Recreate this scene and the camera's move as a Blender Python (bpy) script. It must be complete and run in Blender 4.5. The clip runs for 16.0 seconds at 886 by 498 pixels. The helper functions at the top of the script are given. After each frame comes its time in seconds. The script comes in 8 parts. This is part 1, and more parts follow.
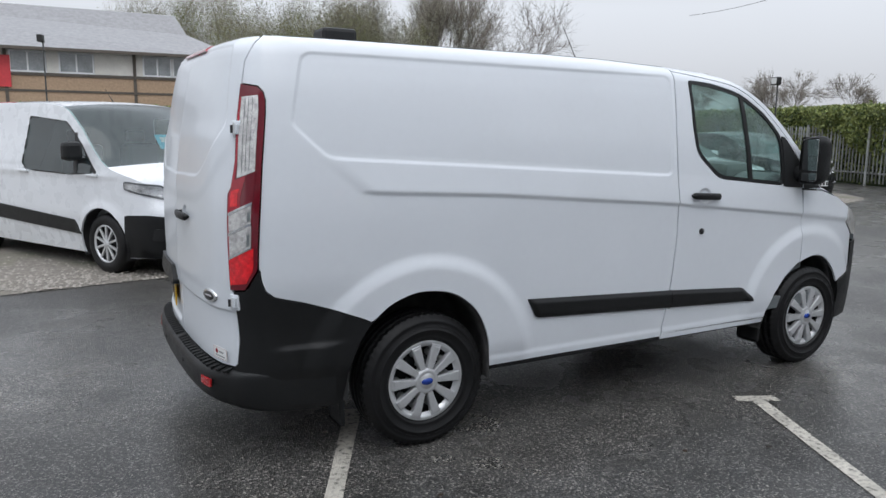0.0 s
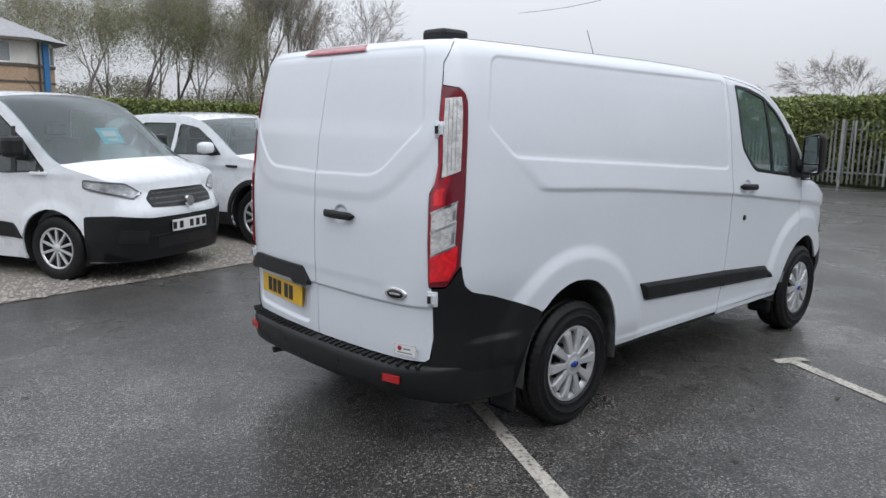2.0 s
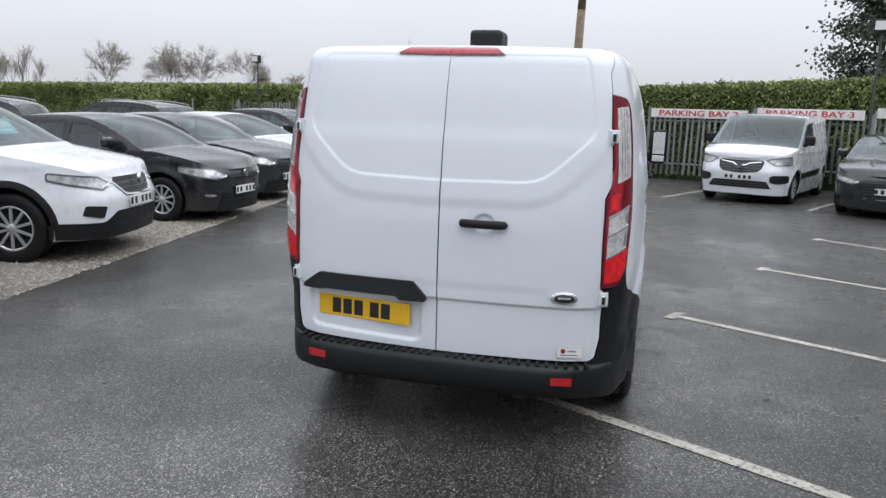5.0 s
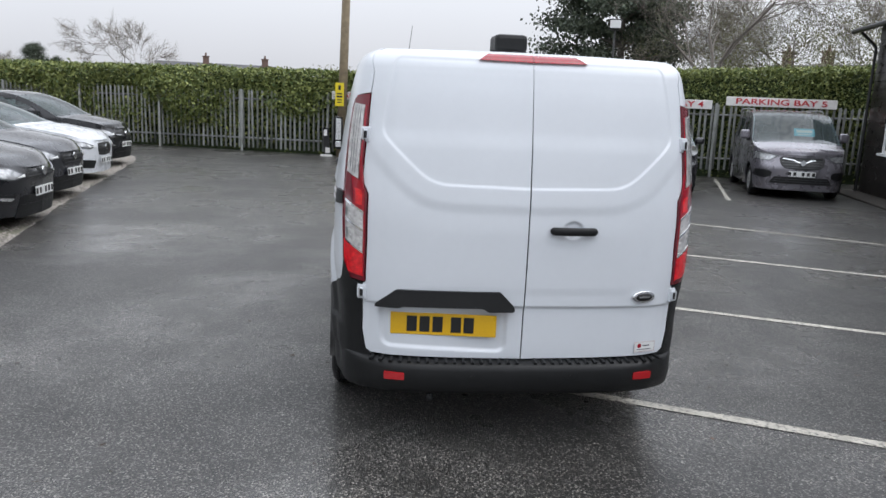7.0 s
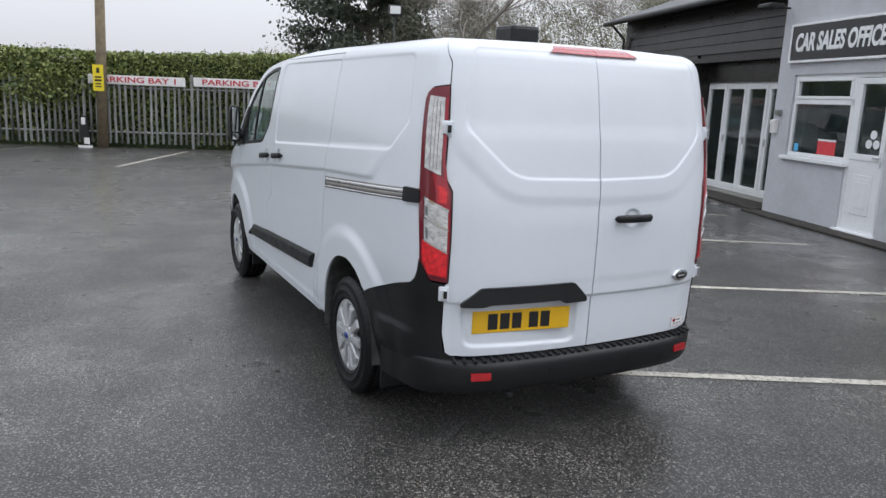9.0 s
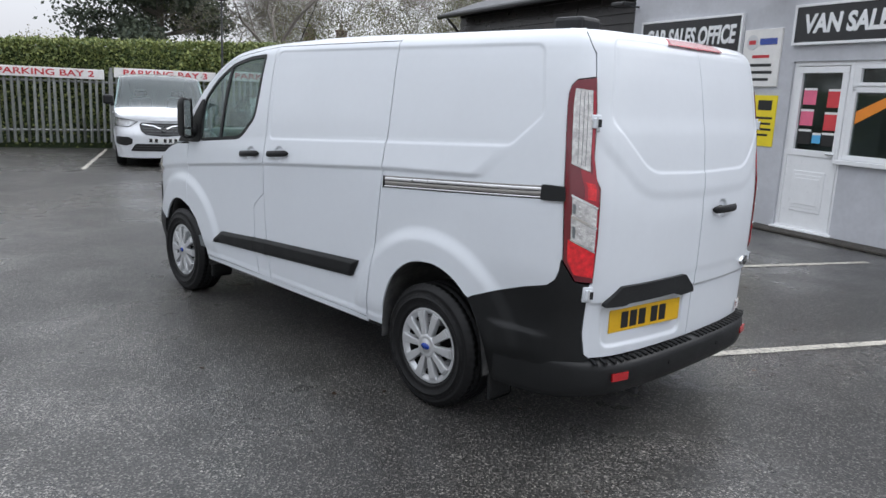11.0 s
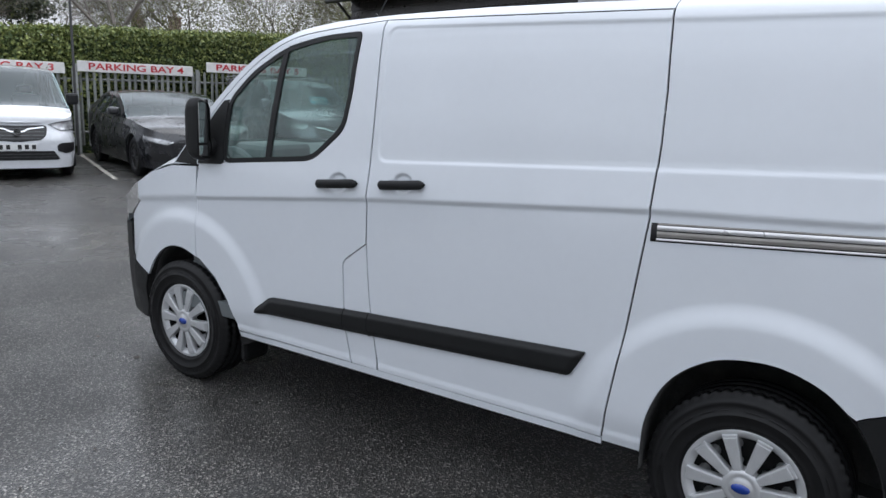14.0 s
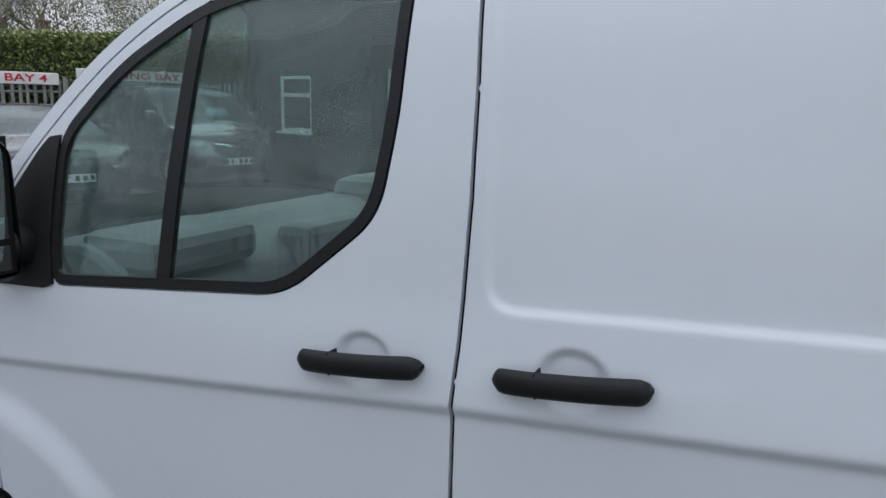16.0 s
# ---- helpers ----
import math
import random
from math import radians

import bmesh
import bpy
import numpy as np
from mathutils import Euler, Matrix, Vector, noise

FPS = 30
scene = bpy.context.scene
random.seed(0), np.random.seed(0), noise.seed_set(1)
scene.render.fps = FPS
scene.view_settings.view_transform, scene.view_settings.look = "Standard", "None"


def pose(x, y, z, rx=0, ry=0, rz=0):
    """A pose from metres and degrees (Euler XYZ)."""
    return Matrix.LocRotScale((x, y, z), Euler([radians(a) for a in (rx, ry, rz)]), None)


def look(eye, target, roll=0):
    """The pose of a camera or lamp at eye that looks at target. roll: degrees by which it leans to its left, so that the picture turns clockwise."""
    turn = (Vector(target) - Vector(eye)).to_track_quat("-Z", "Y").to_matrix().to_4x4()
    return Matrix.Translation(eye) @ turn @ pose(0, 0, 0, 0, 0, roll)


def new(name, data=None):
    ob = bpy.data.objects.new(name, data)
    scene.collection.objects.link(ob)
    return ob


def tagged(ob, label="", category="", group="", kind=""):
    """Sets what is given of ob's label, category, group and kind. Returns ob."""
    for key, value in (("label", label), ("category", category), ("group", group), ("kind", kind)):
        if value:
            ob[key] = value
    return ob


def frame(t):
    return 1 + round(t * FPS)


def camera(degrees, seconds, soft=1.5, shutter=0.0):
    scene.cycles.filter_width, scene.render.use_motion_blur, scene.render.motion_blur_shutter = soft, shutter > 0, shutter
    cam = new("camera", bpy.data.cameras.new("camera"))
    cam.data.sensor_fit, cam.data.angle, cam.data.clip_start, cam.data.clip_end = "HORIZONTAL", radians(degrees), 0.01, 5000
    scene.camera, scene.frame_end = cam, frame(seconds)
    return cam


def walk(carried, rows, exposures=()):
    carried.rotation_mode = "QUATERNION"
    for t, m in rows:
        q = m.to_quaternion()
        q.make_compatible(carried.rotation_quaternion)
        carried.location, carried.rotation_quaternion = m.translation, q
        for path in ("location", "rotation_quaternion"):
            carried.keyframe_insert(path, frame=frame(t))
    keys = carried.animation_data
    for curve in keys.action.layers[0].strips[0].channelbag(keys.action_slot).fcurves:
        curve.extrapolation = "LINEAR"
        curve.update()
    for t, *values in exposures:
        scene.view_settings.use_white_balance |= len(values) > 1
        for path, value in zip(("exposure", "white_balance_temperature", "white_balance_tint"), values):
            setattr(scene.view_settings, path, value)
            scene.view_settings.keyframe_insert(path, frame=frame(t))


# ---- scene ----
cam = camera(61.5, 16.0)
METRES, EYE, TILT, LEAN, TURN = 12.712, 1.5, 0.0, 0.0, 0.0
PATH = [
    (0, (-1.658, -4.055, 1.567), (-0.695, -2.331, 1.248), 0.7),
    (0.5, (-2.048, -3.869, 1.590), (-0.976, -2.212, 1.264), 0.7),
    (1, (-2.452, -3.713, 1.603), (-1.278, -2.128, 1.274), 0.8),
    (1.5, (-2.774, -3.467, 1.602), (-1.509, -1.955, 1.266), 0.9),
    (2, (-3.117, -3.218, 1.590), (-1.764, -1.784, 1.253), 1.0),
    (2.5, (-3.428, -2.932, 1.571), (-1.981, -1.594, 1.232), 1.0),
    (3, (-3.699, -2.620, 1.595), (-2.150, -1.402, 1.252), 1.0),
    (3.5, (-4.001, -2.278, 1.649), (-2.342, -1.218, 1.297), 1.1),
    (3.7, (-4.086, -2.115, 1.633), (-2.384, -1.126, 1.282), 1.1),
    (5.8, (-4.536, -0.217, 1.706), (-2.583, -0.005, 1.328), 2.3),
    (6, (-4.560, -0.042, 1.729), (-2.601, 0.095, 1.348), 2.3),
    (6.5, (-4.512, 0.391, 1.725), (-2.549, 0.339, 1.341), 2.4),
    (7, (-4.446, 0.830, 1.721), (-2.498, 0.595, 1.333), 2.4),
    (7.5, (-4.374, 1.258, 1.731), (-2.457, 0.847, 1.339), 2.4),
    (8, (-4.201, 1.596, 1.749), (-2.328, 1.018, 1.350), 2.3),
    (8.5, (-4.037, 1.991, 1.724), (-2.225, 1.245, 1.323), 2.3),
    (9, (-3.865, 2.353, 1.696), (-2.127, 1.449, 1.295), 2.4),
    (9.2, (-3.761, 2.481, 1.700), (-2.056, 1.516, 1.297), 2.4),
    (11.3, (-2.571, 3.641, 1.634), (-1.223, 2.221, 1.229), 2.7),
    (11.5, (-2.432, 3.706, 1.638), (-1.126, 2.247, 1.228), 2.8),
    (12, (-2.015, 3.834, 1.645), (-0.801, 2.300, 1.227), 2.6),
    (12.5, (-1.590, 3.946, 1.666), (-0.437, 2.369, 1.239), 2.5),
    (13, (-1.195, 3.840, 1.649), (-0.067, 2.243, 1.229), 2.4),
    (13.5, (-0.797, 3.651, 1.631), (0.307, 2.035, 1.219), 2.4),
    (14, (-0.397, 3.455, 1.607), (0.674, 1.815, 1.202), 2.2),
    (14.5, (0.032, 3.098, 1.629), (1.082, 1.442, 1.231), 2.0),
    (15, (0.446, 2.832, 1.646), (1.443, 1.142, 1.260), 2.1),
    (15.5, (0.813, 2.436, 1.665), (1.742, 0.705, 1.291), 2.4),
    (16, (1.187, 1.961, 1.626), (2.029, 0.188, 1.242), 1.3),
]
walk(cam, [(t, look(eye, target, roll)) for t, eye, target, roll in PATH], [(0.0, -0.11, 6180, 10), (3.5, 0.02, 6220, 11), (9.0, 0.12, 6220, 11), (12.5, 0.20, 6170, 11), (13.5, 0.10, 6090, 11), (14.5, 0.08, 6060, 11), (15.5, -0.10, 6020, 10), (16.0, -0.19, 6010, 10)])


# ---- world ----
world = bpy.data.worlds.new("overcast")
scene.world = world
world.use_nodes = True
wn, wl = world.node_tree.nodes, world.node_tree.links
sky = wn.new("ShaderNodeTexSky")
sky.sky_type, sky.sun_disc = "NISHITA", False
sky.sun_elevation, sky.sun_rotation = radians(50), radians(200)
sky.air_density, sky.dust_density = 1.0, 6.0
grey = wn.new("ShaderNodeHueSaturation")
grey.inputs["Saturation"].default_value = 0.25
grey.inputs["Value"].default_value = 0.05
wl.new(sky.outputs[0], grey.inputs["Color"])
coord = wn.new("ShaderNodeTexCoord")
split = wn.new("ShaderNodeSeparateXYZ")
wl.new(coord.outputs["Generated"], split.inputs[0])
cloud = wn.new("ShaderNodeValToRGB")
wl.new(split.outputs["Z"], cloud.inputs[0])
for e, (at, col) in zip([cloud.color_ramp.elements[0], cloud.color_ramp.elements[1], cloud.color_ramp.elements.new(0.34), cloud.color_ramp.elements.new(0.15), cloud.color_ramp.elements.new(0.6)],
                        [(0.0, (0.57, 0.57, 0.585, 1)), (1.0, (0.92, 0.98, 1.07, 1)), (0.34, (1.37, 1.385, 1.43, 1)), (0.15, (0.67, 0.68, 0.70, 1)), (0.6, (1.31, 1.36, 1.44, 1))]):
    e.position, e.color = at, col
wisp = wn.new("ShaderNodeTexNoise")
wisp.inputs["Scale"].default_value, wisp.inputs["Detail"].default_value = 2.2, 4
wl.new(coord.outputs["Generated"], wisp.inputs["Vector"])
wispy = wn.new("ShaderNodeMapRange")
wispy.inputs["To Min"].default_value, wispy.inputs["To Max"].default_value = 0.93, 1.07
wl.new(wisp.outputs["Fac"], wispy.inputs["Value"])
lift = wn.new("ShaderNodeMath")
lift.operation, lift.use_clamp = "MAXIMUM", False
lift.inputs[1].default_value = 0.0
wl.new(split.outputs["Z"], lift.inputs[0])
rise = wn.new("ShaderNodeMath")
rise.operation = "MULTIPLY_ADD"
rise.inputs[1].default_value, rise.inputs[2].default_value = 0.15, 1.06
wl.new(lift.outputs[0], rise.inputs[0])
amount = wn.new("ShaderNodeMath")
amount.operation = "MULTIPLY"
wl.new(rise.outputs[0], amount.inputs[0])
wl.new(wispy.outputs[0], amount.inputs[1])
veil = wn.new("ShaderNodeVectorMath")
veil.operation = "SCALE"
wl.new(cloud.outputs["Color"], veil.inputs[0])
wl.new(amount.outputs[0], veil.inputs["Scale"])
total = wn.new("ShaderNodeVectorMath")
total.operation = "ADD"
wl.new(veil.outputs[0], total.inputs[0])
wl.new(grey.outputs[0], total.inputs[1])
wl.new(total.outputs[0], wn["Background"].inputs["Color"])
wn["Background"].inputs["Strength"].default_value = 1.0

sun = new("sun", bpy.data.lights.new("sun", "SUN"))
sun.data.energy, sun.data.angle, sun.data.color = 0.5, radians(40), (1.0, 0.985, 0.96)
sun.matrix_world = look((0, 0, 30), (6, 4, 0))


# ---- materials ----
def mat(name, color, rough=0.6, metal=0.0, vary=0.12, scale=8.0, bump=0.0, bump_scale=60.0, coat=0.0, stain=None, stain_scale=1.5,
        stain_amount=0.5, transmission=0.0, alpha=1.0, emit=0.0, spread=0.0, wet=0.0, spec=0.5):
    """A painted, plastic, stone or metal surface: two scales of colour, stains with a shape of their own, fine relief."""
    m = bpy.data.materials.new(name)
    m.use_nodes = True
    n, l = m.node_tree.nodes, m.node_tree.links
    b = n["Principled BSDF"]
    co = n.new("ShaderNodeTexCoord").outputs["Object"]

    def noise_tex(s, detail=4.0):
        t = n.new("ShaderNodeTexNoise")
        t.inputs["Scale"].default_value, t.inputs["Detail"].default_value = s, detail
        l.new(co, t.inputs["Vector"])
        return t.outputs["Fac"]

    def mapped(v, a, z, lo=0.25, hi=0.75):
        r = n.new("ShaderNodeMapRange")
        for k, val in zip(("From Min", "From Max", "To Min", "To Max"), (lo, hi, a, z)):
            r.inputs[k].default_value = val
        l.new(v, r.inputs["Value"])
        return r.outputs[0]

    def times(c, f):
        v = n.new("ShaderNodeVectorMath")
        v.operation = "SCALE"
        l.new(c, v.inputs[0])
        l.new(f, v.inputs["Scale"])
        return v.outputs[0]

    rgb = n.new("ShaderNodeRGB")
    rgb.outputs[0].default_value = (*color, 1)
    col = rgb.outputs[0]
    if vary:
        col = times(col, mapped(noise_tex(scale), 1 - vary, 1 + vary))
        col = times(col, mapped(noise_tex(scale * 9), 1 - vary * 0.6, 1 + vary * 0.6))
    if spread:
        info = n.new("ShaderNodeObjectInfo")
        col = times(col, mapped(info.outputs["Random"], 1 - spread, 1 + spread, 0, 1))
    if stain:
        mix = n.new("ShaderNodeMix")
        mix.data_type = "RGBA"
        l.new(mapped(noise_tex(stain_scale, 6), 0, stain_amount, 0.5, 0.72), mix.inputs["Factor"])
        l.new(col, mix.inputs["A"])
        mix.inputs["B"].default_value = (*stain, 1)
        col = mix.outputs["Result"]
    l.new(col, b.inputs["Base Color"])
    if rough > 0.04 and vary:
        l.new(mapped(noise_tex(scale * 2.3), max(0.02, rough * 0.85 - wet), min(1, rough * 1.15)), b.inputs["Roughness"])
    else:
        b.inputs["Roughness"].default_value = rough
    b.inputs["Metallic"].default_value = metal
    b.inputs["Specular IOR Level"].default_value = spec
    b.inputs["Coat Weight"].default_value = coat
    b.inputs["Coat Roughness"].default_value = 0.04
    b.inputs["Transmission Weight"].default_value = transmission
    b.inputs["Alpha"].default_value = alpha
    if emit:
        b.inputs["Emission Color"].default_value = (*color, 1)
        b.inputs["Emission Strength"].default_value = emit
    if bump:
        bp = n.new("ShaderNodeBump")
        bp.inputs["Strength"].default_value, bp.inputs["Distance"].default_value = min(1.0, bump), 0.01
        l.new(noise_tex(bump_scale, 6), bp.inputs["Height"])
        l.new(bp.outputs[0], b.inputs["Normal"])
    return m


def glass(name, tint=(0.55, 0.66, 0.64), mist=0.12, gloss=0.05, streak=14.0, ior=1.5, mist_colour=(0.48, 0.64, 0.61), patchy=(0.3, 1.9)):
    """A window pane: tinted, glossy, misted in patches."""
    m = bpy.data.materials.new(name)
    m.use_nodes = True
    n, l = m.node_tree.nodes, m.node_tree.links
    n.remove(n["Principled BSDF"])
    clear, shine, fog = n.new("ShaderNodeBsdfTransparent"), n.new("ShaderNodeBsdfGlossy"), n.new("ShaderNodeBsdfDiffuse")
    clear.inputs[0].default_value = (*tint, 1)
    shine.inputs["Roughness"].default_value = gloss
    fog.inputs[0].default_value = (*mist_colour, 1)
    co = n.new("ShaderNodeTexCoord")
    big, fine = n.new("ShaderNodeTexNoise"), n.new("ShaderNodeTexNoise")
    big.inputs["Scale"].default_value, fine.inputs["Scale"].default_value = 3.0, 1.0
    stretch = n.new("ShaderNodeMapping")
    stretch.inputs["Scale"].default_value = (streak * 22, streak * 22, streak)
    l.new(co.outputs["Object"], stretch.inputs["Vector"])
    l.new(co.outputs["Object"], big.inputs["Vector"])
    l.new(stretch.outputs[0], fine.inputs["Vector"])
    f = n.new("ShaderNodeMath")
    f.operation = "MULTIPLY"
    l.new(big.outputs["Fac"], f.inputs[0])
    l.new(fine.outputs["Fac"], f.inputs[1])
    r = n.new("ShaderNodeMapRange")
    for k, val in zip(("From Min", "From Max", "To Min", "To Max"), (0.12, 0.4, mist * patchy[0], mist * patchy[1])):
        r.inputs[k].default_value = val
    l.new(f.outputs[0], r.inputs["Value"])
    a, b = n.new("ShaderNodeMixShader"), n.new("ShaderNodeMixShader")
    l.new(r.outputs[0], a.inputs[0])
    l.new(clear.outputs[0], a.inputs[1])
    l.new(fog.outputs[0], a.inputs[2])
    # gloss rises towards a grazing view, the same from both sides of the pane
    fr, power, lift = n.new("ShaderNodeLayerWeight"), n.new("ShaderNodeMath"), n.new("ShaderNodeMapRange")
    fr.inputs["Blend"].default_value = 0.5
    power.operation = "POWER"
    power.inputs[1].default_value = 5.0
    lift.inputs["To Min"].default_value = ((ior - 1) / (ior + 1)) ** 2 * 1.6
    l.new(fr.outputs["Facing"], power.inputs[0])
    l.new(power.outputs[0], lift.inputs["Value"])
    l.new(lift.outputs[0], b.inputs[0])
    l.new(a.outputs[0], b.inputs[1])
    l.new(shine.outputs[0], b.inputs[2])
    l.new(b.outputs[0], n["Material Output"].inputs[0])
    return m


def wet_asphalt():
    """Dark worn tarmac with pale aggregate, wet all over, with smoother puddled patches."""
    m = bpy.data.materials.new("wet_asphalt")
    m.use_nodes = True
    n, l = m.node_tree.nodes, m.node_tree.links
    b = n["Principled BSDF"]
    co = n.new("ShaderNodeTexCoord").outputs["Object"]

    def tex(kind, s, detail=5.0):
        t = n.new(kind)
        t.inputs["Scale"].default_value = s
        if kind == "ShaderNodeTexNoise":
            t.inputs["Detail"].default_value = detail
        l.new(co, t.inputs["Vector"])
        return t

    def rng(v, lo, hi, a, z):
        r = n.new("ShaderNodeMapRange")
        for k, val in zip(("From Min", "From Max", "To Min", "To Max"), (lo, hi, a, z)):
            r.inputs[k].default_value = val
        l.new(v, r.inputs["Value"])
        return r.outputs[0]

    grains = tex("ShaderNodeTexVoronoi", 120.0)
    fines = tex("ShaderNodeTexNoise", 80.0, 5.0)
    patch = tex("ShaderNodeTexNoise", 0.45, 7.0)
    mid = tex("ShaderNodeTexNoise", 3.0, 6.0)
    stones = n.new("ShaderNodeSeparateColor")
    l.new(grains.outputs["Color"], stones.inputs[0])
    ramp = n.new("ShaderNodeValToRGB")
    ramp.color_ramp.elements[0].color = (0.018, 0.0172, 0.0158, 1)
    ramp.color_ramp.elements[1].color = (0.33, 0.312, 0.282, 1)
    extra = ramp.color_ramp.elements.new(0.66)
    extra.color = (0.054, 0.0510, 0.0462, 1)
    l.new(stones.outputs[0], ramp.inputs[0])
    mul = n.new("ShaderNodeVectorMath")
    mul.operation = "SCALE"
    l.new(ramp.outputs[0], mul.inputs[0])
    shade = n.new("ShaderNodeMath")
    shade.operation = "MULTIPLY"
    l.new(rng(patch.outputs["Fac"], 0.3, 0.7, 0.75, 1.25), shade.inputs[0])
    grit = n.new("ShaderNodeMath")
    grit.operation = "MULTIPLY"
    l.new(rng(mid.outputs["Fac"], 0.3, 0.7, 0.85, 1.15), grit.inputs[0])
    l.new(rng(fines.outputs["Fac"], 0.33, 0.67, 0.15, 1.8), grit.inputs[1])
    l.new(grit.outputs[0], shade.inputs[1])
    l.new(shade.outputs[0], mul.inputs["Scale"])
    l.new(mul.outputs[0], b.inputs["Base Color"])
    film = n.new("ShaderNodeMath")
    film.operation = "MULTIPLY"
    l.new(rng(patch.outputs["Fac"], 0.40, 0.62, 0.0, 1.0), film.inputs[0])
    l.new(rng(mid.outputs["Fac"], 0.35, 0.6, 0.5, 1.0), film.inputs[1])
    l.new(rng(film.outputs[0], 0, 1, 0.50, 0.26), b.inputs["Roughness"])
    b.inputs["Specular IOR Level"].default_value = 0.5
    b.inputs["Coat IOR"].default_value = 1.5
    l.new(rng(film.outputs[0], 0, 1, 0.6, 0.95), b.inputs["Coat Weight"])
    l.new(rng(film.outputs[0], 0, 1, 0.33, 0.22), b.inputs["Coat Roughness"])
    bp = n.new("ShaderNodeBump")
    l.new(rng(film.outputs[0], 0, 1, 1.0, 0.6), bp.inputs["Strength"])
    bp.inputs["Distance"].default_value = 0.030
    l.new(grains.outputs["Distance"], bp.inputs["Height"])
    l.new(bp.outputs[0], b.inputs["Normal"])
    return m


WHITE = mat("white_van_paint", (0.665, 0.696, 0.735), 0.34, vary=0.015, scale=3, coat=0.5)
BLACK = mat("black_grained_plastic", (0.011, 0.0115, 0.012), 0.44, vary=0.15, scale=5, bump=0.12, bump_scale=700, spec=0.3)
RUBBER = mat("tyre_rubber", (0.008, 0.008, 0.0085), 0.50, vary=0.25, scale=9, bump=0.15, bump_scale=300, spec=0.28)
# near-black for undersides, also put behind panel gaps to stand for shade
DARK = mat("dark_underside_and_gaps", (0.012, 0.012, 0.013), 0.8, vary=0.2)
LINER = mat("dusty_arch_liner", (0.060, 0.060, 0.060), 0.55, vary=0.35, scale=14, bump=0.4, bump_scale=50, stain=(0.14, 0.135, 0.125), stain_scale=7, stain_amount=0.6)
SILVER = mat("silver_wheel_trim", (0.58, 0.59, 0.60), 0.32, metal=0.5, vary=0.06, scale=20)
CHROME = mat("chrome", (0.75, 0.76, 0.77), 0.12, metal=1.0, vary=0.02)
RED_LENS = mat("red_lamp_lens", (0.30, 0.008, 0.020), 0.14, vary=0.2, scale=30, coat=0.6)
REFLECTOR_RED = mat("red_reflector", (0.40, 0.008, 0.012), 0.2, vary=0.12, scale=150, bump=0.3, bump_scale=260, coat=0.4)
BRIGHT_RED = mat("bright_red_lamp_lens", (0.68, 0.008, 0.016), 0.12, vary=0.35, scale=45, bump=0.3, bump_scale=90, coat=0.8)
DARK_RED = mat("dark_red_lamp_rim", (0.135, 0.006, 0.014), 0.15, vary=0.1, coat=0.7)
CLEAR_LENS = mat("clear_lamp_lens", (0.56, 0.55, 0.54), 0.16, metal=0.3, vary=0.35, scale=40, bump=0.5, bump_scale=160, coat=1.0)
GLASS = glass("van_glass", (0.74, 0.90, 0.86), 0.10, streak=7.0)
CAR_GLASS = glass("car_glass", (0.46, 0.58, 0.57), 0.09, 0.03, streak=0.5, ior=1.5, mist_colour=(0.50, 0.62, 0.64), patchy=(0.85, 1.25))
SCREEN_GLASS = glass("van_screen_glass", (0.60, 0.72, 0.69), 0.17, 0.04, streak=5.0)
SIDE_GLASS = glass("car_side_glass", (0.34, 0.44, 0.43), 0.06, 0.03, streak=0.5, ior=1.7, mist_colour=(0.45, 0.56, 0.57), patchy=(0.6, 1.5))
MIRROR = mat("mirror_glass", (0.8, 0.82, 0.83), 0.03, metal=1.0, vary=0.0)
YELLOW = mat("yellow_plate", (0.72, 0.42, 0.008), 0.3, vary=0.04, coat=0.3)
PLATE = mat("white_plate", (0.72, 0.73, 0.72), 0.3, vary=0.04)
INK = mat("black_ink", (0.012, 0.012, 0.012), 0.45, vary=0.05)
BLUE = mat("blue_enamel", (0.01, 0.045, 0.30), 0.25, vary=0.05, coat=0.5)
DASH = mat("grey_dash_plastic", (0.13, 0.145, 0.15), 0.6, vary=0.1, bump=0.1, bump_scale=300)
CLOTH = mat("grey_seat_cloth", (0.045, 0.048, 0.055), 0.9, vary=0.2, scale=40, bump=0.3, bump_scale=500)
PALE_TRIM = mat("pale_cab_trim", (0.40, 0.41, 0.41), 0.7, vary=0.06)
ASPHALT = wet_asphalt()
LINE_PAINT = mat("worn_white_line_paint", (0.47, 0.445, 0.39), 0.5, vary=0.25, scale=6, bump=0.6, bump_scale=140, stain=(0.045, 0.043, 0.04), stain_scale=38, stain_amount=1.0)


# ---- builders ----
def mesh_object(name, verts, faces, material, parent=None, smooth=True, label="", m=None):
    me = bpy.data.meshes.new(name)
    me.from_pydata([tuple(map(float, v)) for v in verts], [], [tuple(map(int, f)) for f in faces])
    me.update()
    if smooth:
        me.shade_smooth()
    if material:
        me.materials.append(material)
    ob = new(name, me)
    if parent:
        ob.parent = parent
    if m is not None:
        ob.matrix_basis = m
    return tagged(ob, label)


def part(name, bm, material, parent, label="", smooth=False, m=None):
    """A bmesh as one mesh object under a thing or a part."""
    me = bpy.data.meshes.new(name)
    bmesh.ops.recalc_face_normals(bm, faces=bm.faces)
    bm.to_mesh(me)
    bm.free()
    if smooth:
        me.shade_smooth()
    if material:
        me.materials.append(material)
    ob = new(name, me)
    if parent:
        ob.parent = parent
    if m is not None:
        ob.matrix_basis = m
    return tagged(ob, label)


def thing(name, m, label, category, group="", kind=""):
    """An Empty at the base of a thing."""
    ob = new(name)
    ob.matrix_basis = m
    ob.empty_display_size = 0.2
    return tagged(ob, label, category, group, kind)


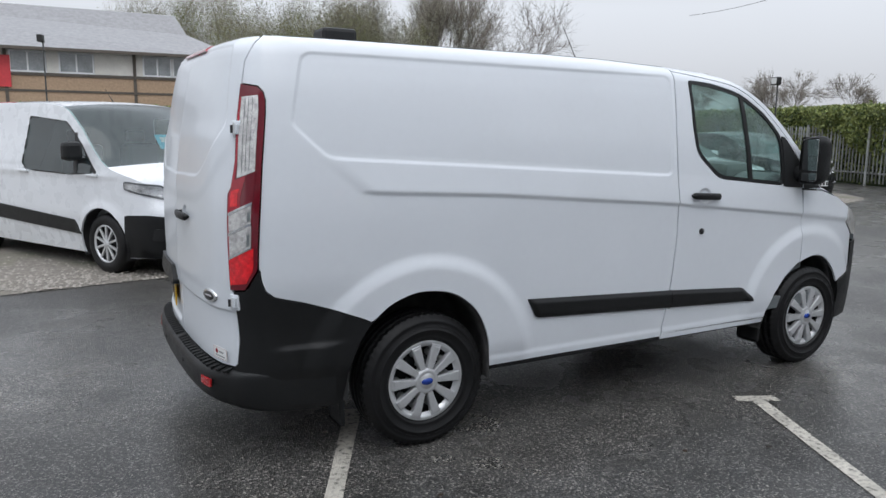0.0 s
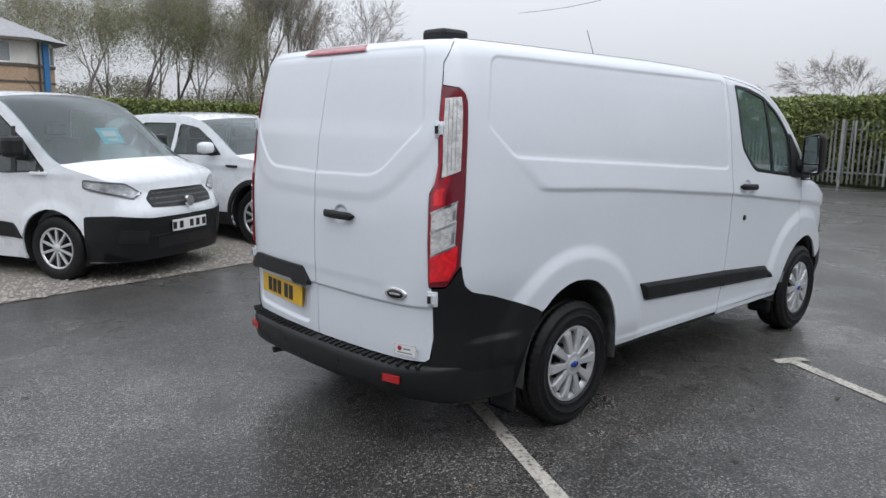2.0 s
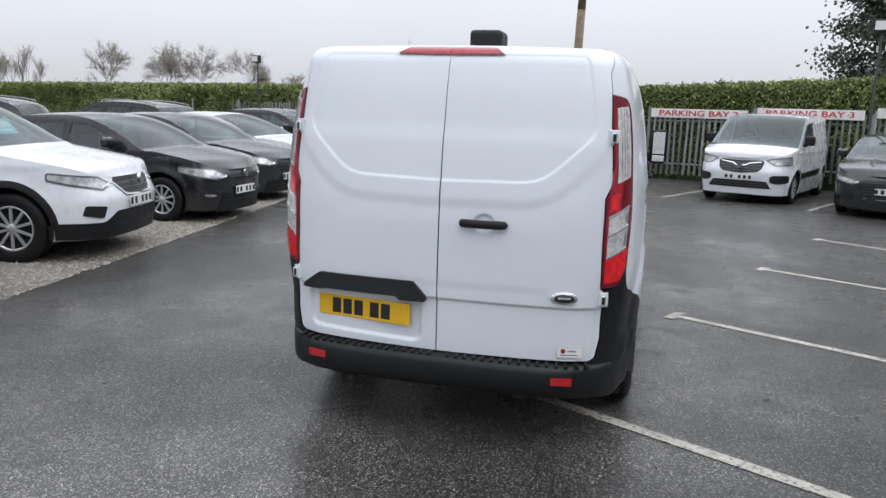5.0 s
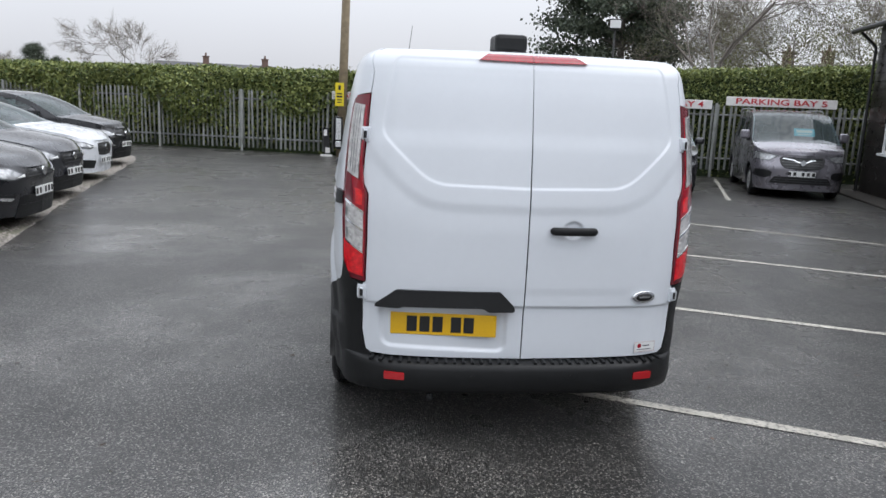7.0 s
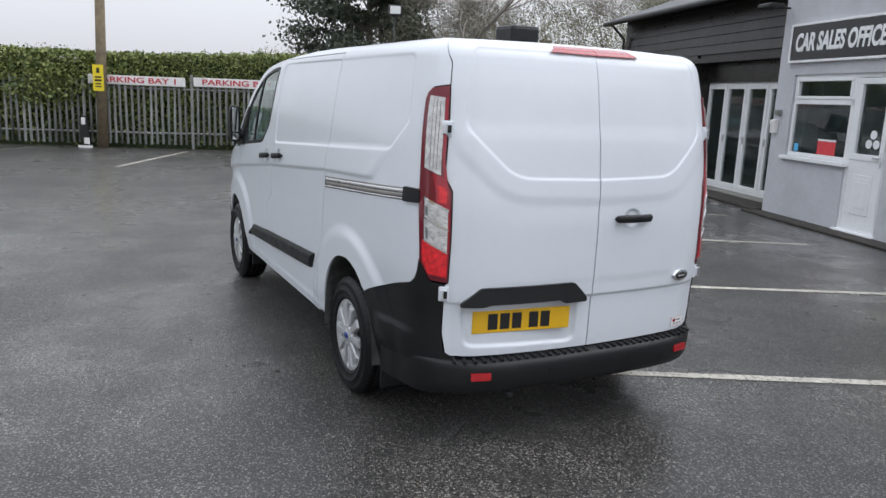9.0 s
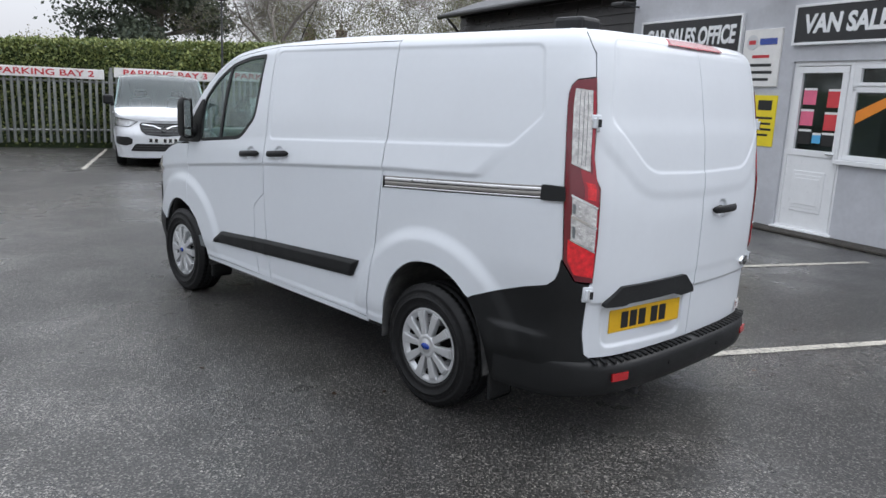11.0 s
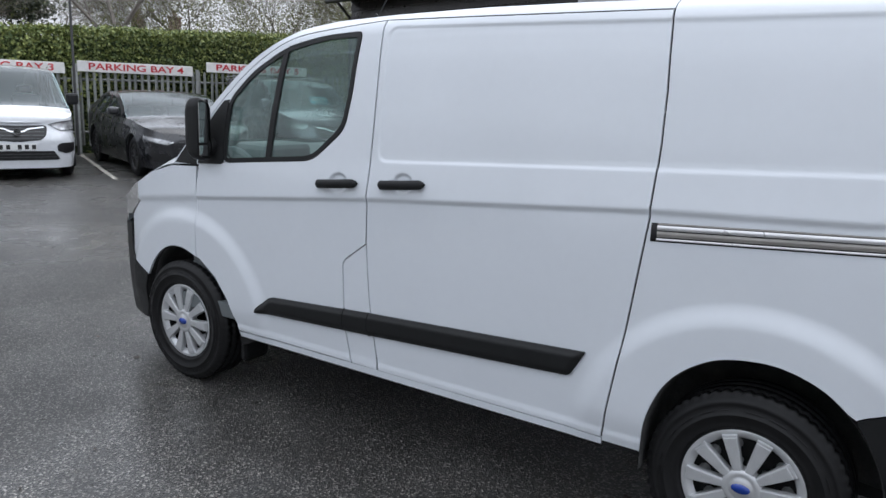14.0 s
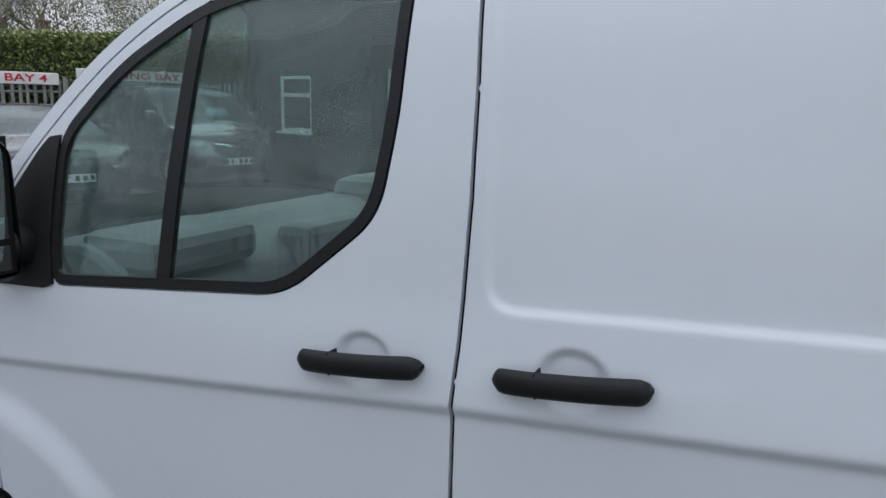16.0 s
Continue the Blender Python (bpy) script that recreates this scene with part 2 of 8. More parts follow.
def box(bm, x0, y0, z0, x1, y1, z1, bevel=0.0, m=None):
    """Adds a box with rounded edges to a bmesh."""
    r = bmesh.ops.create_cube(bm, size=1.0)
    vs = r["verts"]
    for v in vs:
        v.co = Vector(((x0 + x1) / 2 + v.co.x * (x1 - x0), (y0 + y1) / 2 + v.co.y * (y1 - y0), (z0 + z1) / 2 + v.co.z * (z1 - z0)))
    if bevel:
        es = list({e for v in vs for e in v.link_edges})
        vs = bmesh.ops.bevel(bm, geom=es, offset=bevel, segments=2, affect="EDGES", profile=0.5)["verts"]
    if m is not None:
        bmesh.ops.transform(bm, matrix=m, verts=list(vs))
    return bm


def boxed(*a, **k):
    return box(bmesh.new(), *a, **k)


def tube(bm, p, q, r0, r1=None, seg=10):
    """A tapered rod from p to q."""
    r1 = r0 if r1 is None else r1
    p, q = Vector(p), Vector(q)
    m = (q - p).to_track_quat("Z", "Y").to_matrix().to_4x4()
    m.translation = (p + q) / 2
    bmesh.ops.create_cone(bm, cap_ends=True, segments=seg, radius1=r0, radius2=r1, depth=(q - p).length, matrix=m)
    return bm


def lathe(profile, seg=48, axis="y"):
    """Turns a profile of (radius, along) round the axis; gives verts and faces."""
    verts, faces = [], []
    k = len(profile)
    for i in range(seg):
        a = 2 * math.pi * i / seg
        for r, h in profile:
            p = (r * math.cos(a), h, r * math.sin(a)) if axis == "y" else (r * math.cos(a), r * math.sin(a), h)
            verts.append(p)
    for i in range(seg):
        for j in range(k - 1):
            a, b = i * k + j, ((i + 1) % seg) * k + j
            faces.append((a, b, b + 1, a + 1))
    return verts, faces


def prism(bm, outline, y0, y1, bevel=0.0):
    """A plate with the given (x, z) outline between two values of y."""
    vs = [bm.verts.new((x, y0, z)) for x, z in outline]
    f = bm.faces.new(vs)
    r = bmesh.ops.extrude_face_region(bm, geom=[f])
    up = [v for v in r["geom"] if isinstance(v, bmesh.types.BMVert)]
    bmesh.ops.translate(bm, vec=(0, y1 - y0, 0), verts=up)
    if bevel:
        es = list({e for v in vs + up for e in v.link_edges})
        bmesh.ops.bevel(bm, geom=es, offset=bevel, segments=2, affect="EDGES", profile=0.5)
    return bm


def dense(line, step=0.02, closed=False):
    """A line with a point at least every step."""
    pts = list(line) + ([line[0]] if closed else [])
    out = []
    for (a, b), (c, d) in zip(pts, pts[1:]):
        n = max(1, int(math.hypot(c - a, d - b) / step))
        out += [(a + (c - a) * i / n, b + (d - b) * i / n) for i in range(n)]
    return out if closed else out + [pts[-1]]


def spline(line, n=8):
    """A smooth curve through points (Catmull-Rom)."""
    p = np.array([line[0], *line, line[-1]], float)
    out = []
    for i in range(1, len(p) - 2):
        for k in range(n):
            t = k / n
            out.append(tuple(0.5 * (2 * p[i] + (p[i + 1] - p[i - 1]) * t + (2 * p[i - 1] - 5 * p[i] + 4 * p[i + 1] - p[i + 2]) * t * t
                                    + (3 * p[i] - p[i - 1] - 3 * p[i + 1] + p[i + 2]) * t**3)))
    return out + [tuple(map(float, line[-1]))]


def rounded(poly, r, n=5):
    """A closed outline with rounded corners; r is one radius or one for each corner."""
    rs = r if isinstance(r, (list, tuple)) else [r] * len(poly)
    out, k = [], len(poly)
    for i, (p, rr) in enumerate(zip(poly, rs)):
        a, p, c = Vector(poly[i - 1]), Vector(p), Vector(poly[(i + 1) % k])
        u, v = a - p, c - p
        d = min(rr, u.length * 0.45, v.length * 0.45)
        if d < 1e-4:
            out.append(tuple(p))
            continue
        s, e = p + u.normalized() * d, p + v.normalized() * d
        for j in range(n + 1):
            t = j / n
            out.append(tuple((1 - t) ** 2 * s + 2 * t * (1 - t) * p + t * t * e))
    return out


def shrink(poly, d):
    """A closed outline moved inwards by d."""
    area = sum(a[0] * b[1] - b[0] * a[1] for a, b in zip(poly, [*poly[1:], poly[0]]))
    sgn = 1 if area > 0 else -1
    out, k = [], len(poly)
    for i in range(k):
        a, p, c = Vector(poly[i - 1]), Vector(poly[i]), Vector(poly[(i + 1) % k])
        u, v = (p - a).normalized(), (c - p).normalized()
        n1, n2 = Vector((-u.y, u.x)) * sgn, Vector((-v.y, v.x)) * sgn
        nn = n1 + n2
        nn = nn / max(0.35, nn.length_squared) * 2 if nn.length > 1e-6 else n1
        out.append(tuple(p + nn * d))
    return out


def nearest(px, py, poly):
    """Signed distance to a closed outline (positive inside) and the nearest point on it."""
    p = np.array(poly, float)
    best = np.full(px.shape, 1e9)
    qx, qy = px.copy(), py.copy()
    inside = np.zeros(px.shape, bool)
    for (ax, ay), (bx, by) in zip(p, np.roll(p, -1, 0)):
        dx, dy = bx - ax, by - ay
        t = np.clip(((px - ax) * dx + (py - ay) * dy) / (dx * dx + dy * dy + 1e-12), 0, 1)
        x, y = ax + t * dx, ay + t * dy
        d = np.hypot(px - x, py - y)
        closer = d < best
        best, qx, qy = np.where(closer, d, best), np.where(closer, x, qx), np.where(closer, y, qy)
        if ay != by:
            inside ^= ((ay > py) != (by > py)) & (px < dx * (py - ay) / (by - ay) + ax)
    return np.where(inside, best, -best), qx, qy


def skin(poly, surf, h=0.015, holes=(), gap=0.0, off=0.0, depth=0.012, flip=False):
    """Verts and faces of a sheet cut from the surface surf(s, z, off) along an outline, with an edge turned inwards by depth."""
    p = np.array(poly, float)
    (x0, y0), (x1, y1) = p.min(0) - 1.5 * h, p.max(0) + 1.5 * h
    gx, gy = np.meshgrid(np.arange(x0, x1 + h, h), np.arange(y0, y1 + h, h), indexing="ij")
    d, qx, qy = nearest(gx, gy, poly)
    for hole in holes:
        e, rx, ry = nearest(gx, gy, hole)
        use = -e < d
        d, qx, qy = np.where(use, -e, d), np.where(use, rx, qx), np.where(use, ry, qy)
    inside = d > gap
    safe = np.where(np.abs(d) < 1e-9, 1e-9, d)
    nx, ny = (gx - qx) / safe, (gy - qy) / safe
    gx, gy = np.where(inside, gx, qx + gap * nx), np.where(inside, gy, qy + gap * ny)
    cell = inside[:-1, :-1] | inside[1:, :-1] | inside[:-1, 1:] | inside[1:, 1:]
    ids = np.arange(gx.size).reshape(gx.shape)
    quads = np.stack([ids[:-1, :-1], ids[1:, :-1], ids[1:, 1:], ids[:-1, 1:]], -1)[cell]
    used, inv = np.unique(quads, return_inverse=True)
    quads = inv.reshape(-1, 4)
    s, z = gx.ravel()[used], gy.ravel()[used]
    top = surf(s, z, off)
    if flip:
        quads = quads[:, ::-1]
    edges = np.concatenate([quads[:, [i, (i + 1) % 4]] for i in range(4)])
    key = np.sort(edges, 1)
    _, first, count = np.unique(key, axis=0, return_index=True, return_counts=True)
    rim = edges[first[count == 1]]
    verts, faces = top.tolist(), quads.tolist()
    if depth:
        low = surf(s, z, off - depth)
        names = {}
        for a, b in rim:
            for v in (a, b):
                if v not in names:
                    names[v] = len(verts)
                    verts += [top[v].tolist(), low[v].tolist()]
            faces.append((names[b], names[a], names[a] + 1, names[b] + 1))
    return verts, faces


def sheet(rows):
    """Verts and faces of a grid from rows of points."""
    k = len(rows[0])
    verts = [p for r in rows for p in r]
    faces = [(i * k + j, (i + 1) * k + j, (i + 1) * k + j + 1, i * k + j + 1) for i in range(len(rows) - 1) for j in range(k - 1)]
    return verts, faces


def text_part(name, words, size, material, parent, m, width=None, bold=0.0, depth=0.004, shear=0.0):
    """Lettering in the built-in font as a mesh; m takes its x along the words and z out of the sign."""
    cu = bpy.data.curves.new(name, "FONT")
    cu.body, cu.size, cu.extrude, cu.offset, cu.shear = words, size, depth, bold, shear
    cu.align_x, cu.align_y = "CENTER", "CENTER"
    tmp = new("tmp_text", cu)
    bpy.context.view_layer.update()
    me = bpy.data.meshes.new_from_object(tmp.evaluated_get(bpy.context.evaluated_depsgraph_get()))
    bpy.data.objects.remove(tmp)
    if width:
        xs = [v.co.x for v in me.vertices]
        k = width / (max(xs) - min(xs))
        for v in me.vertices:
            v.co.x *= k
    me.name = name
    me.materials.clear()
    me.materials.append(material)
    ob = new(name, me)
    ob.parent = parent
    ob.matrix_basis = m
    return ob


LOT = Matrix.Rotation(radians(-17.3), 4, "Z")


def lot(u, v, z=0.0):
    """A place in the car park's own directions: u towards the hedge, v towards the row of cars."""
    return LOT @ Vector((u, v, z))


# ---- the white van ----
def smooth01(t):
    t = np.clip(t, 0, 1)
    return t * t * (3 - 2 * t)


PLAN = np.array(spline([(-0.990, 0.0), (-0.982, 0.35), (-0.958, 0.61), (-0.928, 0.72), (-0.885, 0.805), (-0.835, 0.860), (-0.765, 0.900), (-0.65, 0.924), (-0.45, 0.940),
                        (-0.15, 0.948), (0.6, 0.950), (1.4, 0.950), (2.2, 0.948), (2.9, 0.937), (3.3, 0.900), (3.5, 0.845), (3.65, 0.77), (3.8, 0.58), (3.91, 0.30), (3.94, 0.0)], 16))
_arc = np.r_[0, np.cumsum(np.hypot(*np.diff(PLAN, axis=0).T))]
_arc = _arc - np.interp(0.0, PLAN[:, 0][20:], _arc[20:])
_tan = np.gradient(PLAN, _arc, axis=0)
_tan /= np.hypot(_tan[:, 0], _tan[:, 1])[:, None]
S_REAR, S_FRONT = _arc[0], _arc[-1]


def roof_drop(x):
    return np.interp(x, [0.8, 1.2, 1.67, 2.0, 2.2, 2.6, 3.0], [0.0, 0.006, 0.024, 0.045, 0.065, 0.12, 0.2])


INSET_Z = [0.15, 0.30, 0.5, 0.9, 1.2, 1.5, 1.72, 1.85, 1.90, 1.925, 1.945, 1.958, 1.966]
INSET_D = [0.05, 0.022, 0.006, 0.0, 0.0, 0.030, 0.066, 0.094, 0.112, 0.128, 0.150, 0.178, 0.22]
_fine = np.arange(0.10, 2.05, 0.004)
_raw = np.interp(_fine, INSET_Z, INSET_D)
_kern = np.exp(-0.5 * (np.arange(-50, 51) * 0.004 / 0.055) ** 2)
_soft = np.convolve(np.pad(_raw, 50, mode="edge"), _kern / _kern.sum(), mode="valid")
_near = np.exp(-0.5 * (np.arange(-50, 51) * 0.004 / 0.009) ** 2)
_hard = np.convolve(np.pad(_raw, 50, mode="edge"), _near / _near.sum(), mode="valid")
_blend = np.clip((_fine - 1.80) / 0.08, 0, 1)
INSET_FINE = _soft * (1 - _blend) + _hard * _blend
REAR_ARCH = spline([(0.352, 0.30), (0.350, 0.42), (0.335, 0.52), (0.29, 0.63), (0.22, 0.712), (0.12, 0.772), (0.0, 0.793), (-0.10, 0.785), (-0.21, 0.742), (-0.30, 0.665), (-0.365, 0.575), (-0.41, 0.46), (-0.43, 0.30)], 4)
FRONT_ARCH = spline([(2.455, 0.30), (2.49, 0.40), (2.55, 0.525), (2.64, 0.635), (2.76, 0.715), (2.92, 0.755), (3.05, 0.735), (3.17, 0.65), (3.25, 0.53), (3.30, 0.40), (3.31, 0.30)], 4)
SIDE_RECESS = rounded([(-0.585, 1.890), (-0.650, 1.580), (-0.485, 1.432), (1.597, 1.318), (1.622, 1.880)], [0.05, 0.03, 0.035, 0.05, 0.045])
REAR_RECESS_Y = [(0.695, 1.922), (0.730, 1.568), (0.475, 1.338), (0.0, 1.328), (-0.475, 1.338), (-0.730, 1.568), (-0.695, 1.922)]


def crease_z(x):
    return np.interp(x, [-0.4, 0.41, 1.66, 2.78, 3.5], [1.290, 1.252, 1.158, 1.046, 0.96])


def side_shape(s, z):
    """The pressed shape of the flanks: upper panel, swage line, wheel-arch flares, sill."""
    d, _, _ = nearest(s, z, SIDE_RECESS)
    f = -0.0060 * smooth01(d / 0.011 + 0.5)
    dz = z - crease_z(s)
    ridge = np.where(dz > 0, 0.011 * np.clip(1 - dz / 0.17, 0, 1) ** 1.2, 0.011 * smooth01(1 + dz / 0.024))
    slant = (s + 0.325) * 0.66 + (z - 1.286) * 0.75
    f = f + ridge * smooth01(slant / 0.075 + 0.5) * (d < 0.02)
    for cx, r0 in ((0.0, 0.44), (2.89, 0.44)):
        r = np.hypot((s - cx) / 1.02, z - 0.34)
        f = f + 0.022 * smooth01((r0 + 0.205 - r) / 0.09) * smooth01((z - 0.30) / 0.2)
    f = f + 0.006 * smooth01((0.42 - z) / 0.03) * (s > 0.2) * (s < 2.6)
    return f


def rear_shape(y, z):
    """The pressed shape of the rear doors: upper panel, fold above the plate, plate bay."""
    d, _, _ = nearest(y, z, REAR_RECESS)
    f = -0.0055 * smooth01(d / 0.014 + 0.5)
    f = f + 0.0050 * smooth01((d + 0.135) / 0.060) * smooth01((1.60 - z) / 0.10)
    f = f + 0.003 * smooth01((0.60 - np.abs(y)) / 0.12) * smooth01((z - 0.80) / 0.05) * smooth01((1.2 - z) / 0.1)
    f = f - 0.010 * smooth01((0.752 - z) / 0.012) * smooth01((0.80 - np.abs(y)) / 0.04)
    e, _, _ = nearest(y, z, PLATE_BAY)
    return f - 0.014 * smooth01(e / 0.02 + 0.5)


REAR_RECESS = rounded(REAR_RECESS_Y, [0.045, 0.05, 0.085, 0.0, 0.085, 0.05, 0.045])
PLATE_BAY = rounded([(0.715, 0.735), (0.70, 0.535), (0.085, 0.515), (0.085, 0.735)], 0.05)


def van_surf(sg):
    def surf(s, z, off=0.0):
        s, z = np.asarray(s, float), np.asarray(z, float)
        cx, cy = np.interp(s, _arc, PLAN[:, 0]), np.interp(s, _arc, PLAN[:, 1])
        tx, ty = np.interp(s, _arc, _tan[:, 0]), np.interp(s, _arc, _tan[:, 1])
        nl = np.hypot(tx, ty)
        nx, ny = -ty / nl, tx / nl
        back = smooth01((-0.93 - cx + 0.06) / 0.06)
        inset = np.interp(z + roof_drop(cx) * np.clip((z - 1.2) / 0.6, 0, 1), _fine, INSET_FINE)
        inset = inset + 0.022 * smooth01((-0.2 - cx) / 0.35) * smooth01((0.92 - z) / 0.28) * smooth01((cx + 0.98) / 0.14)
        f = side_shape(s, z) * (1 - back) + rear_shape(cy * sg, z) * back
        for hx, hz in ((1.454, 1.232), (1.81, 1.204)) if sg > 0 else ((1.855, 1.19),):
            f = f - 0.011 * smooth01((1 - np.hypot((s - hx) / 0.056, (z - hz - 0.002) / 0.046)) / 0.28)
        if sg < 0:
            f = f - 0.011 * smooth01((1 - np.hypot((cy - 0.22) / 0.056, (z - 1.134) / 0.046)) / 0.28) * back
        o = off - inset + f
        return np.stack([cx + nx * o, sg * (cy + ny * o), z + 0 * s], -1)

    return surf


def s_of_x(x):
    return float(np.interp(x, PLAN[:, 0][40:], _arc[40:]))


def s_of_y(y, z):
    """Along the rear, for a place across the van and a height."""
    s = np.linspace(S_REAR, s_of_x(-0.6), 400)
    q = van_surf(1)(s, np.full(400, float(z)))
    return float(np.interp(abs(y), q[:, 1], s))


def roof_edge(x):
    return 1.966 - float(roof_drop(x))


PILLAR = spline([(2.0, 1.921), (2.2, 1.868), (2.45, 1.738), (2.70, 1.515), (2.86, 1.335), (2.99, 1.195)], 6)
DOOR_TOP = spline([(1.660, 1.915), (1.95, 1.882), (2.2, 1.838), (2.42, 1.722), (2.64, 1.528), (2.775, 1.372)], 6)
B_GAP = [(1.660, 1.915), (1.641, 1.65), (1.635, 1.48), (1.638, 1.25), (1.644, 1.15), (1.645, 0.96), (1.625, 0.70), (1.592, 0.50), (1.572, 0.375)]
F_GAP = [(2.772, 1.20), (2.783, 1.10), (2.790, 1.0), (2.783, 0.72)]
SLIDE_GAP = [(0.418, 1.925), (0.395, 1.65), (0.39, 1.47), (0.398, 1.21), (0.428, 0.95), (0.458, 0.70), (0.488, 0.50), (0.503, 0.375)]
WINDOW = rounded([(1.772, 1.864), (1.776, 1.60), (1.798, 1.442), (1.978, 1.292), (2.30, 1.262), (2.575, 1.236), (2.585, 1.32), (2.572, 1.545), (2.42, 1.690), (2.22, 1.800), (1.98, 1.850)],
                 [0.025, 0.06, 0.055, 0.06, 0.05, 0.03, 0.03, 0.05, 0.08, 0.08, 0.08])
SAIL = [(2.575, 1.236), (2.585, 1.32), (2.572, 1.545), (2.605, 1.540), (2.64, 1.505), (2.77, 1.35), (2.772, 1.215), (2.60, 1.225)]
LAMP_OUT = [(-0.806, 1.737), (-0.776, 1.715), (-0.764, 1.680), (-0.766, 1.62), (-0.783, 1.40), (-0.796, 1.16), (-0.803, 1.03), (-0.806, 0.948)]
LAMP_IN = [(0.766, 1.748), (0.777, 1.60), (0.799, 1.36), (0.794, 1.325), (0.772, 1.275), (0.774, 1.05), (0.778, 0.848)]


def lamp_outline():
    out = [(s_of_x(x), z) for x, z in LAMP_OUT]
    inn = [(s_of_y(y, z), z) for y, z in LAMP_IN]
    return out, inn


def wheel(parent, x, side):
    """A wheel: tyre with grooved tread, steel rim, ten-spoke silver trim with a blue oval."""
    w = thing("wheel", pose(x, side * 0.838, 0.335, 0, 0, 0 if side > 0 else 180), "", "")
    w.parent = parent
    R = 0.335
    prof = [(0.205, 0.085), (0.213, 0.098), (0.222, 0.104), (0.226, 0.101), (0.240, 0.109), (0.257, 0.112), (0.259, 0.114), (0.262, 0.114), (0.264, 0.1115), (0.285, 0.108), (0.296, 0.1045), (0.298, 0.1065), (0.308, 0.100), (0.319, 0.091), (0.330, 0.082)]
    for k in range(4):
        a = 0.080 - k * 0.045
        prof += [(R, a), (R, a - 0.030), (R - 0.009, a - 0.032), (R - 0.009, a - 0.042)]
    prof += [(0.325, -0.092), (0.30, -0.108), (0.24, -0.108), (0.205, -0.09)]
    v, f = lathe(prof, 168)
    k = len(prof)
    v = [((x * 0.978, y - 0.001, z * 0.978) if (i // k) % 3 == 0 and math.hypot(x, z) > 0.322 and y > 0.02 else (x, y, z)) for i, (x, y, z) in enumerate(v)]
    tyre = mesh_object("tyre", v, f, RUBBER, w)
    for i in range(22):
        a = 2 * math.pi * i / 22 + 0.1
        wide = 0.052 if i % 4 else 0.02
        rows = [[(q * math.cos(b), h, q * math.sin(b)) for b in np.linspace(a, a + wide / q, 5)] for q, h in ((0.276, 0.1095), (0.2765, 0.1125), (0.2795, 0.1118), (0.280, 0.1085))]
        mesh_object("sidewall_mark", *sheet(rows), RUBBER, tyre)
    v, f = lathe([(0.0, 0.020), (0.10, 0.020), (0.16, 0.035), (0.205, 0.030), (0.212, 0.09), (0.206, 0.095), (0.2, 0.085)], 48)
    mesh_object("steel_rim", v, f, BLACK, w)
    trim = mesh_object("wheel_trim", *lathe([(0.170, 0.072), (0.186, 0.090), (0.203, 0.094), (0.208, 0.088), (0.206, 0.075)], 60), SILVER, w, label="silver ten-spoke plastic wheel trim")
    bm = bmesh.new()
    for i in range(10):
        a = 2 * math.pi * (i + 0.5) / 10
        pts = [(-0.015, 0.052), (0.015, 0.052), (0.0265, 0.187), (-0.0265, 0.187)]
        for inner, lo, hi in ((0.0, 0.070, 0.098), (0.006, 0.097, 0.1025)):
            b2 = bmesh.new()
            q = [(px * (1 - inner * 30 * 0.5), pz + (inner if pz < 0.1 else -inner * 1.6)) for px, pz in pts]
            prism(b2, q, lo, hi, bevel=0.003)
            bmesh.ops.transform(b2, matrix=Matrix.Rotation(a, 4, "Y"), verts=b2.verts)
            tmp = bpy.data.meshes.new("tmp")
            b2.to_mesh(tmp)
            b2.free()
            bm.from_mesh(tmp)
            bpy.data.meshes.remove(tmp)
    part("spoke", bm, SILVER, trim)
    mesh_object("hub_cap", *lathe([(0.0, 0.108), (0.036, 0.107), (0.040, 0.102), (0.045, 0.104), (0.062, 0.103), (0.066, 0.096), (0.066, 0.06)], 40), SILVER, trim)
    v, f = lathe([(0.0, 0.1105), (0.030, 0.110), (0.032, 0.106)], 32)
    mesh_object("badge", [(a, b, c * 0.55) for a, b, c in v], f, BLUE, trim, label="small blue oval badge")
    for i in range(5):
        a = 2 * math.pi * i / 5
        bm = bmesh.new()
        tube(bm, (0.075 * math.cos(a), 0.03, 0.075 * math.sin(a)), (0.075 * math.cos(a), 0.05, 0.075 * math.sin(a)), 0.012, seg=6)
        part("wheel_nut", bm, SILVER, w)
    for i in range(10):
        a = 2 * math.pi * i / 10
        bm = bmesh.new()
        tube(bm, (0.138 * math.cos(a), 0.03, 0.138 * math.sin(a)), (0.138 * math.cos(a), 0.066, 0.138 * math.sin(a)), 0.022, 0.017, seg=10)
        part("rim_boss", bm, SILVER, w)
    return w


def handle(parent, place, side, label="black plastic door handle", length=0.235):
    """A pull handle over a pressed bowl; side: 1 left flank, -1 right flank, 0 rear door."""
    h = thing("door_handle", place, "", "")
    h.parent = parent
    tagged(h, label)
    prof = [(-length / 2, 0.010), (-length / 2 + 0.006, 0.016), (-length / 2 + 0.02, 0.024), (-0.03, 0.034), (0.05, 0.034), (length / 2 - 0.02, 0.026), (length / 2 - 0.006, 0.018), (length / 2, 0.010)]
    prof = spline(prof, 6)
    rows = []
    for k in range(13):
        a = 2 * math.pi * k / 12
        rows.append([(x, 0.002 + y * 0.72 + 0.011 * math.sin(a), 0.020 * math.sqrt(max(0.03, 1 - (max(0.0, abs(x) - length / 2 + 0.020) / 0.020) ** 2)) * math.cos(a)) for x, y in prof])
    mesh_object("grip", *sheet(rows), BLACK, h)
    bm = bmesh.new()
    box(bm, length / 2 - 0.072, 0.003, -0.0195, length / 2 - 0.070, 0.0335, 0.0195, 0.0)
    part("seam", bm, DARK, h)
    return h


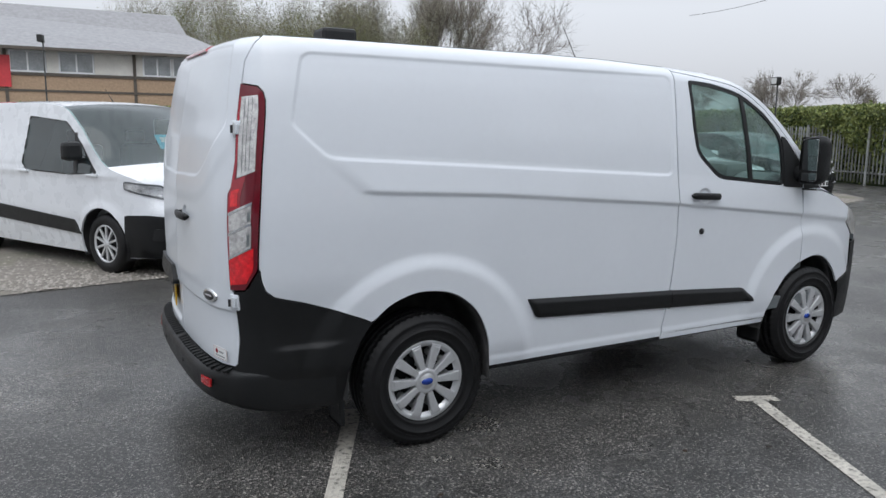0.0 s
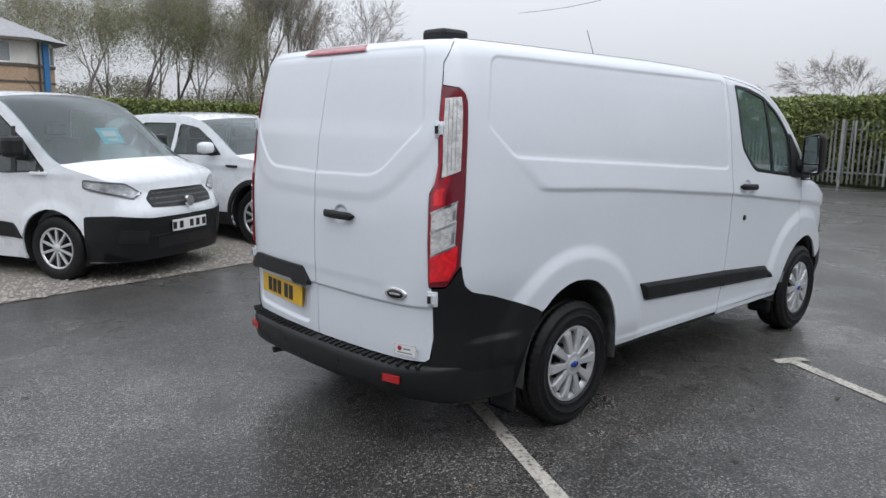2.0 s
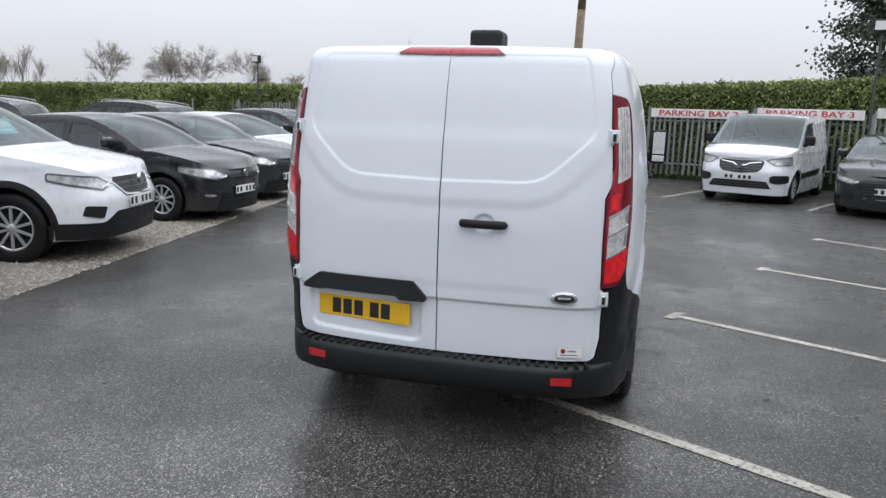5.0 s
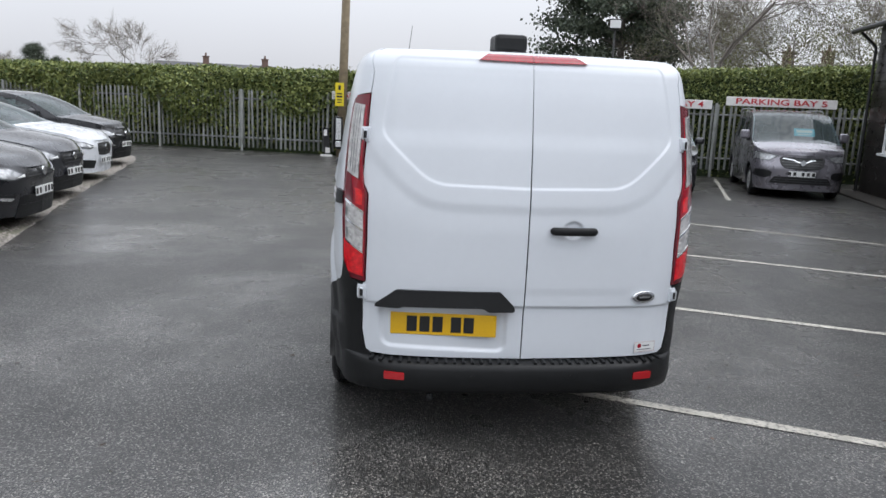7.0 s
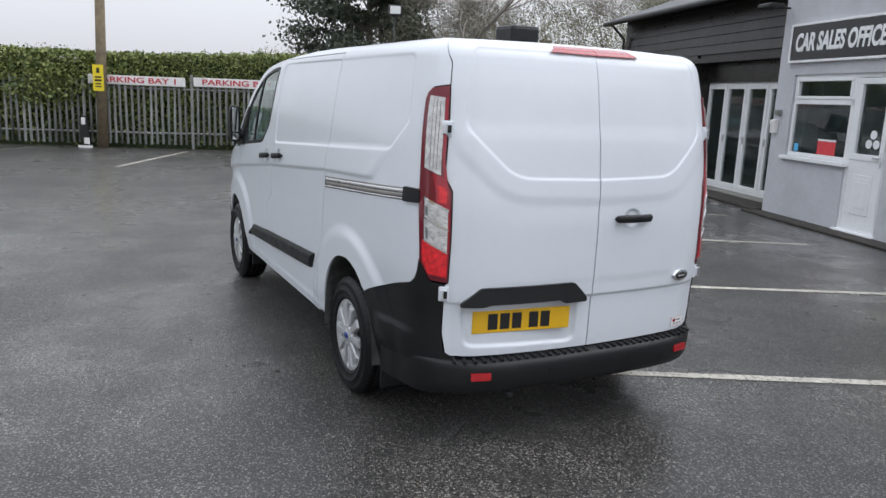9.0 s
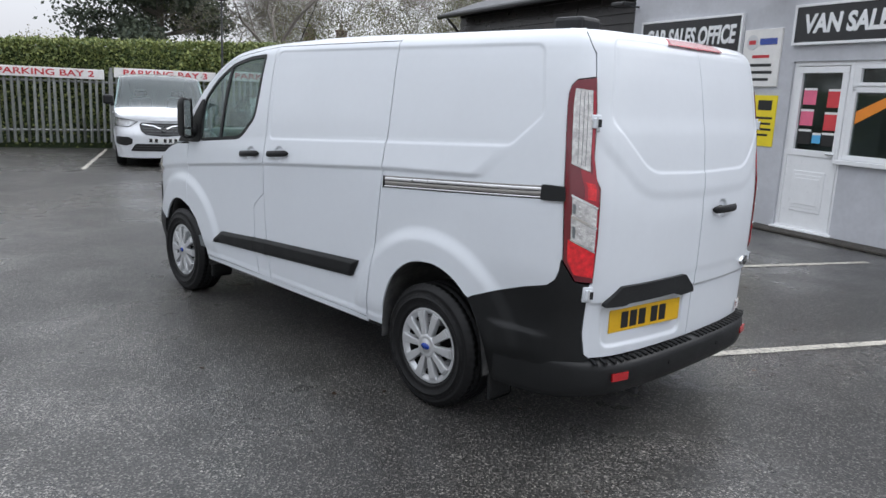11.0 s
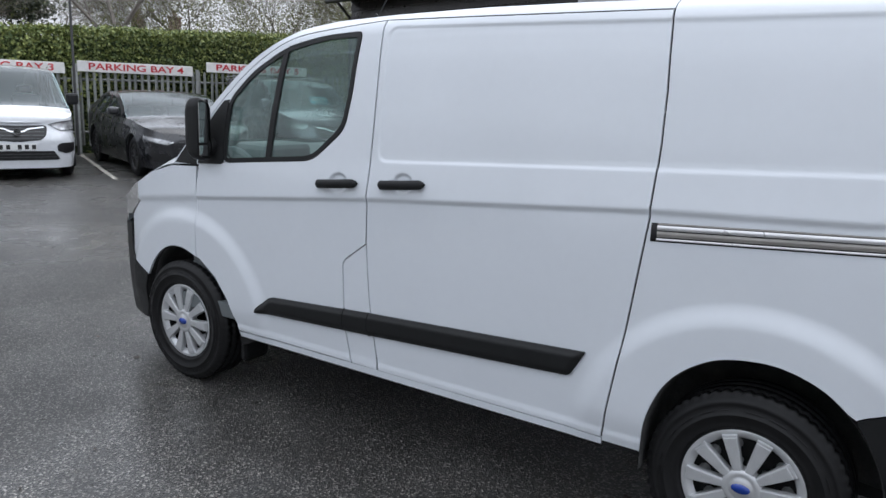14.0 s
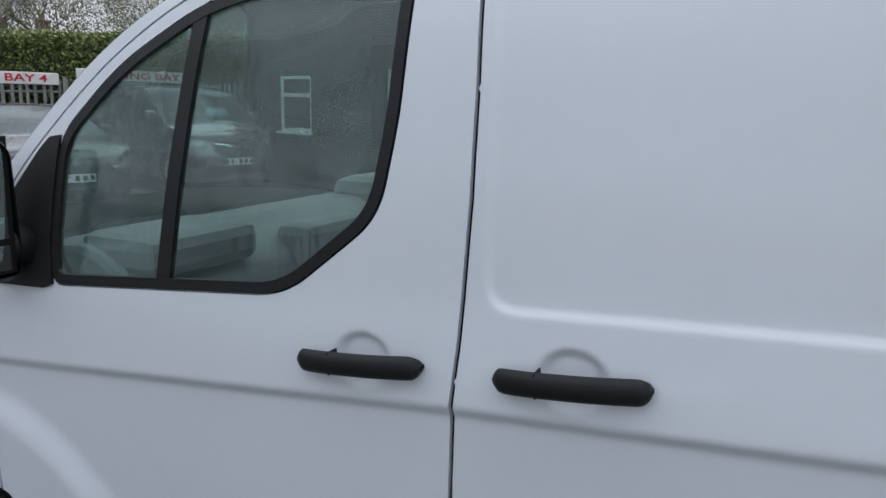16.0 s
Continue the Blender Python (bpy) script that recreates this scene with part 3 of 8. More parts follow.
def van_mirror(parent, side):
    """A tall door mirror on a short arm, with two panes."""
    m = thing("door_mirror", pose(2.745 if side < 0 else 2.70, side * 0.925, 1.245), "", "")
    m.parent = parent
    tagged(m, "black plastic door mirror with two panes")
    bm = bmesh.new()
    tube(bm, (-0.03, side * -0.02, 0.06), (0.03, side * 0.06, 0.07), 0.055, 0.045, 12)
    part("arm", bm, BLACK, m, smooth=True)
    y0, y1 = side * 0.030, side * (0.180 if side < 0 else 0.125)
    slim = 1.0 if side < 0 else 0.5
    out = rounded([(y0, 0.0), (y0 + side * 0.01, 0.285), (y1 - side * 0.02, 0.31), (y1, 0.27), (y1, 0.03), (y1 - side * 0.03, -0.005)], 0.035)
    rows = []
    for dx, k in ((-0.062, 0.93), (-0.05, 1.0), (0.0, 1.0), (0.05, 0.92), (0.08, 0.75), (0.092, 0.4), (0.094, 0.0)):
        cy, cz = (y0 + y1) / 2, 0.15
        rows.append([(dx * (slim if dx > 0 else 1.0), cy + (y - cy) * k, cz + (z - cz) * k) for y, z in out + [out[0]]])
    mesh_object("shell", *sheet(rows), BLACK, m)
    for z0, z1, nm in ((0.085, 0.285, "upper_pane"), (0.018, 0.072, "lower_pane")):
        bm = bmesh.new()
        box(bm, -0.052, min(y0, y1) + 0.022, z0, -0.047, max(y0, y1) - 0.022, z1, 0.002)
        part(nm, bm, MIRROR, m)
    bm = bmesh.new()
    box(bm, -0.05, min(y0, y1) + 0.01, 0.012, -0.044, max(y0, y1) - 0.01, 0.297, 0.002)
    part("backing", bm, BLACK, m)
    return m


def build_van():
    van = thing("panel_van", Matrix.Identity(4), "clean white panel van with black bumpers on wet tarmac", "van")
    T = 1.9662
    lamp_o, lamp_i = lamp_outline()
    rear_s = lambda y, z: s_of_y(y, z)  # noqa: E731
    roof_line = [(s_of_x(x), roof_edge(x)) for x in np.linspace(-0.58, 2.0, 30)]
    bump_top = [(s_of_x(-0.800), 0.948), (s_of_x(-0.795), 0.895), (s_of_x(-0.780), 0.852), (s_of_x(-0.745), 0.822), (s_of_x(-0.62), 0.79), (-0.455, 0.735), (-0.33, 0.687), (-0.305, 0.672)]
    dooredge = [(rear_s(y, z), z) for y, z in [(0.735, 1.95), (0.752, 1.85), (0.766, 1.748)]]
    for sg, sd in ((1, "left"), (-1, "right")):
        surf = van_surf(sg)
        fl = sg > 0

        def put(name, poly, material, parent=van, holes=(), gap=0.0025, off=0.0, h=0.015, depth=0.012, label="", surf=surf, fl=fl):
            v, f = skin(poly, surf, h, holes, gap, off, depth, fl)
            return mesh_object(name, v, f, material, parent, label=label)

        quarter_low = [(-0.305, 0.672)] + [p for p in reversed(REAR_ARCH) if p[0] > -0.30] + [(0.352, 0.36)]
        front_edge = SLIDE_GAP if sg > 0 else B_GAP
        top = [p for p in roof_line if p[0] < front_edge[0][0] - 0.01]
        quarter = [bump_top[0]] + bump_top[1:-1] + quarter_low + [(front_edge[-1][0], 0.36)] + front_edge[::-1]
        quarter += [(front_edge[0][0], roof_edge(front_edge[0][0]))] + top[::-1] + [(rear_s(0.70, 1.966), 1.966)] + dooredge[:] + lamp_o
        q = put("side_panel", quarter, WHITE, h=0.0075, gap=0.0035)
        # sill under the doors, roof rail and screen pillar
        sill = [(front_edge[-1][0], 0.375), (front_edge[-1][0], 0.345), (2.475, 0.345), (2.485, 0.372), (1.578, 0.378)]
        put("sill", sill, WHITE, gap=0.001, h=0.012)
        rail = [p for p in roof_line if p[0] > front_edge[0][0]] + PILLAR[1:] + [(2.772, 1.21), (2.775, 1.36)] + DOOR_TOP[::-1]
        if sg > 0:
            rail = [(0.418, roof_edge(0.418))] + rail + [(1.660, 1.915), (0.418, 1.925)]
        else:
            rail = [(1.660, roof_edge(1.660))] + rail
        put("roof_rail", rail, WHITE, gap=0.001, h=0.012)
        lower = [(2.783, 0.72), (2.76, 0.715), (2.64, 0.635), (2.55, 0.525), (2.49, 0.40), (2.485, 0.375)]
        door = DOOR_TOP + [(2.772, 1.20)] + F_GAP[1:] + lower[1:] + [(1.72, 0.377)]
        if sg > 0:
            door += [(1.735, 0.40), (1.768, 0.56), (1.778, 0.84), (1.765, 0.862), (1.645, 0.95)] + B_GAP[:6][::-1][1:]
        else:
            door += B_GAP[::-1]
        fd = put("front_door", door, WHITE, holes=[WINDOW], gap=0.004, h=0.006, label="white cab door with a black-framed window")
        if sg > 0:
            slide = SLIDE_GAP + B_GAP[::-1]
            sdoor = put("sliding_door", slide, WHITE, gap=0.004, h=0.006, label="white sliding side door")
            lock_post = [(1.645, 0.95), (1.765, 0.862), (1.778, 0.84), (1.768, 0.56), (1.735, 0.40), (1.72, 0.377), (1.578, 0.377)] + B_GAP[5:][::-1][1:]
            put("door_post", lock_post, WHITE, gap=0.002)
        frame_in = shrink(WINDOW, 0.020)
        put("window_frame", WINDOW, BLACK, fd, holes=[frame_in], gap=0.0, off=0.002, h=0.008)
        pane = put("window_pane", shrink(WINDOW, 0.016), GLASS, fd, gap=0.0, off=-0.006, h=0.03, depth=0.0)
        pane.visible_shadow = False
        put("window_divider", [(2.205, 1.805), (2.238, 1.788), (2.284, 1.262), (2.250, 1.266)], BLACK, fd, gap=0.0, off=0.001, h=0.008)
        put("window_sail", SAIL, BLACK, fd, gap=0.0, off=0.006, h=0.012)
        put("corner_trim", [(2.785, 1.345), (2.86, 1.325), (2.97, 1.205), (2.785, 1.205)], BLACK, van, gap=0.002, off=0.002, h=0.01)
        fender = [(2.785, 1.20), (3.0, 1.188), (3.2, 1.135), (3.36, 1.06), (3.34, 0.96), (3.47, 0.86), (3.50, 0.62), (3.40, 0.60), (3.25, 0.545)]
        fender += spline([(3.25, 0.545), (3.17, 0.65), (3.05, 0.735), (2.92, 0.755), (2.785, 0.722)], 6)[1:]
        put("front_wing", fender, WHITE, gap=0.002)
        hl = [(3.34, 0.96), (3.36, 1.06), (3.50, 0.985), (3.72, 0.90), (3.74, 0.82), (3.49, 0.86)]
        put("headlamp", hl, CLEAR_LENS, gap=0.001, off=0.004, label="clear headlamp")
        fb = [(3.25, 0.545), (3.40, 0.60), (3.50, 0.62), (3.50, 0.80), (S_FRONT, 0.82), (S_FRONT, 0.24), (3.36, 0.26), (3.31, 0.36), (3.29, 0.44)]
        put("front_bumper", fb, BLACK, gap=0.0, off=0.008, h=0.025)
        # black strip along the doors
        strip = rounded([(0.585, 0.693), (0.645, 0.585), (1.64, 0.535), (2.345, 0.502), (2.335, 0.53), (2.25, 0.60), (1.64, 0.64)], [0.012, 0.02, 0, 0.02, 0.02, 0.03, 0])
        seams = [0.5, 1.621, 1.765, 2.5] if sg > 0 else [0.5, 1.621, 2.5]
        for a, b in zip(seams, seams[1:]):
            cut = [(x, z) for x, z in dense(strip, 0.02, True)]
            cut = [(min(max(x, a), b), z) for x, z in cut]

            def bevelled(s_, z_, off=0.0, surf=surf):
                e, _, _ = nearest(np.asarray(s_, float), np.asarray(z_, float), strip)
                return surf(s_, z_, off - (0.013 * (1 - smooth01(e / 0.026)) if off > 0.01 else 0.0))

            put("side_moulding", cut, BLACK, van, gap=0.0015, off=0.024, h=0.008, depth=0.026, label="black plastic side moulding", surf=bevelled)
        # lamp: dark rim, red and clear lenses
        foot = (s_of_x(-0.852), 0.856)
        outer = lamp_o + [foot]
        outline = outer + lamp_i[::-1]
        shell = put("tail_lamp", outline, DARK_RED, van, gap=0.002, off=0.010, h=0.008, depth=0.03, label="tall tail lamp with red and clear lenses")
        so = lambda z: float(np.interp(z, [p[1] for p in outer][::-1], [p[0] for p in outer][::-1]))  # noqa: E731
        si = lambda z: float(np.interp(z, [p[1] for p in lamp_i][::-1], [p[0] for p in lamp_i][::-1]))  # noqa: E731

        def across(z, k, slope):
            """A place k of the way from the lamp's outer to its inner edge, on a line that meets the inner edge at height z."""
            zz = z + slope * (1 - k)
            return (so(zz) + (si(zz) - so(zz)) * k, zz)

        def lens(name, z0, z1, k0, k1, material, off, t0=0.075, t1=0.075, depth=0.008, n=7):
            low = [across(z0, k, t0) for k in np.linspace(k0, k1, n)]
            inn = [across(z, k1, t0 + (t1 - t0) * (z - z0) / (z1 - z0)) for z in np.linspace(z0, z1, n)[1:-1]]
            high = [across(z1, k, t1) for k in np.linspace(k1, k0, n)]
            out = [across(z, k0, t0 + (t1 - t0) * (z - z0) / (z1 - z0)) for z in np.linspace(z1, z0, n)[1:-1]]
            return put(name, low + inn + high + out, material, shell, gap=0.0, off=off, h=0.006, depth=depth)

        lens("inner_rim", 0.905, 1.690, 0.86, 0.955, RED_LENS, 0.0120, 0.05, 0.02)
        lens("clear_lens", 1.338, 1.690, 0.22, 0.84, CLEAR_LENS, 0.0145, 0.050, 0.012)
        lens("bright_lens", 1.186, 1.332, 0.54, 0.93, RED_LENS, 0.0140, 0.075, 0.055)
        lens("dark_lens", 1.186, 1.332, 0.18, 0.53, DARK_RED, 0.0135, 0.075, 0.055)
        lens("bright_spot", 1.215, 1.290, 0.62, 0.86, BRIGHT_RED, 0.0152, 0.03, 0.03)
        lens("clear_lens", 1.098, 1.176, 0.22, 0.90, CLEAR_LENS, 0.0145)
        lens("clear_lens", 0.990, 1.086, 0.20, 0.90, CLEAR_LENS, 0.0145)
        lens("chrome_strip", 1.176, 1.187, 0.20, 0.92, CHROME, 0.0165)
        lens("chrome_strip", 1.086, 1.098, 0.20, 0.92, CHROME, 0.0165)
        lens("chrome_strip", 0.981, 0.990, 0.18, 0.92, CHROME, 0.0160)
        lens("bright_lens", 0.872, 0.980, 0.12, 0.92, BRIGHT_RED, 0.0140, 0.018, 0.075)
        for z0, z1 in ((1.108, 1.150), (1.000, 1.052)):
            lens("lamp_shade", z0, z1, 0.24, 0.32, DASH, 0.0156, depth=0.004)
        # fine ribs in the tall clear lens and in the two below it
        for k in (0.42, 0.55, 0.68):
            zz = np.linspace(1.36, 1.675, 9)
            pts = surf([across(z, k, 0.03)[0] for z in zz], [across(z, k, 0.03)[1] for z in zz], 0.0150)
            bm = bmesh.new()
            for a, b in zip(pts, pts[1:]):
                tube(bm, a, b, 0.0013, seg=4)
            part("lens_rib", bm, DASH, shell)
        for zz in (1.40, 1.455, 1.52, 1.58, 1.64):
            a, b = across(zz, 0.30, 0.03), across(zz, 0.84, 0.03)
            bm = bmesh.new()
            tube(bm, surf([a[0]], [a[1]], 0.0148)[0], surf([b[0]], [b[1]], 0.0148)[0], 0.0012, seg=4)
            part("cross_rib", bm, DASH, shell)
        for base in (1.110, 1.130, 1.150, 1.005, 1.030, 1.055):
            a, b = across(base, 0.40, 0.075), across(base, 0.88, 0.075)
            bm = bmesh.new()
            tube(bm, surf([a[0]], [a[1]], 0.0150)[0], surf([b[0]], [b[1]], 0.0150)[0], 0.0014, seg=4)
            part("cross_rib", bm, SILVER, shell)
        # rear door of this side
        ydoor = [(0.0, 1.962), (0.70, 1.962), (0.735, 1.95), (0.752, 1.85), *LAMP_IN, (0.792, 0.84), (0.788, 0.60), (0.770, 0.50), (0.745, 0.482), (0.0, 0.474)]
        outline = [(rear_s(y, z) if y > 0.02 else S_REAR, z) for y, z in ydoor]
        rd = put("rear_door", outline, WHITE, gap=0.0035, h=0.0056, label="white rear door with a pressed upper panel")
        # hinges
        for z, y in ((1.555, 0.786), (0.795, 0.790)):
            p = surf([s_of_y(y, z)], [z], 0.0)[0]
            hinge = thing("hinge", Matrix.Translation(p) @ Matrix.Rotation(radians(-sg * 35), 4, "Z"), "", "")
            hinge.parent = rd
            part("leaf", boxed(-0.012, -0.024, -0.036, 0.012, 0.024, 0.036, 0.005), WHITE, hinge)
            a, b = (0.002, 0.020) if sg < 0 else (-0.020, -0.002)
            part("knuckle", boxed(-0.026, -0.016, -0.022, -0.010, 0.016, 0.022, 0.004), WHITE, hinge)
            part("slot", boxed(-0.0275, a, -0.017, -0.0255, b, 0.017), DARK, hinge)
            part("hinge_pin", boxed(-0.030, -0.003, -0.026, -0.024, 0.003, 0.026, 0.001), SILVER, hinge)
        # black corner of the rear bumper
        sb = [p for p in bump_top] + [(-0.365, 0.575), (-0.41, 0.46), (-0.43, 0.285), (-0.60, 0.275), (s_of_x(-0.85), 0.29), (rear_s(0.70, 0.5), 0.30), (rear_s(0.72, 0.5), 0.475),
              (rear_s(0.775, 0.5), 0.50), (rear_s(0.79, 0.6), 0.62), (rear_s(0.787, 0.84), 0.842), (s_of_x(-0.852), 0.850)]
        
        def cheek(s, z, off=0.0, surf=surf):
            s, z = np.asarray(s, float), np.asarray(z, float)
            line = 0.60 + 0.05 * (s + 0.5)
            ledge = 0.014 * smooth01((line - z) / 0.014) * smooth01((s + 0.80) / 0.12) * smooth01((-0.40 - s) / 0.1) * smooth01((z - 0.40) / 0.1)
            return surf(s, z, off) + np.stack([0 * s, sg * ledge, 0 * s], -1)

        put("bumper_corner", sb, BLACK, van, gap=0.0015, off=0.004, h=0.012, depth=0.02, label="black grained bumper corner", surf=cheek)
        # dark sheet added behind the panels so that their gaps show shade
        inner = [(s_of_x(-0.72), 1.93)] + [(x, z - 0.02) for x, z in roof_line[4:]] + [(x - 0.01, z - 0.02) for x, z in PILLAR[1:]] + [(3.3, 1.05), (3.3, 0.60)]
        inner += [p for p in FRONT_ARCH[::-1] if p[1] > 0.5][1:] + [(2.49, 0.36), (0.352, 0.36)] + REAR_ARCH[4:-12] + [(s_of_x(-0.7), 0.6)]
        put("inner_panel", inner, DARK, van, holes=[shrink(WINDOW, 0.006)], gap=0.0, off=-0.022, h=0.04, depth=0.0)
        # wheel arches, lined
        for arch, cx in ((REAR_ARCH, 0.0), (FRONT_ARCH, 2.933)):
            a = spline(arch, 4)
            rows = []
            for depth, k in ((0.958 if cx == 0 else 0.945, 1.0), (0.94, 0.985), (0.90, 1.0), (0.75, 1.02), (0.58, 1.02)):
                rows.append([(cx + (x - cx) * k, sg * (depth if cx == 0 or x < 3 else depth - 0.25 * (x - 3)), 0.335 + (z - 0.335) * k) for x, z in a])
            rows.append([(cx + (x - cx) * 0.2, sg * 0.56, 0.335) for x, z in a])
            mesh_object("arch_liner", *sheet(rows), LINER, van)
        wheel(van, 0.0, sg)
        wheel(van, 2.933, sg)
        for x0, zb in ((-0.43, 0.10), (2.50, 0.13)):
            bm = bmesh.new()
            box(bm, x0 - 0.010, min(sg * 0.74, sg * 0.905), zb + 0.06, x0 + 0.010, max(sg * 0.74, sg * 0.905), 0.42, 0.02)
            part("mud_flap", bm, BLACK, van)
        van_mirror(van, sg)
        face = Matrix.Rotation(0 if sg > 0 else math.pi, 4, "Z")
        handle(fd, Matrix.Translation(surf([1.81 if sg > 0 else 1.855], [1.204 if sg > 0 else 1.19], 0.011)[0]) @ face @ pose(0, 0, 0, 0, 5.5 if sg > 0 else -3, 0), sg)
    # handle on the sliding door, rail, cap
    surf = van_surf(1)
    handle(sdoor, Matrix.Translation(surf([1.454], [1.232], 0.011)[0]) @ pose(0, 0, 0, 0, 5.5, 0), 1)
    back_end = s_of_x(-0.72)

    def rail_band(name, f0, f1, material, off, parent, s0=0.366, s1=back_end, depth=0.010, label=""):
        zt = lambda q: 1.205 + (1.272 - 1.205) * (0.388 - q) / (0.388 - back_end)  # noqa: E731
        ht = lambda q: 0.065 - 0.006 * (0.388 - q) / (0.388 - back_end)  # noqa: E731
        qs = np.linspace(s0, s1, 48)
        za, zb_ = np.array([zt(q) - f0 * ht(q) for q in qs]), np.array([zt(q) - f1 * ht(q) for q in qs])
        mid = surf(qs, (za + zb_) / 2, off + 0.0012)
        rows = list(zip(*[map(tuple, surf(qs, z, o)) for z, o in ((za, off - depth), (za, off))], map(tuple, mid), *[map(tuple, surf(qs, z, o)) for z, o in ((zb_, off), (zb_, off - depth))]))
        return mesh_object(name, *sheet([list(r) for r in rows]), material, parent, label=label)

    rail = rail_band("door_rail", 0.0, 1.0, DARK, 0.001, van, 0.388, label="bare metal sliding-door rail")
    # top grey strip stands for the thin shadow above the flange
    rail_band("rail_lip", 0.01, 0.09, CHANNEL_SHADOW_METAL, 0.0035, rail)
    rail_band("rail_flange", 0.12, 0.37, RAIL_METAL, 0.0065, rail)
    rail_band("rail_channel", 0.43, 0.74, CHANNEL_SHADOW_METAL, 0.0030, rail)
    rail_band("rail_flange", 0.81, 0.92, RAIL_METAL, 0.0065, rail)
    v, f = skin(rounded([(s_of_x(-0.69), 1.278), (s_of_x(-0.795), 1.276), (s_of_x(-0.80), 1.212), (s_of_x(-0.69), 1.208)], 0.01), surf, 0.01, (), 0.0, 0.016, 0.02, True)
    mesh_object("rail_cap", v, f, BLACK, rail)
    # lock on the driver's door
    p = van_surf(-1)([1.846], [0.98], 0.0)[0]
    bm = bmesh.new()
    tube(bm, Vector(p) + Vector((0, 0.005, 0)), Vector(p) + Vector((0, -0.008, 0)), 0.019, 0.017, 20)
    part("door_lock", bm, BLACK, van, smooth=True)
    # rear: handle, moulding over the plate, plate, badge, sticker, brake lamp
    back = Matrix.Rotation(math.pi / 2, 4, "Z")
    p = van_surf(-1)([s_of_y(0.22, 1.135)], [1.132], 0.011)[0]
    handle(van, Matrix.Translation(p) @ back, 0)
    surf = van_surf(1)
    out = rounded([(0.722, 0.736), (0.718, 0.752), (0.628, 0.824), (0.122, 0.824), (0.052, 0.752), (0.052, 0.728), (0.180, 0.726), (0.205, 0.744), (0.590, 0.744), (0.612, 0.736)], 0.010, 3)

    def flat_door(s_, z, off=0.0):
        q = surf(s_, np.full(np.shape(z), 0.79), off)
        lean = off * 0.35 * np.clip((np.asarray(z, float) - 0.73) / 0.09, 0, 1)
        return np.c_[q[:, 0] + lean, q[:, 1], z]

    v, f = skin([(s_of_y(y, 0.79), z) for y, z in dense(out, 0.03, True)], flat_door, 0.008, (), 0.0, 0.030, 0.034, True)
    mesh_object("plate_moulding", v, f, BLACK, van, label="black moulding above the number plate")
    plate = thing("number_plate", pose(-0.955, 0.392, 0.648, 0, 0, 90 - 7.2), "", "")
    plate.parent = van
    tagged(plate, "yellow rear number plate")
    part("plate_base", boxed(-0.26, -0.003, -0.0555, 0.26, 0.004, 0.0555, 0.002), YELLOW, plate)
    for k in range(5):
        x = (0.125, 0.062, -0.028, -0.092, -0.155)[k]
        part("plate_bar", boxed(-x - 0.025 + 0.0, 0.0042, -0.0395, -x + 0.025, 0.0052, 0.0395, 0.0), INK, plate)
    p = van_surf(-1)([s_of_y(0.615, 0.8)], [0.80], 0.0)[0]
    badge = thing("oval_badge", Matrix.Translation(p) @ pose(0, 0, 0, 0, 0, 90 + 13), "", "")
    badge.parent = van
    tagged(badge, "small dark oval badge with a bright rim")
    v, f = lathe([(0.0, 0.012), (0.048, 0.011), (0.052, 0.009), (0.057, 0.011), (0.062, 0.004), (0.062, -0.01)], 36)
    mesh_object("rim", [(a * 1.05, b, c * 0.48) for a, b, c in v], f, CHROME, badge)
    v, f = lathe([(0.0, 0.0135), (0.044, 0.0125), (0.047, 0.009)], 36)
    mesh_object("field", [(a * 1.05, b, c * 0.46) for a, b, c in v], f, INK, badge)
    part("bar", boxed(-0.030, 0.0125, -0.005, 0.030, 0.0142, 0.005, 0.001), CHROME, badge)
    p = van_surf(-1)([s_of_y(0.655, 0.53)], [0.53], 0.0)[0]
    st = thing("sticker", Matrix.Translation(p) @ pose(0, 0, 0, 0, 0, 90 + 15), "", "")
    st.parent = van
    tagged(st, "white dealer sticker with a red roundel")
    part("sheet", boxed(-0.062, 0.001, -0.028, 0.062, 0.0025, 0.028), PLATE, st)
    for a in ((-0.060, -0.026, 0.060, -0.0252), (-0.060, 0.0252, 0.060, 0.026), (-0.060, -0.026, -0.0592, 0.026), (0.0592, -0.026, 0.060, 0.026)):
        part("border", boxed(a[0], 0.0025, a[1], a[2], 0.003, a[3]), RED_LENS, st)
    bm = bmesh.new()
    tube(bm, (0.032, 0.002, 0.006), (0.032, 0.0032, 0.006), 0.012, seg=20)
    part("roundel", bm, RED_LENS, st)
    part("word_bar", boxed(-0.030, 0.0025, 0.002, 0.012, 0.003, 0.009), ROAD_GREY, st)
    part("word_bar", boxed(-0.040, 0.0025, -0.016, 0.045, 0.003, -0.011), ROAD_GREY, st)
    # high brake lamp
    for sg in (1, -1):
        srf = van_surf(sg)
        ys = [(0.004, 1.956), (0.215, 1.956), (0.262, 1.922), (0.004, 1.918)]
        v, f = skin([(s_of_y(y, z) if y > 0.01 else S_REAR + 0.004, z) for y, z in ys], srf, 0.01, (), 0.0, 0.012, 0.02, sg > 0)
        mesh_object("brake_lamp", v, f, RED_LENS, van, label="red high-level brake lamp")
    # rear bumper bar with a ribbed step
    ss = np.r_[np.linspace(S_REAR, s_of_x(-0.80), 24), np.linspace(s_of_x(-0.78), -0.47, 10)]
    prof = [(-0.02, 0.470), (0.018, 0.470), (0.050, 0.462), (0.064, 0.450), (0.070, 0.430), (0.066, 0.36), (0.05, 0.318), (0.02, 0.298), (-0.03, 0.288)]
    rows = []
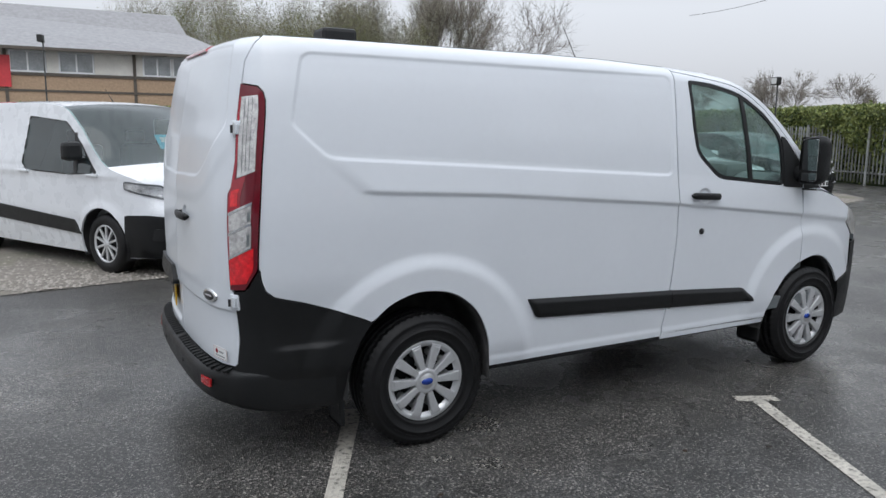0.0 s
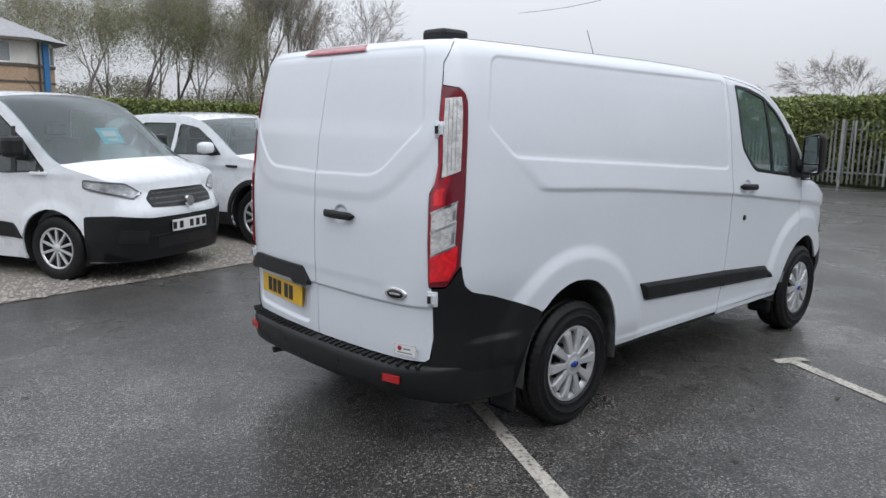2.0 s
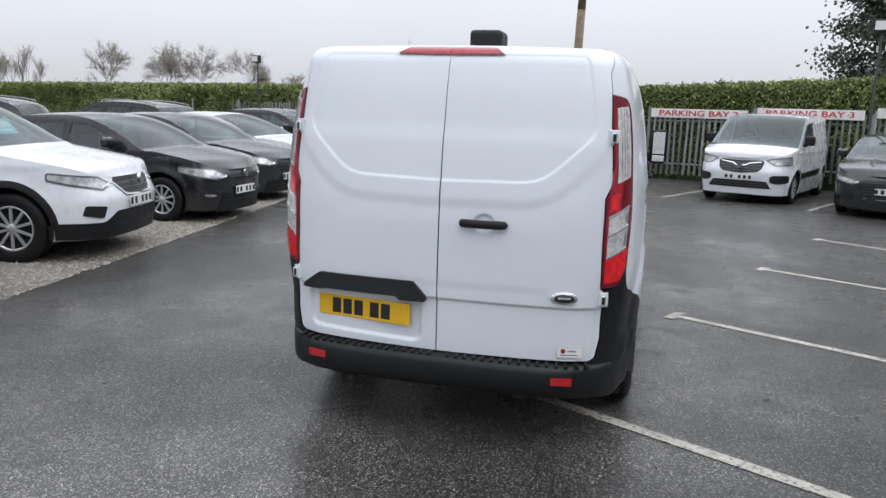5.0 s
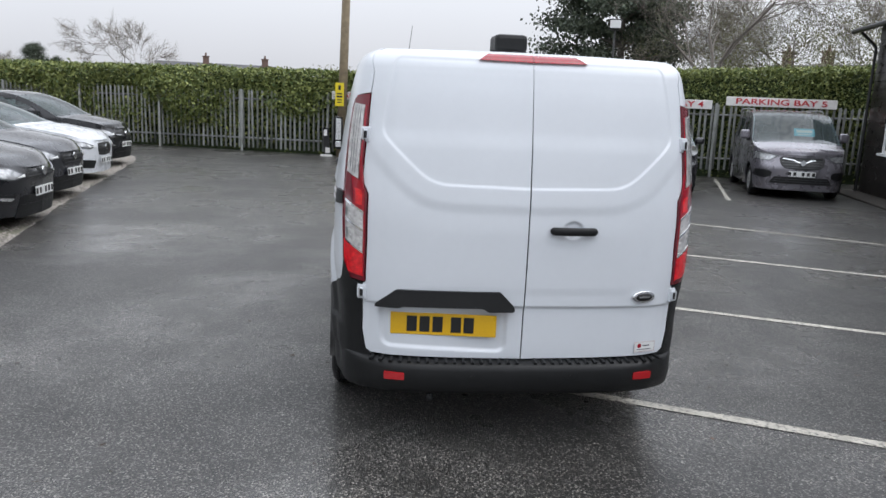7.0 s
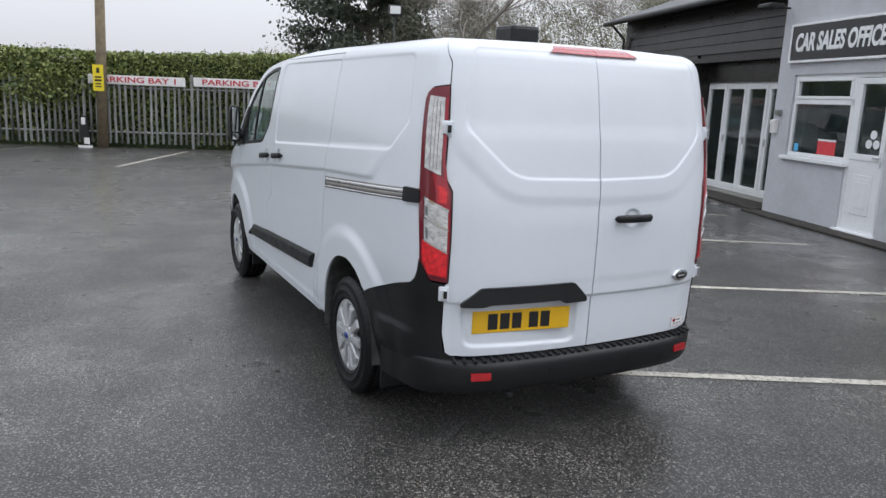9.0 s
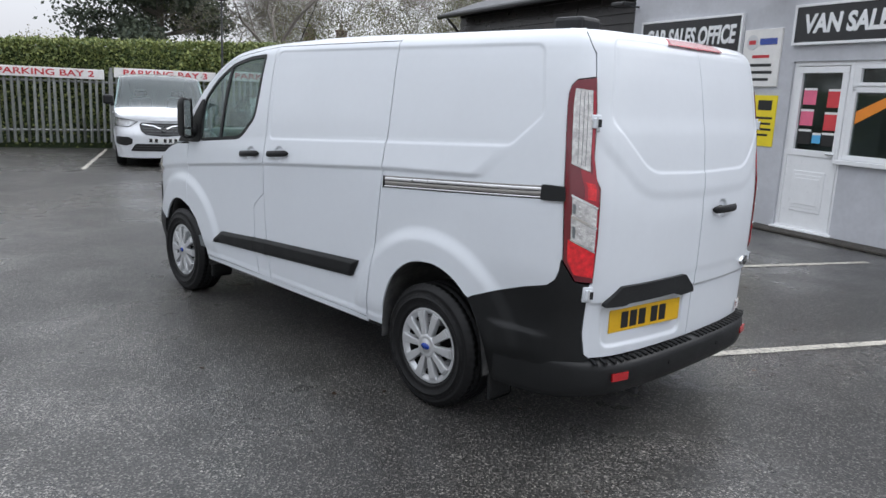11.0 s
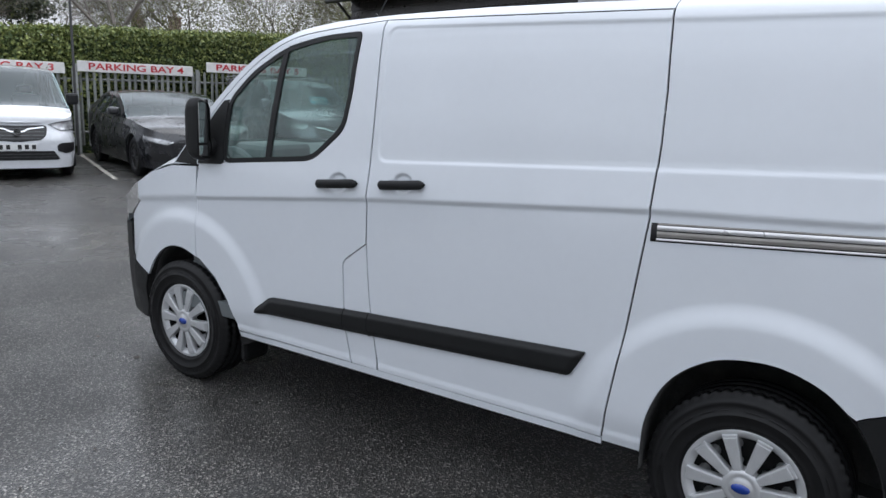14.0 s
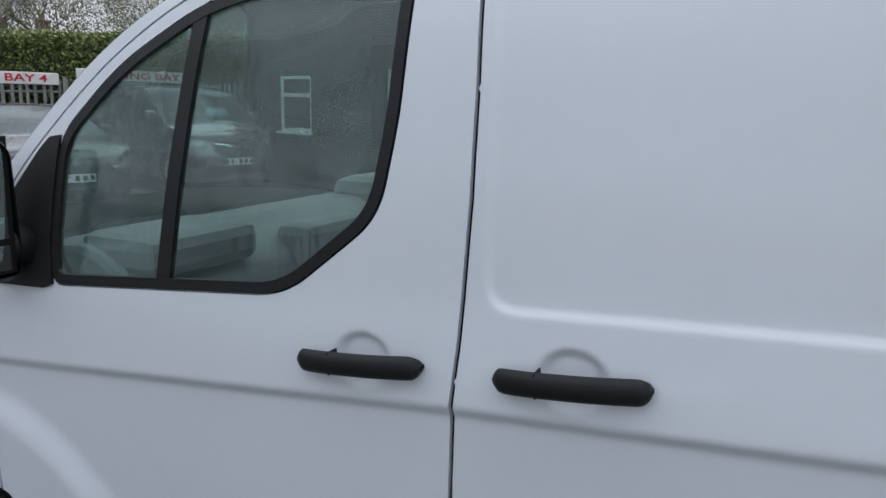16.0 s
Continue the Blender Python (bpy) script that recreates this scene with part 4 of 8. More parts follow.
    for sg in (-1, 1):
        srf = van_surf(sg)
        some = []
        for s in (ss[::-1] if sg < 0 else ss[1:]):
            fade = 1 - float(smooth01((s - s_of_y(0.50, 0.5)) / (s_of_x(-0.74) - s_of_y(0.50, 0.5))))
            some.append([tuple(srf([s], [0.42], o * (0.12 + 0.88 * fade) + 0.0)[0][:2]) + (z,) for o, z in prof])
        rows += some
    bar = mesh_object("rear_bumper", *sheet(rows), BLACK, van, label="black grained rear bumper with a ribbed step")
    bm = bmesh.new()
    for sg in (-1, 1):
        srf = van_surf(sg)
        for y in np.arange(0.024 if sg > 0 else 0.068, 0.74, 0.044):
            s = s_of_y(y, 0.5)
            a, b = srf([s], [0.42], 0.008)[0], srf([s], [0.42], 0.052)[0]
            a[2], b[2] = 0.473, 0.466
            bm = bmesh.new()
            tube(bm, a, b, 0.009, seg=6)
            part("step_rib", bm, BLACK, bar)
    for sg in (-1, 1):
        srf = van_surf(sg)
        v, f = skin([(s_of_y(0.572, 0.5), 0.416), (s_of_y(0.662, 0.5), 0.418), (s_of_y(0.662, 0.5), 0.382), (s_of_y(0.572, 0.5), 0.380)],
                    lambda s, z, off=0.0, srf=srf: np.c_[srf(s, np.full(len(z), 0.42), off)[:, :2], z], 0.01, (), 0.0, 0.0705, 0.01, sg > 0)
        mesh_object("reflector", v, f, REFLECTOR_RED, bar, label="red bumper reflector")
        for y in (0.245,):
            q = srf([s_of_y(y, 0.5)], [0.42], 0.066)[0]
            bm = bmesh.new()
            tube(bm, (q[0] + 0.01, q[1], 0.40), (q[0] - 0.006, q[1], 0.40), 0.012, seg=16)
            part("parking_sensor", bm, BLACK, bar)
    bm = bmesh.new()
    tube(bm, (-0.7, 0.42, 0.275), (-0.985, 0.45, 0.278), 0.017, seg=14)
    part("tailpipe", bm, DARK, van, smooth=True)
    # roof, windscreen, bonnet
    def span(x, y, z, bx, bz, n=25):
        return [(x + bx * (1 - k * k), y * k, z + bz * (1 - abs(k) ** 2.6)) for k in np.linspace(-1, 1, n)]

    L = van_surf(1)
    rows = []
    for x in np.r_[np.linspace(-0.66, -0.5, 4), np.linspace(-0.4, 2.0, 26)]:
        e = L([s_of_x(x)], [roof_edge(x)], 0.0)[0]
        rows.append(span(e[0], e[1], e[2], float(np.interp(x, [-0.66, -0.3, 1.5, 2.0], [-0.125, 0, 0.02, 0.16])), float(np.interp(x, [-0.66, -0.3, 2.0], [0.004, 0.022, 0.045]))))
    e0 = rows[0]
    rows.insert(0, [(x - 0.004, y * 1.02, 1.955) for x, y, z in e0])
    mesh_object("roof", *sheet(rows), WHITE, van)
    rows = []
    for x, z in PILLAR:
        e = L([x], [z], 0.0)[0]
        rows.append(span(e[0], e[1], e[2], float(np.interp(x, [2.0, 2.99], [0.16, 0.34])), 0.045 * (1 - (x - 2) / 1.0)))
    w = mesh_object("windscreen", *sheet(rows), SCREEN_GLASS, van)
    w.visible_shadow = False
    rows = []
    for x, z in spline([(2.97, 1.20), (3.1, 1.17), (3.36, 1.065), (3.5, 0.99), (3.62, 0.90), (3.66, 0.8)], 5):
        e = L([min(x, 3.62)], [z], -0.004)[0]
        rows.append(span(e[0], e[1], e[2], float(np.interp(x, [2.97, 3.66], [0.36, 0.28])), float(np.interp(x, [2.97, 3.66], [0.08, 0.03]))))
    mesh_object("bonnet", *sheet(rows), WHITE, van)
    vent = thing("roof_vent", pose(-0.11, -0.02, 1.985), "", "")
    vent.parent = van
    tagged(vent, "black plastic roof ventilator")
    bm = bmesh.new()
    tube(bm, (0, 0, -0.01), (0, 0, 0.03), 0.115, 0.108, 28)
    part("flange", bm, BLACK, vent)
    part("cowl", boxed(-0.10, -0.092, 0.02, 0.10, 0.092, 0.120, 0.022), BLACK, vent)
    bm = bmesh.new()
    tube(bm, (2.04, 0.43, 1.95), (1.80, 0.40, 2.31), 0.0034, 0.002, 6)
    tube(bm, (2.06, 0.43, 1.93), (2.02, 0.43, 1.985), 0.014, 0.008, 10)
    part("aerial", bm, BLACK, van)
    # underside, plain dark boxes added to block light, and cab
    bm = bmesh.new()
    box(bm, -0.86, -0.72, 0.27, -0.42, 0.72, 0.45, 0.02)
    box(bm, -0.43, -0.55, 0.24, 2.5, 0.55, 0.42, 0.02)
    box(bm, 0.36, -0.93, 0.33, 2.46, 0.93, 0.42, 0.02)
    box(bm, 2.5, -0.55, 0.24, 3.6, 0.55, 0.6, 0.02)
    part("floor_pan", bm, DARK, van)
    bm = bmesh.new()
    prism(bm, [(-0.90, 0.42), (-0.92, 1.2), (-0.87, 1.55), (-0.77, 1.88), (0.77, 1.88), (0.87, 1.55), (0.92, 1.2), (0.90, 0.42)], 0.0, 0.03)
    bmesh.ops.transform(bm, matrix=pose(1.53, 0, 0, 0, 0, 90), verts=bm.verts)
    part("bulkhead", bm, DASH, van)
    part("cab_floor", boxed(1.53, -0.93, 0.42, 2.95, 0.93, 0.50, 0.005), DASH, van)
    bm = bmesh.new()
    prism(bm, rounded([(2.45, 0.5), (2.34, 0.98), (2.38, 1.22), (2.54, 1.315), (2.74, 1.30), (2.92, 1.20), (2.92, 0.5)], 0.06), -0.88, 0.88, 0.02)
    for y in (-0.5, 0.05, 0.45):
        box(bm, 2.36, y - 0.16, 1.02, 2.44, y + 0.16, 1.16, 0.02)
    box(bm, 2.40, -0.64, 1.24, 2.66, -0.2, 1.37, 0.05)
    box(bm, 2.34, 0.02, 1.16, 2.46, 0.36, 1.30, 0.03)
    box(bm, 2.37, 0.52, 1.24, 2.60, 0.86, 1.335, 0.03)
    part("dashboard", bm, DASH, van, "dark grey dashboard")
    for y in (-0.45, 0.12, 0.52):
        seat = thing("seat", pose(1.75, y, 0.5), "", "")
        seat.parent = van
        wd = 0.25 if y < 0 else 0.19
        part("cushion", boxed(0.0, -wd, 0.1, 0.50, wd, 0.38, 0.06), CLOTH, seat)
        part("backrest", boxed(-0.10, -wd, 0.32, 0.06, wd, 0.90, 0.05, m=Matrix.Rotation(radians(-8), 4, "Y")), CLOTH, seat)
        part("headrest", boxed(-0.20, -0.13, 0.93, -0.10, 0.13, 1.10, 0.04), CLOTH, seat)
    bm = bmesh.new()
    wheel_m = pose(2.28, -0.43, 1.12, 0, -62, 0)
    for i in range(28):
        a, b = 2 * math.pi * i / 28, 2 * math.pi * (i + 1) / 28
        tube(bm, wheel_m @ Vector((0.19 * math.cos(a), 0.19 * math.sin(a), 0)), wheel_m @ Vector((0.19 * math.cos(b), 0.19 * math.sin(b), 0)), 0.016, seg=6)
    for a in (0, 2.2, 4.1):
        tube(bm, wheel_m @ Vector((0, 0, -0.02)), wheel_m @ Vector((0.19 * math.cos(a), 0.19 * math.sin(a), 0)), 0.02, seg=6)
    part("steering_wheel", bm, BLACK, van, smooth=True)
    return van


RAIL_METAL = mat("bright_rail_metal", (0.72, 0.71, 0.72), 0.30, metal=0.5, vary=0.04, scale=6)
CHANNEL_SHADOW_METAL = mat("rail_channel_and_shadow", (0.30, 0.285, 0.265), 0.45, metal=0.45, vary=0.08, scale=6)
ROAD_GREY = mat("grey_print", (0.16, 0.16, 0.17), 0.5, vary=0.05)
VAN = build_van()


# ---- ground ----
def ground():
    """One sheet to the horizon: finer near the van, with a slight unevenness."""
    ticks = sorted({*np.linspace(-400, -30, 8), *np.linspace(-30, 40, 57), *np.linspace(40, 900, 10)})
    rows = [[(x, y, 0.0) for y in ticks] for x in ticks]
    v, f = sheet(rows)
    return tagged(mesh_object("ground", v, [q[::-1] for q in f], ASPHALT), "wet dark tarmac with pale aggregate", "tarmac", kind="structure")


ground()


def strip(name, pts, width, material, label, z=0.004, kind="structure", category="road marking"):
    """A painted line along points."""
    rows = []
    for i, p in enumerate(pts):
        a, b = Vector(pts[max(0, i - 1)]), Vector(pts[min(len(pts) - 1, i + 1)])
        d = (b - a).normalized()
        n = Vector((-d.y, d.x))
        j = 1 + 0.10 * noise.noise((p[0] * 3, p[1] * 3, 0))
        rows.append([(p[0] + n.x * width / 2 * j * k, p[1] + n.y * width / 2 * j * k, z) for k in (-1, 1)])
    return tagged(mesh_object(name, *sheet(rows), material, smooth=False), label, category, kind=kind)


def bay_line(name, a, b, width=0.085, cap=None):
    n = max(2, int((Vector(b) - Vector(a)).length / 0.15))
    pts = [tuple(Vector(a).lerp(Vector(b), i / n)) for i in range(n + 1)]
    ob = strip(name, pts, width, LINE_PAINT, "worn white parking bay line on wet tarmac")
    if cap:
        d = (Vector(b) - Vector(a)).normalized()
        q = Vector((-d.y, d.x))
        c0, c1 = Vector(a) - q * cap, Vector(a) + q * cap
        rows = [[tuple(c0 - d * 0.045) + (0.004,), tuple(c0 + d * 0.045) + (0.004,)], [tuple(c1 - d * 0.045) + (0.004,), tuple(c1 + d * 0.045) + (0.004,)]]
        rows = [[(x, y, 0.0055) for x, y, _ in r] for r in rows]
        mesh_object("line_cap", *sheet(rows), LINE_PAINT, ob, smooth=False)
    return ob


bay_line("bay_line_1", (-0.163, -0.37), (-2.50, -4.95), cap=0.13)
bay_line("bay_line_2", (2.045, -1.27), (-0.15, -5.75), cap=0.13)
bay_line("bay_line_3", (4.57, -2.30), (2.42, -6.25), cap=0.13)
bay_line("bay_line_4", (7.27, -3.41), (4.60, -7.2), cap=0.13)
for k, (a, b) in enumerate((((16.22, 4.34), (11.9, 5.06)), ((16.6, 1.75), (11.9, 2.35)), ((16.69, -1.14), (11.8, -0.50)), ((16.4, -3.98), (11.3, -3.45)))):
    bay_line(f"bay_line_{k + 5}", tuple(lot(*a))[:2], tuple(lot(*b))[:2])


def litter():
    """Fallen leaves and bits of twig on the wet tarmac."""
    rng = np.random.default_rng(21)
    n = 230
    xy = np.c_[rng.uniform(-6, 9, n), np.where(rng.uniform(0, 1, n) < 0.7, rng.normal(-2.2, 2.0, n), rng.uniform(-6, 4, n))]
    v, f = [], []
    for x, y in xy:
        a, r = rng.uniform(0, 6.28), rng.uniform(0.008, 0.024)
        thin = rng.uniform(0.35, 0.8) if rng.uniform() < 0.75 else 0.12
        b = len(v)
        for k in range(6):
            t = k * math.pi / 3
            q = Vector((r * math.cos(t) * rng.uniform(0.8, 1.2), r * thin * math.sin(t), 0.0035 + 0.006 * abs(math.cos(t)) * rng.uniform(0.2, 1)))
            q.rotate(Matrix.Rotation(a, 3, "Z"))
            v.append((x + q.x, y + q.y, q.z))
        f.append(tuple(range(b, b + 6)))
    ob = mesh_object("fallen_leaves", v, f, FALLEN_LEAF, smooth=False)
    return tagged(ob, "small brown fallen leaves scattered on wet tarmac", "leaves", kind="stuff")


def leaf_litter_material():
    m = bpy.data.materials.new("fallen_leaf")
    m.use_nodes = True
    n, l = m.node_tree.nodes, m.node_tree.links
    g, r = n.new("ShaderNodeNewGeometry"), n.new("ShaderNodeValToRGB")
    r.color_ramp.elements[0].color, r.color_ramp.elements[1].color = (0.020, 0.014, 0.010, 1), (0.30, 0.13, 0.04, 1)
    r.color_ramp.elements.new(0.7).color = (0.06, 0.035, 0.02, 1)
    l.new(g.outputs["Random Per Island"], r.inputs[0])
    l.new(r.outputs[0], n["Principled BSDF"].inputs["Base Color"])
    n["Principled BSDF"].inputs["Roughness"].default_value = 0.4
    return m


FALLEN_LEAF = leaf_litter_material()
litter()


# ---- gravel, fence, hedge ----
GRAVEL = mat("gravel", (0.19, 0.172, 0.15), 0.8, vary=0.35, scale=22, bump=0.9, bump_scale=55, stain=(0.10, 0.115, 0.04), stain_scale=1.1, stain_amount=0.6)
STONE = mat("gravel_stone", (0.29, 0.265, 0.235), 0.6, vary=0.3, scale=30)
GALV = mat("galvanised_steel", (0.31, 0.32, 0.31), 0.55, metal=0.35, vary=0.2, scale=5, spread=0.22, stain=(0.10, 0.12, 0.07), stain_scale=3, stain_amount=0.5)
SIGN_WHITE = mat("white_sign", (0.74, 0.73, 0.71), 0.4, vary=0.06, scale=3, stain=(0.42, 0.42, 0.38), stain_scale=2.5, stain_amount=0.35)
SIGN_RED = mat("red_lettering", (0.50, 0.030, 0.040), 0.4, vary=0.06)
SIGN_YELLOW = mat("yellow_sign", (0.78, 0.62, 0.02), 0.4, vary=0.05)
POLE_WOOD = mat("weathered_pole", (0.17, 0.135, 0.085), 0.85, vary=0.3, scale=7, bump=0.5, bump_scale=40)
# very dark green stands in for the shade deep among the leaves
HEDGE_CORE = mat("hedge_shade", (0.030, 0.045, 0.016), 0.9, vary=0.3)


def leaf_material(name, a, b, rough=0.55):
    """Leaves whose green varies from leaf to leaf."""
    m = bpy.data.materials.new(name)
    m.use_nodes = True
    n, l = m.node_tree.nodes, m.node_tree.links
    s = n["Principled BSDF"]
    g = n.new("ShaderNodeNewGeometry")
    r = n.new("ShaderNodeValToRGB")
    r.color_ramp.elements[0].color, r.color_ramp.elements[1].color = (*a, 1), (*b, 1)
    l.new(g.outputs["Random Per Island"], r.inputs[0])
    l.new(r.outputs[0], s.inputs["Base Color"])
    s.inputs["Roughness"].default_value = rough
    s.inputs["Specular IOR Level"].default_value = 0.5 if rough < 0.7 else 0.15
    return m


HEDGE_LEAF = leaf_material("hedge_leaves", (0.066, 0.105, 0.030), (0.27, 0.30, 0.088))
PINE_LEAF = leaf_material("pine_needles", (0.036, 0.054, 0.036), (0.10, 0.12, 0.076))
SPRING_LEAF = leaf_material("young_leaves", (0.10, 0.12, 0.04), (0.22, 0.24, 0.07), 0.85)
# leaf colours paled to carry the haze over far trees
HAZE_PALED_LEAF = leaf_material("haze_paled_leaves", (0.21, 0.20, 0.14), (0.36, 0.35, 0.25), 0.85)
BARK = mat("bark", (0.19, 0.17, 0.15), 0.9, vary=0.3, scale=12)
# hazy leaves and twigs likewise have the haze mixed into their colour
HAZE_LEAF = leaf_material("hazy_leaves", (0.19, 0.185, 0.125), (0.33, 0.32, 0.23), 0.85)
TWIG = mat("bare_twigs", (0.27, 0.245, 0.20), 0.9, vary=0.2)


def leaf_cloud(rng, centres, size, squash=1.0):
    """Verts and faces of many small leaves, one quad each, turned at random."""
    n = len(centres)
    a = rng.normal(size=(n, 3))
    a /= np.linalg.norm(a, axis=1)[:, None]
    b = np.cross(a, rng.normal(size=(n, 3)))
    b /= np.linalg.norm(b, axis=1)[:, None]
    s = size * rng.uniform(0.6, 1.35, (n, 1))
    a, b = a * s, b * s * 0.62
    c = np.asarray(centres)
    v = np.stack([c - a, c - b * squash, c + a, c + b * squash], 1).reshape(-1, 3)
    return v, np.arange(4 * n).reshape(-1, 4)


def quick_mesh(name, v, f, material):
    """A mesh straight from arrays of points and quads."""
    me = bpy.data.meshes.new(name)
    me.vertices.add(len(v))
    me.vertices.foreach_set("co", np.asarray(v, np.float32).ravel())
    me.loops.add(f.size)
    me.loops.foreach_set("vertex_index", f.astype(np.int32).ravel())
    me.polygons.add(len(f))
    me.polygons.foreach_set("loop_start", np.arange(0, f.size, f.shape[1], dtype=np.int32))
    me.update(calc_edges=True)
    me.materials.append(material)
    return new(name, me)


def hedge(name, a, b, thick, top_a, top_b, leaves, seed, label, low=0.0, leaf=0.055, bias=-0.15, most=0.12):
    """A clipped hedge between two places of the car park: a core coloured as inner shade, with a skin of leaves."""
    rng = np.random.default_rng(seed)
    a, b = np.array(a, float), np.array(b, float)
    d = b - a
    length = np.hypot(*d)
    d /= length
    nrm = np.array([-d[1], d[0]])
    k = max(4, int(length / 0.7))
    rows = []
    for i in range(k + 1):
        t = i / k
        p = a + d * length * t
        top = top_a + (top_b - top_a) * t - 0.12 + 0.06 * noise.noise((t * length * 0.7, seed, 0))
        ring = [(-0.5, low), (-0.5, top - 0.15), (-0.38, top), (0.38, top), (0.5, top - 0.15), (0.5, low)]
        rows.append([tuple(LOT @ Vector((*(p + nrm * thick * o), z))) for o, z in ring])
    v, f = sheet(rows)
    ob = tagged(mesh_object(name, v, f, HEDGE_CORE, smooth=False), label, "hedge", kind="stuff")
    t = rng.uniform(0, 1, leaves)
    which = rng.uniform(0, 1, leaves)
    top = top_a + (top_b - top_a) * t
    wob = np.array([noise.noise((x * length * 0.9, seed, 0)) * 0.07 + noise.noise((x * length * 3.1, seed, 4)) * 0.05 for x in t])
    o = np.where(which < 0.30, rng.uniform(-0.5, 0.5, leaves), np.where(which < 0.94, 0.5, -0.5)) * thick
    z = np.where(which < 0.30, top, low + (top - low) * rng.uniform(0, 1, leaves) ** 0.6)
    o = o + rng.normal(0, 0.06, leaves)
    swell = np.array([max(0.0, bias + noise.noise((x * length * 0.55, y * 0.9, seed + 9))) * min(1.0, max(0.0, (y - 0.45) / 0.9)) for x, y in zip(t, z)])
    o = np.where(which >= 0.30, o + np.minimum(most, 0.75 * swell) * np.clip(t * length / 4.5, 0.15, 1), o)
    z = z + wob + rng.normal(0, 0.045, leaves)
    p = a + d * (length * t)[:, None] + nrm * o[:, None]
    c = np.array(LOT.to_3x3()) @ np.c_[p, z].T
    v, f = leaf_cloud(rng, c.T, leaf)
    q = quick_mesh("leaf", v, f, HEDGE_LEAF)
    q.parent = ob
    return ob


FENCE_U = 16.8
hedge("hedge", (FENCE_U + 0.9, -16), (FENCE_U + 0.9, 5), 1.4, 3.35, 2.45, 105000, 3, "clipped green hedge behind the steel palisade fence", leaf=0.040)
hedge("hedge", (FENCE_U + 0.9, 5), (FENCE_U + 1.5, 40), 1.4, 2.42, 2.35, 105000, 4, "long clipped green hedge behind the palisade fence", leaf=0.052, bias=0.34, most=0.55)
hedge("hedge", (FENCE_U - 1, 40), (-32, 30), 1.4, 2.20, 2.70, 50000, 5, "green hedge along the far side of the car park", leaf=0.09)

# gravel strip under the row of parked cars
EDGE = [(-14.0, 2.0), (-6.0, 3.2), (-1.93, 3.77), (0.5, 4.1), (2.67, 4.42), (5.0, 4.8), (7.95, 5.28), (11.0, 5.72), (14.1, 6.15), (16.0, 6.7), (17.0, 7.8)]
edge = spline(EDGE, 8)
rows = [[(x + 0.05 * noise.noise((x * 2, y, 0)), y + 0.05 * noise.noise((x * 2.2, y, 7)) + k * (1 if k < 8 else 1.0), 0.006 + 0.012 * min(1, k)) for k in (0, 0.25, 1, 3, 7, 16)] for x, y in edge]
tagged(mesh_object("gravel", *[(a, [q[::-1] for q in b]) for a, b in [sheet(rows)]][0], GRAVEL, smooth=False), "damp buff gravel strip beside the tarmac", "gravel", kind="structure")
rng = np.random.default_rng(8)
n_st = 9000
xs = rng.uniform(-8, 15.5, n_st)
ys = np.interp(xs, [p[0] for p in edge], [p[1] for p in edge]) + np.abs(rng.normal(0, 1.0, n_st)) - 0.04
base = np.array([(1, 0, 0), (0, 1, 0), (-1, 0, 0), (0, -1, 0), (0, 0, 0.8)])
v = (base[None] * rng.uniform(0.010, 0.026, (n_st, 1, 1)) * rng.uniform(0.7, 1.3, (n_st, 5, 3)) + np.stack([xs, ys, np.full(n_st, 0.014)], -1)[:, None])
f = (np.array([(0, 1, 4), (1, 2, 4), (2, 3, 4), (3, 0, 4)])[None] + (5 * np.arange(n_st))[:, None, None]).reshape(-1, 3)
tagged(quick_mesh("gravel_stones", v.reshape(-1, 3), f, STONE), "loose buff gravel stones", "gravel", kind="stuff")


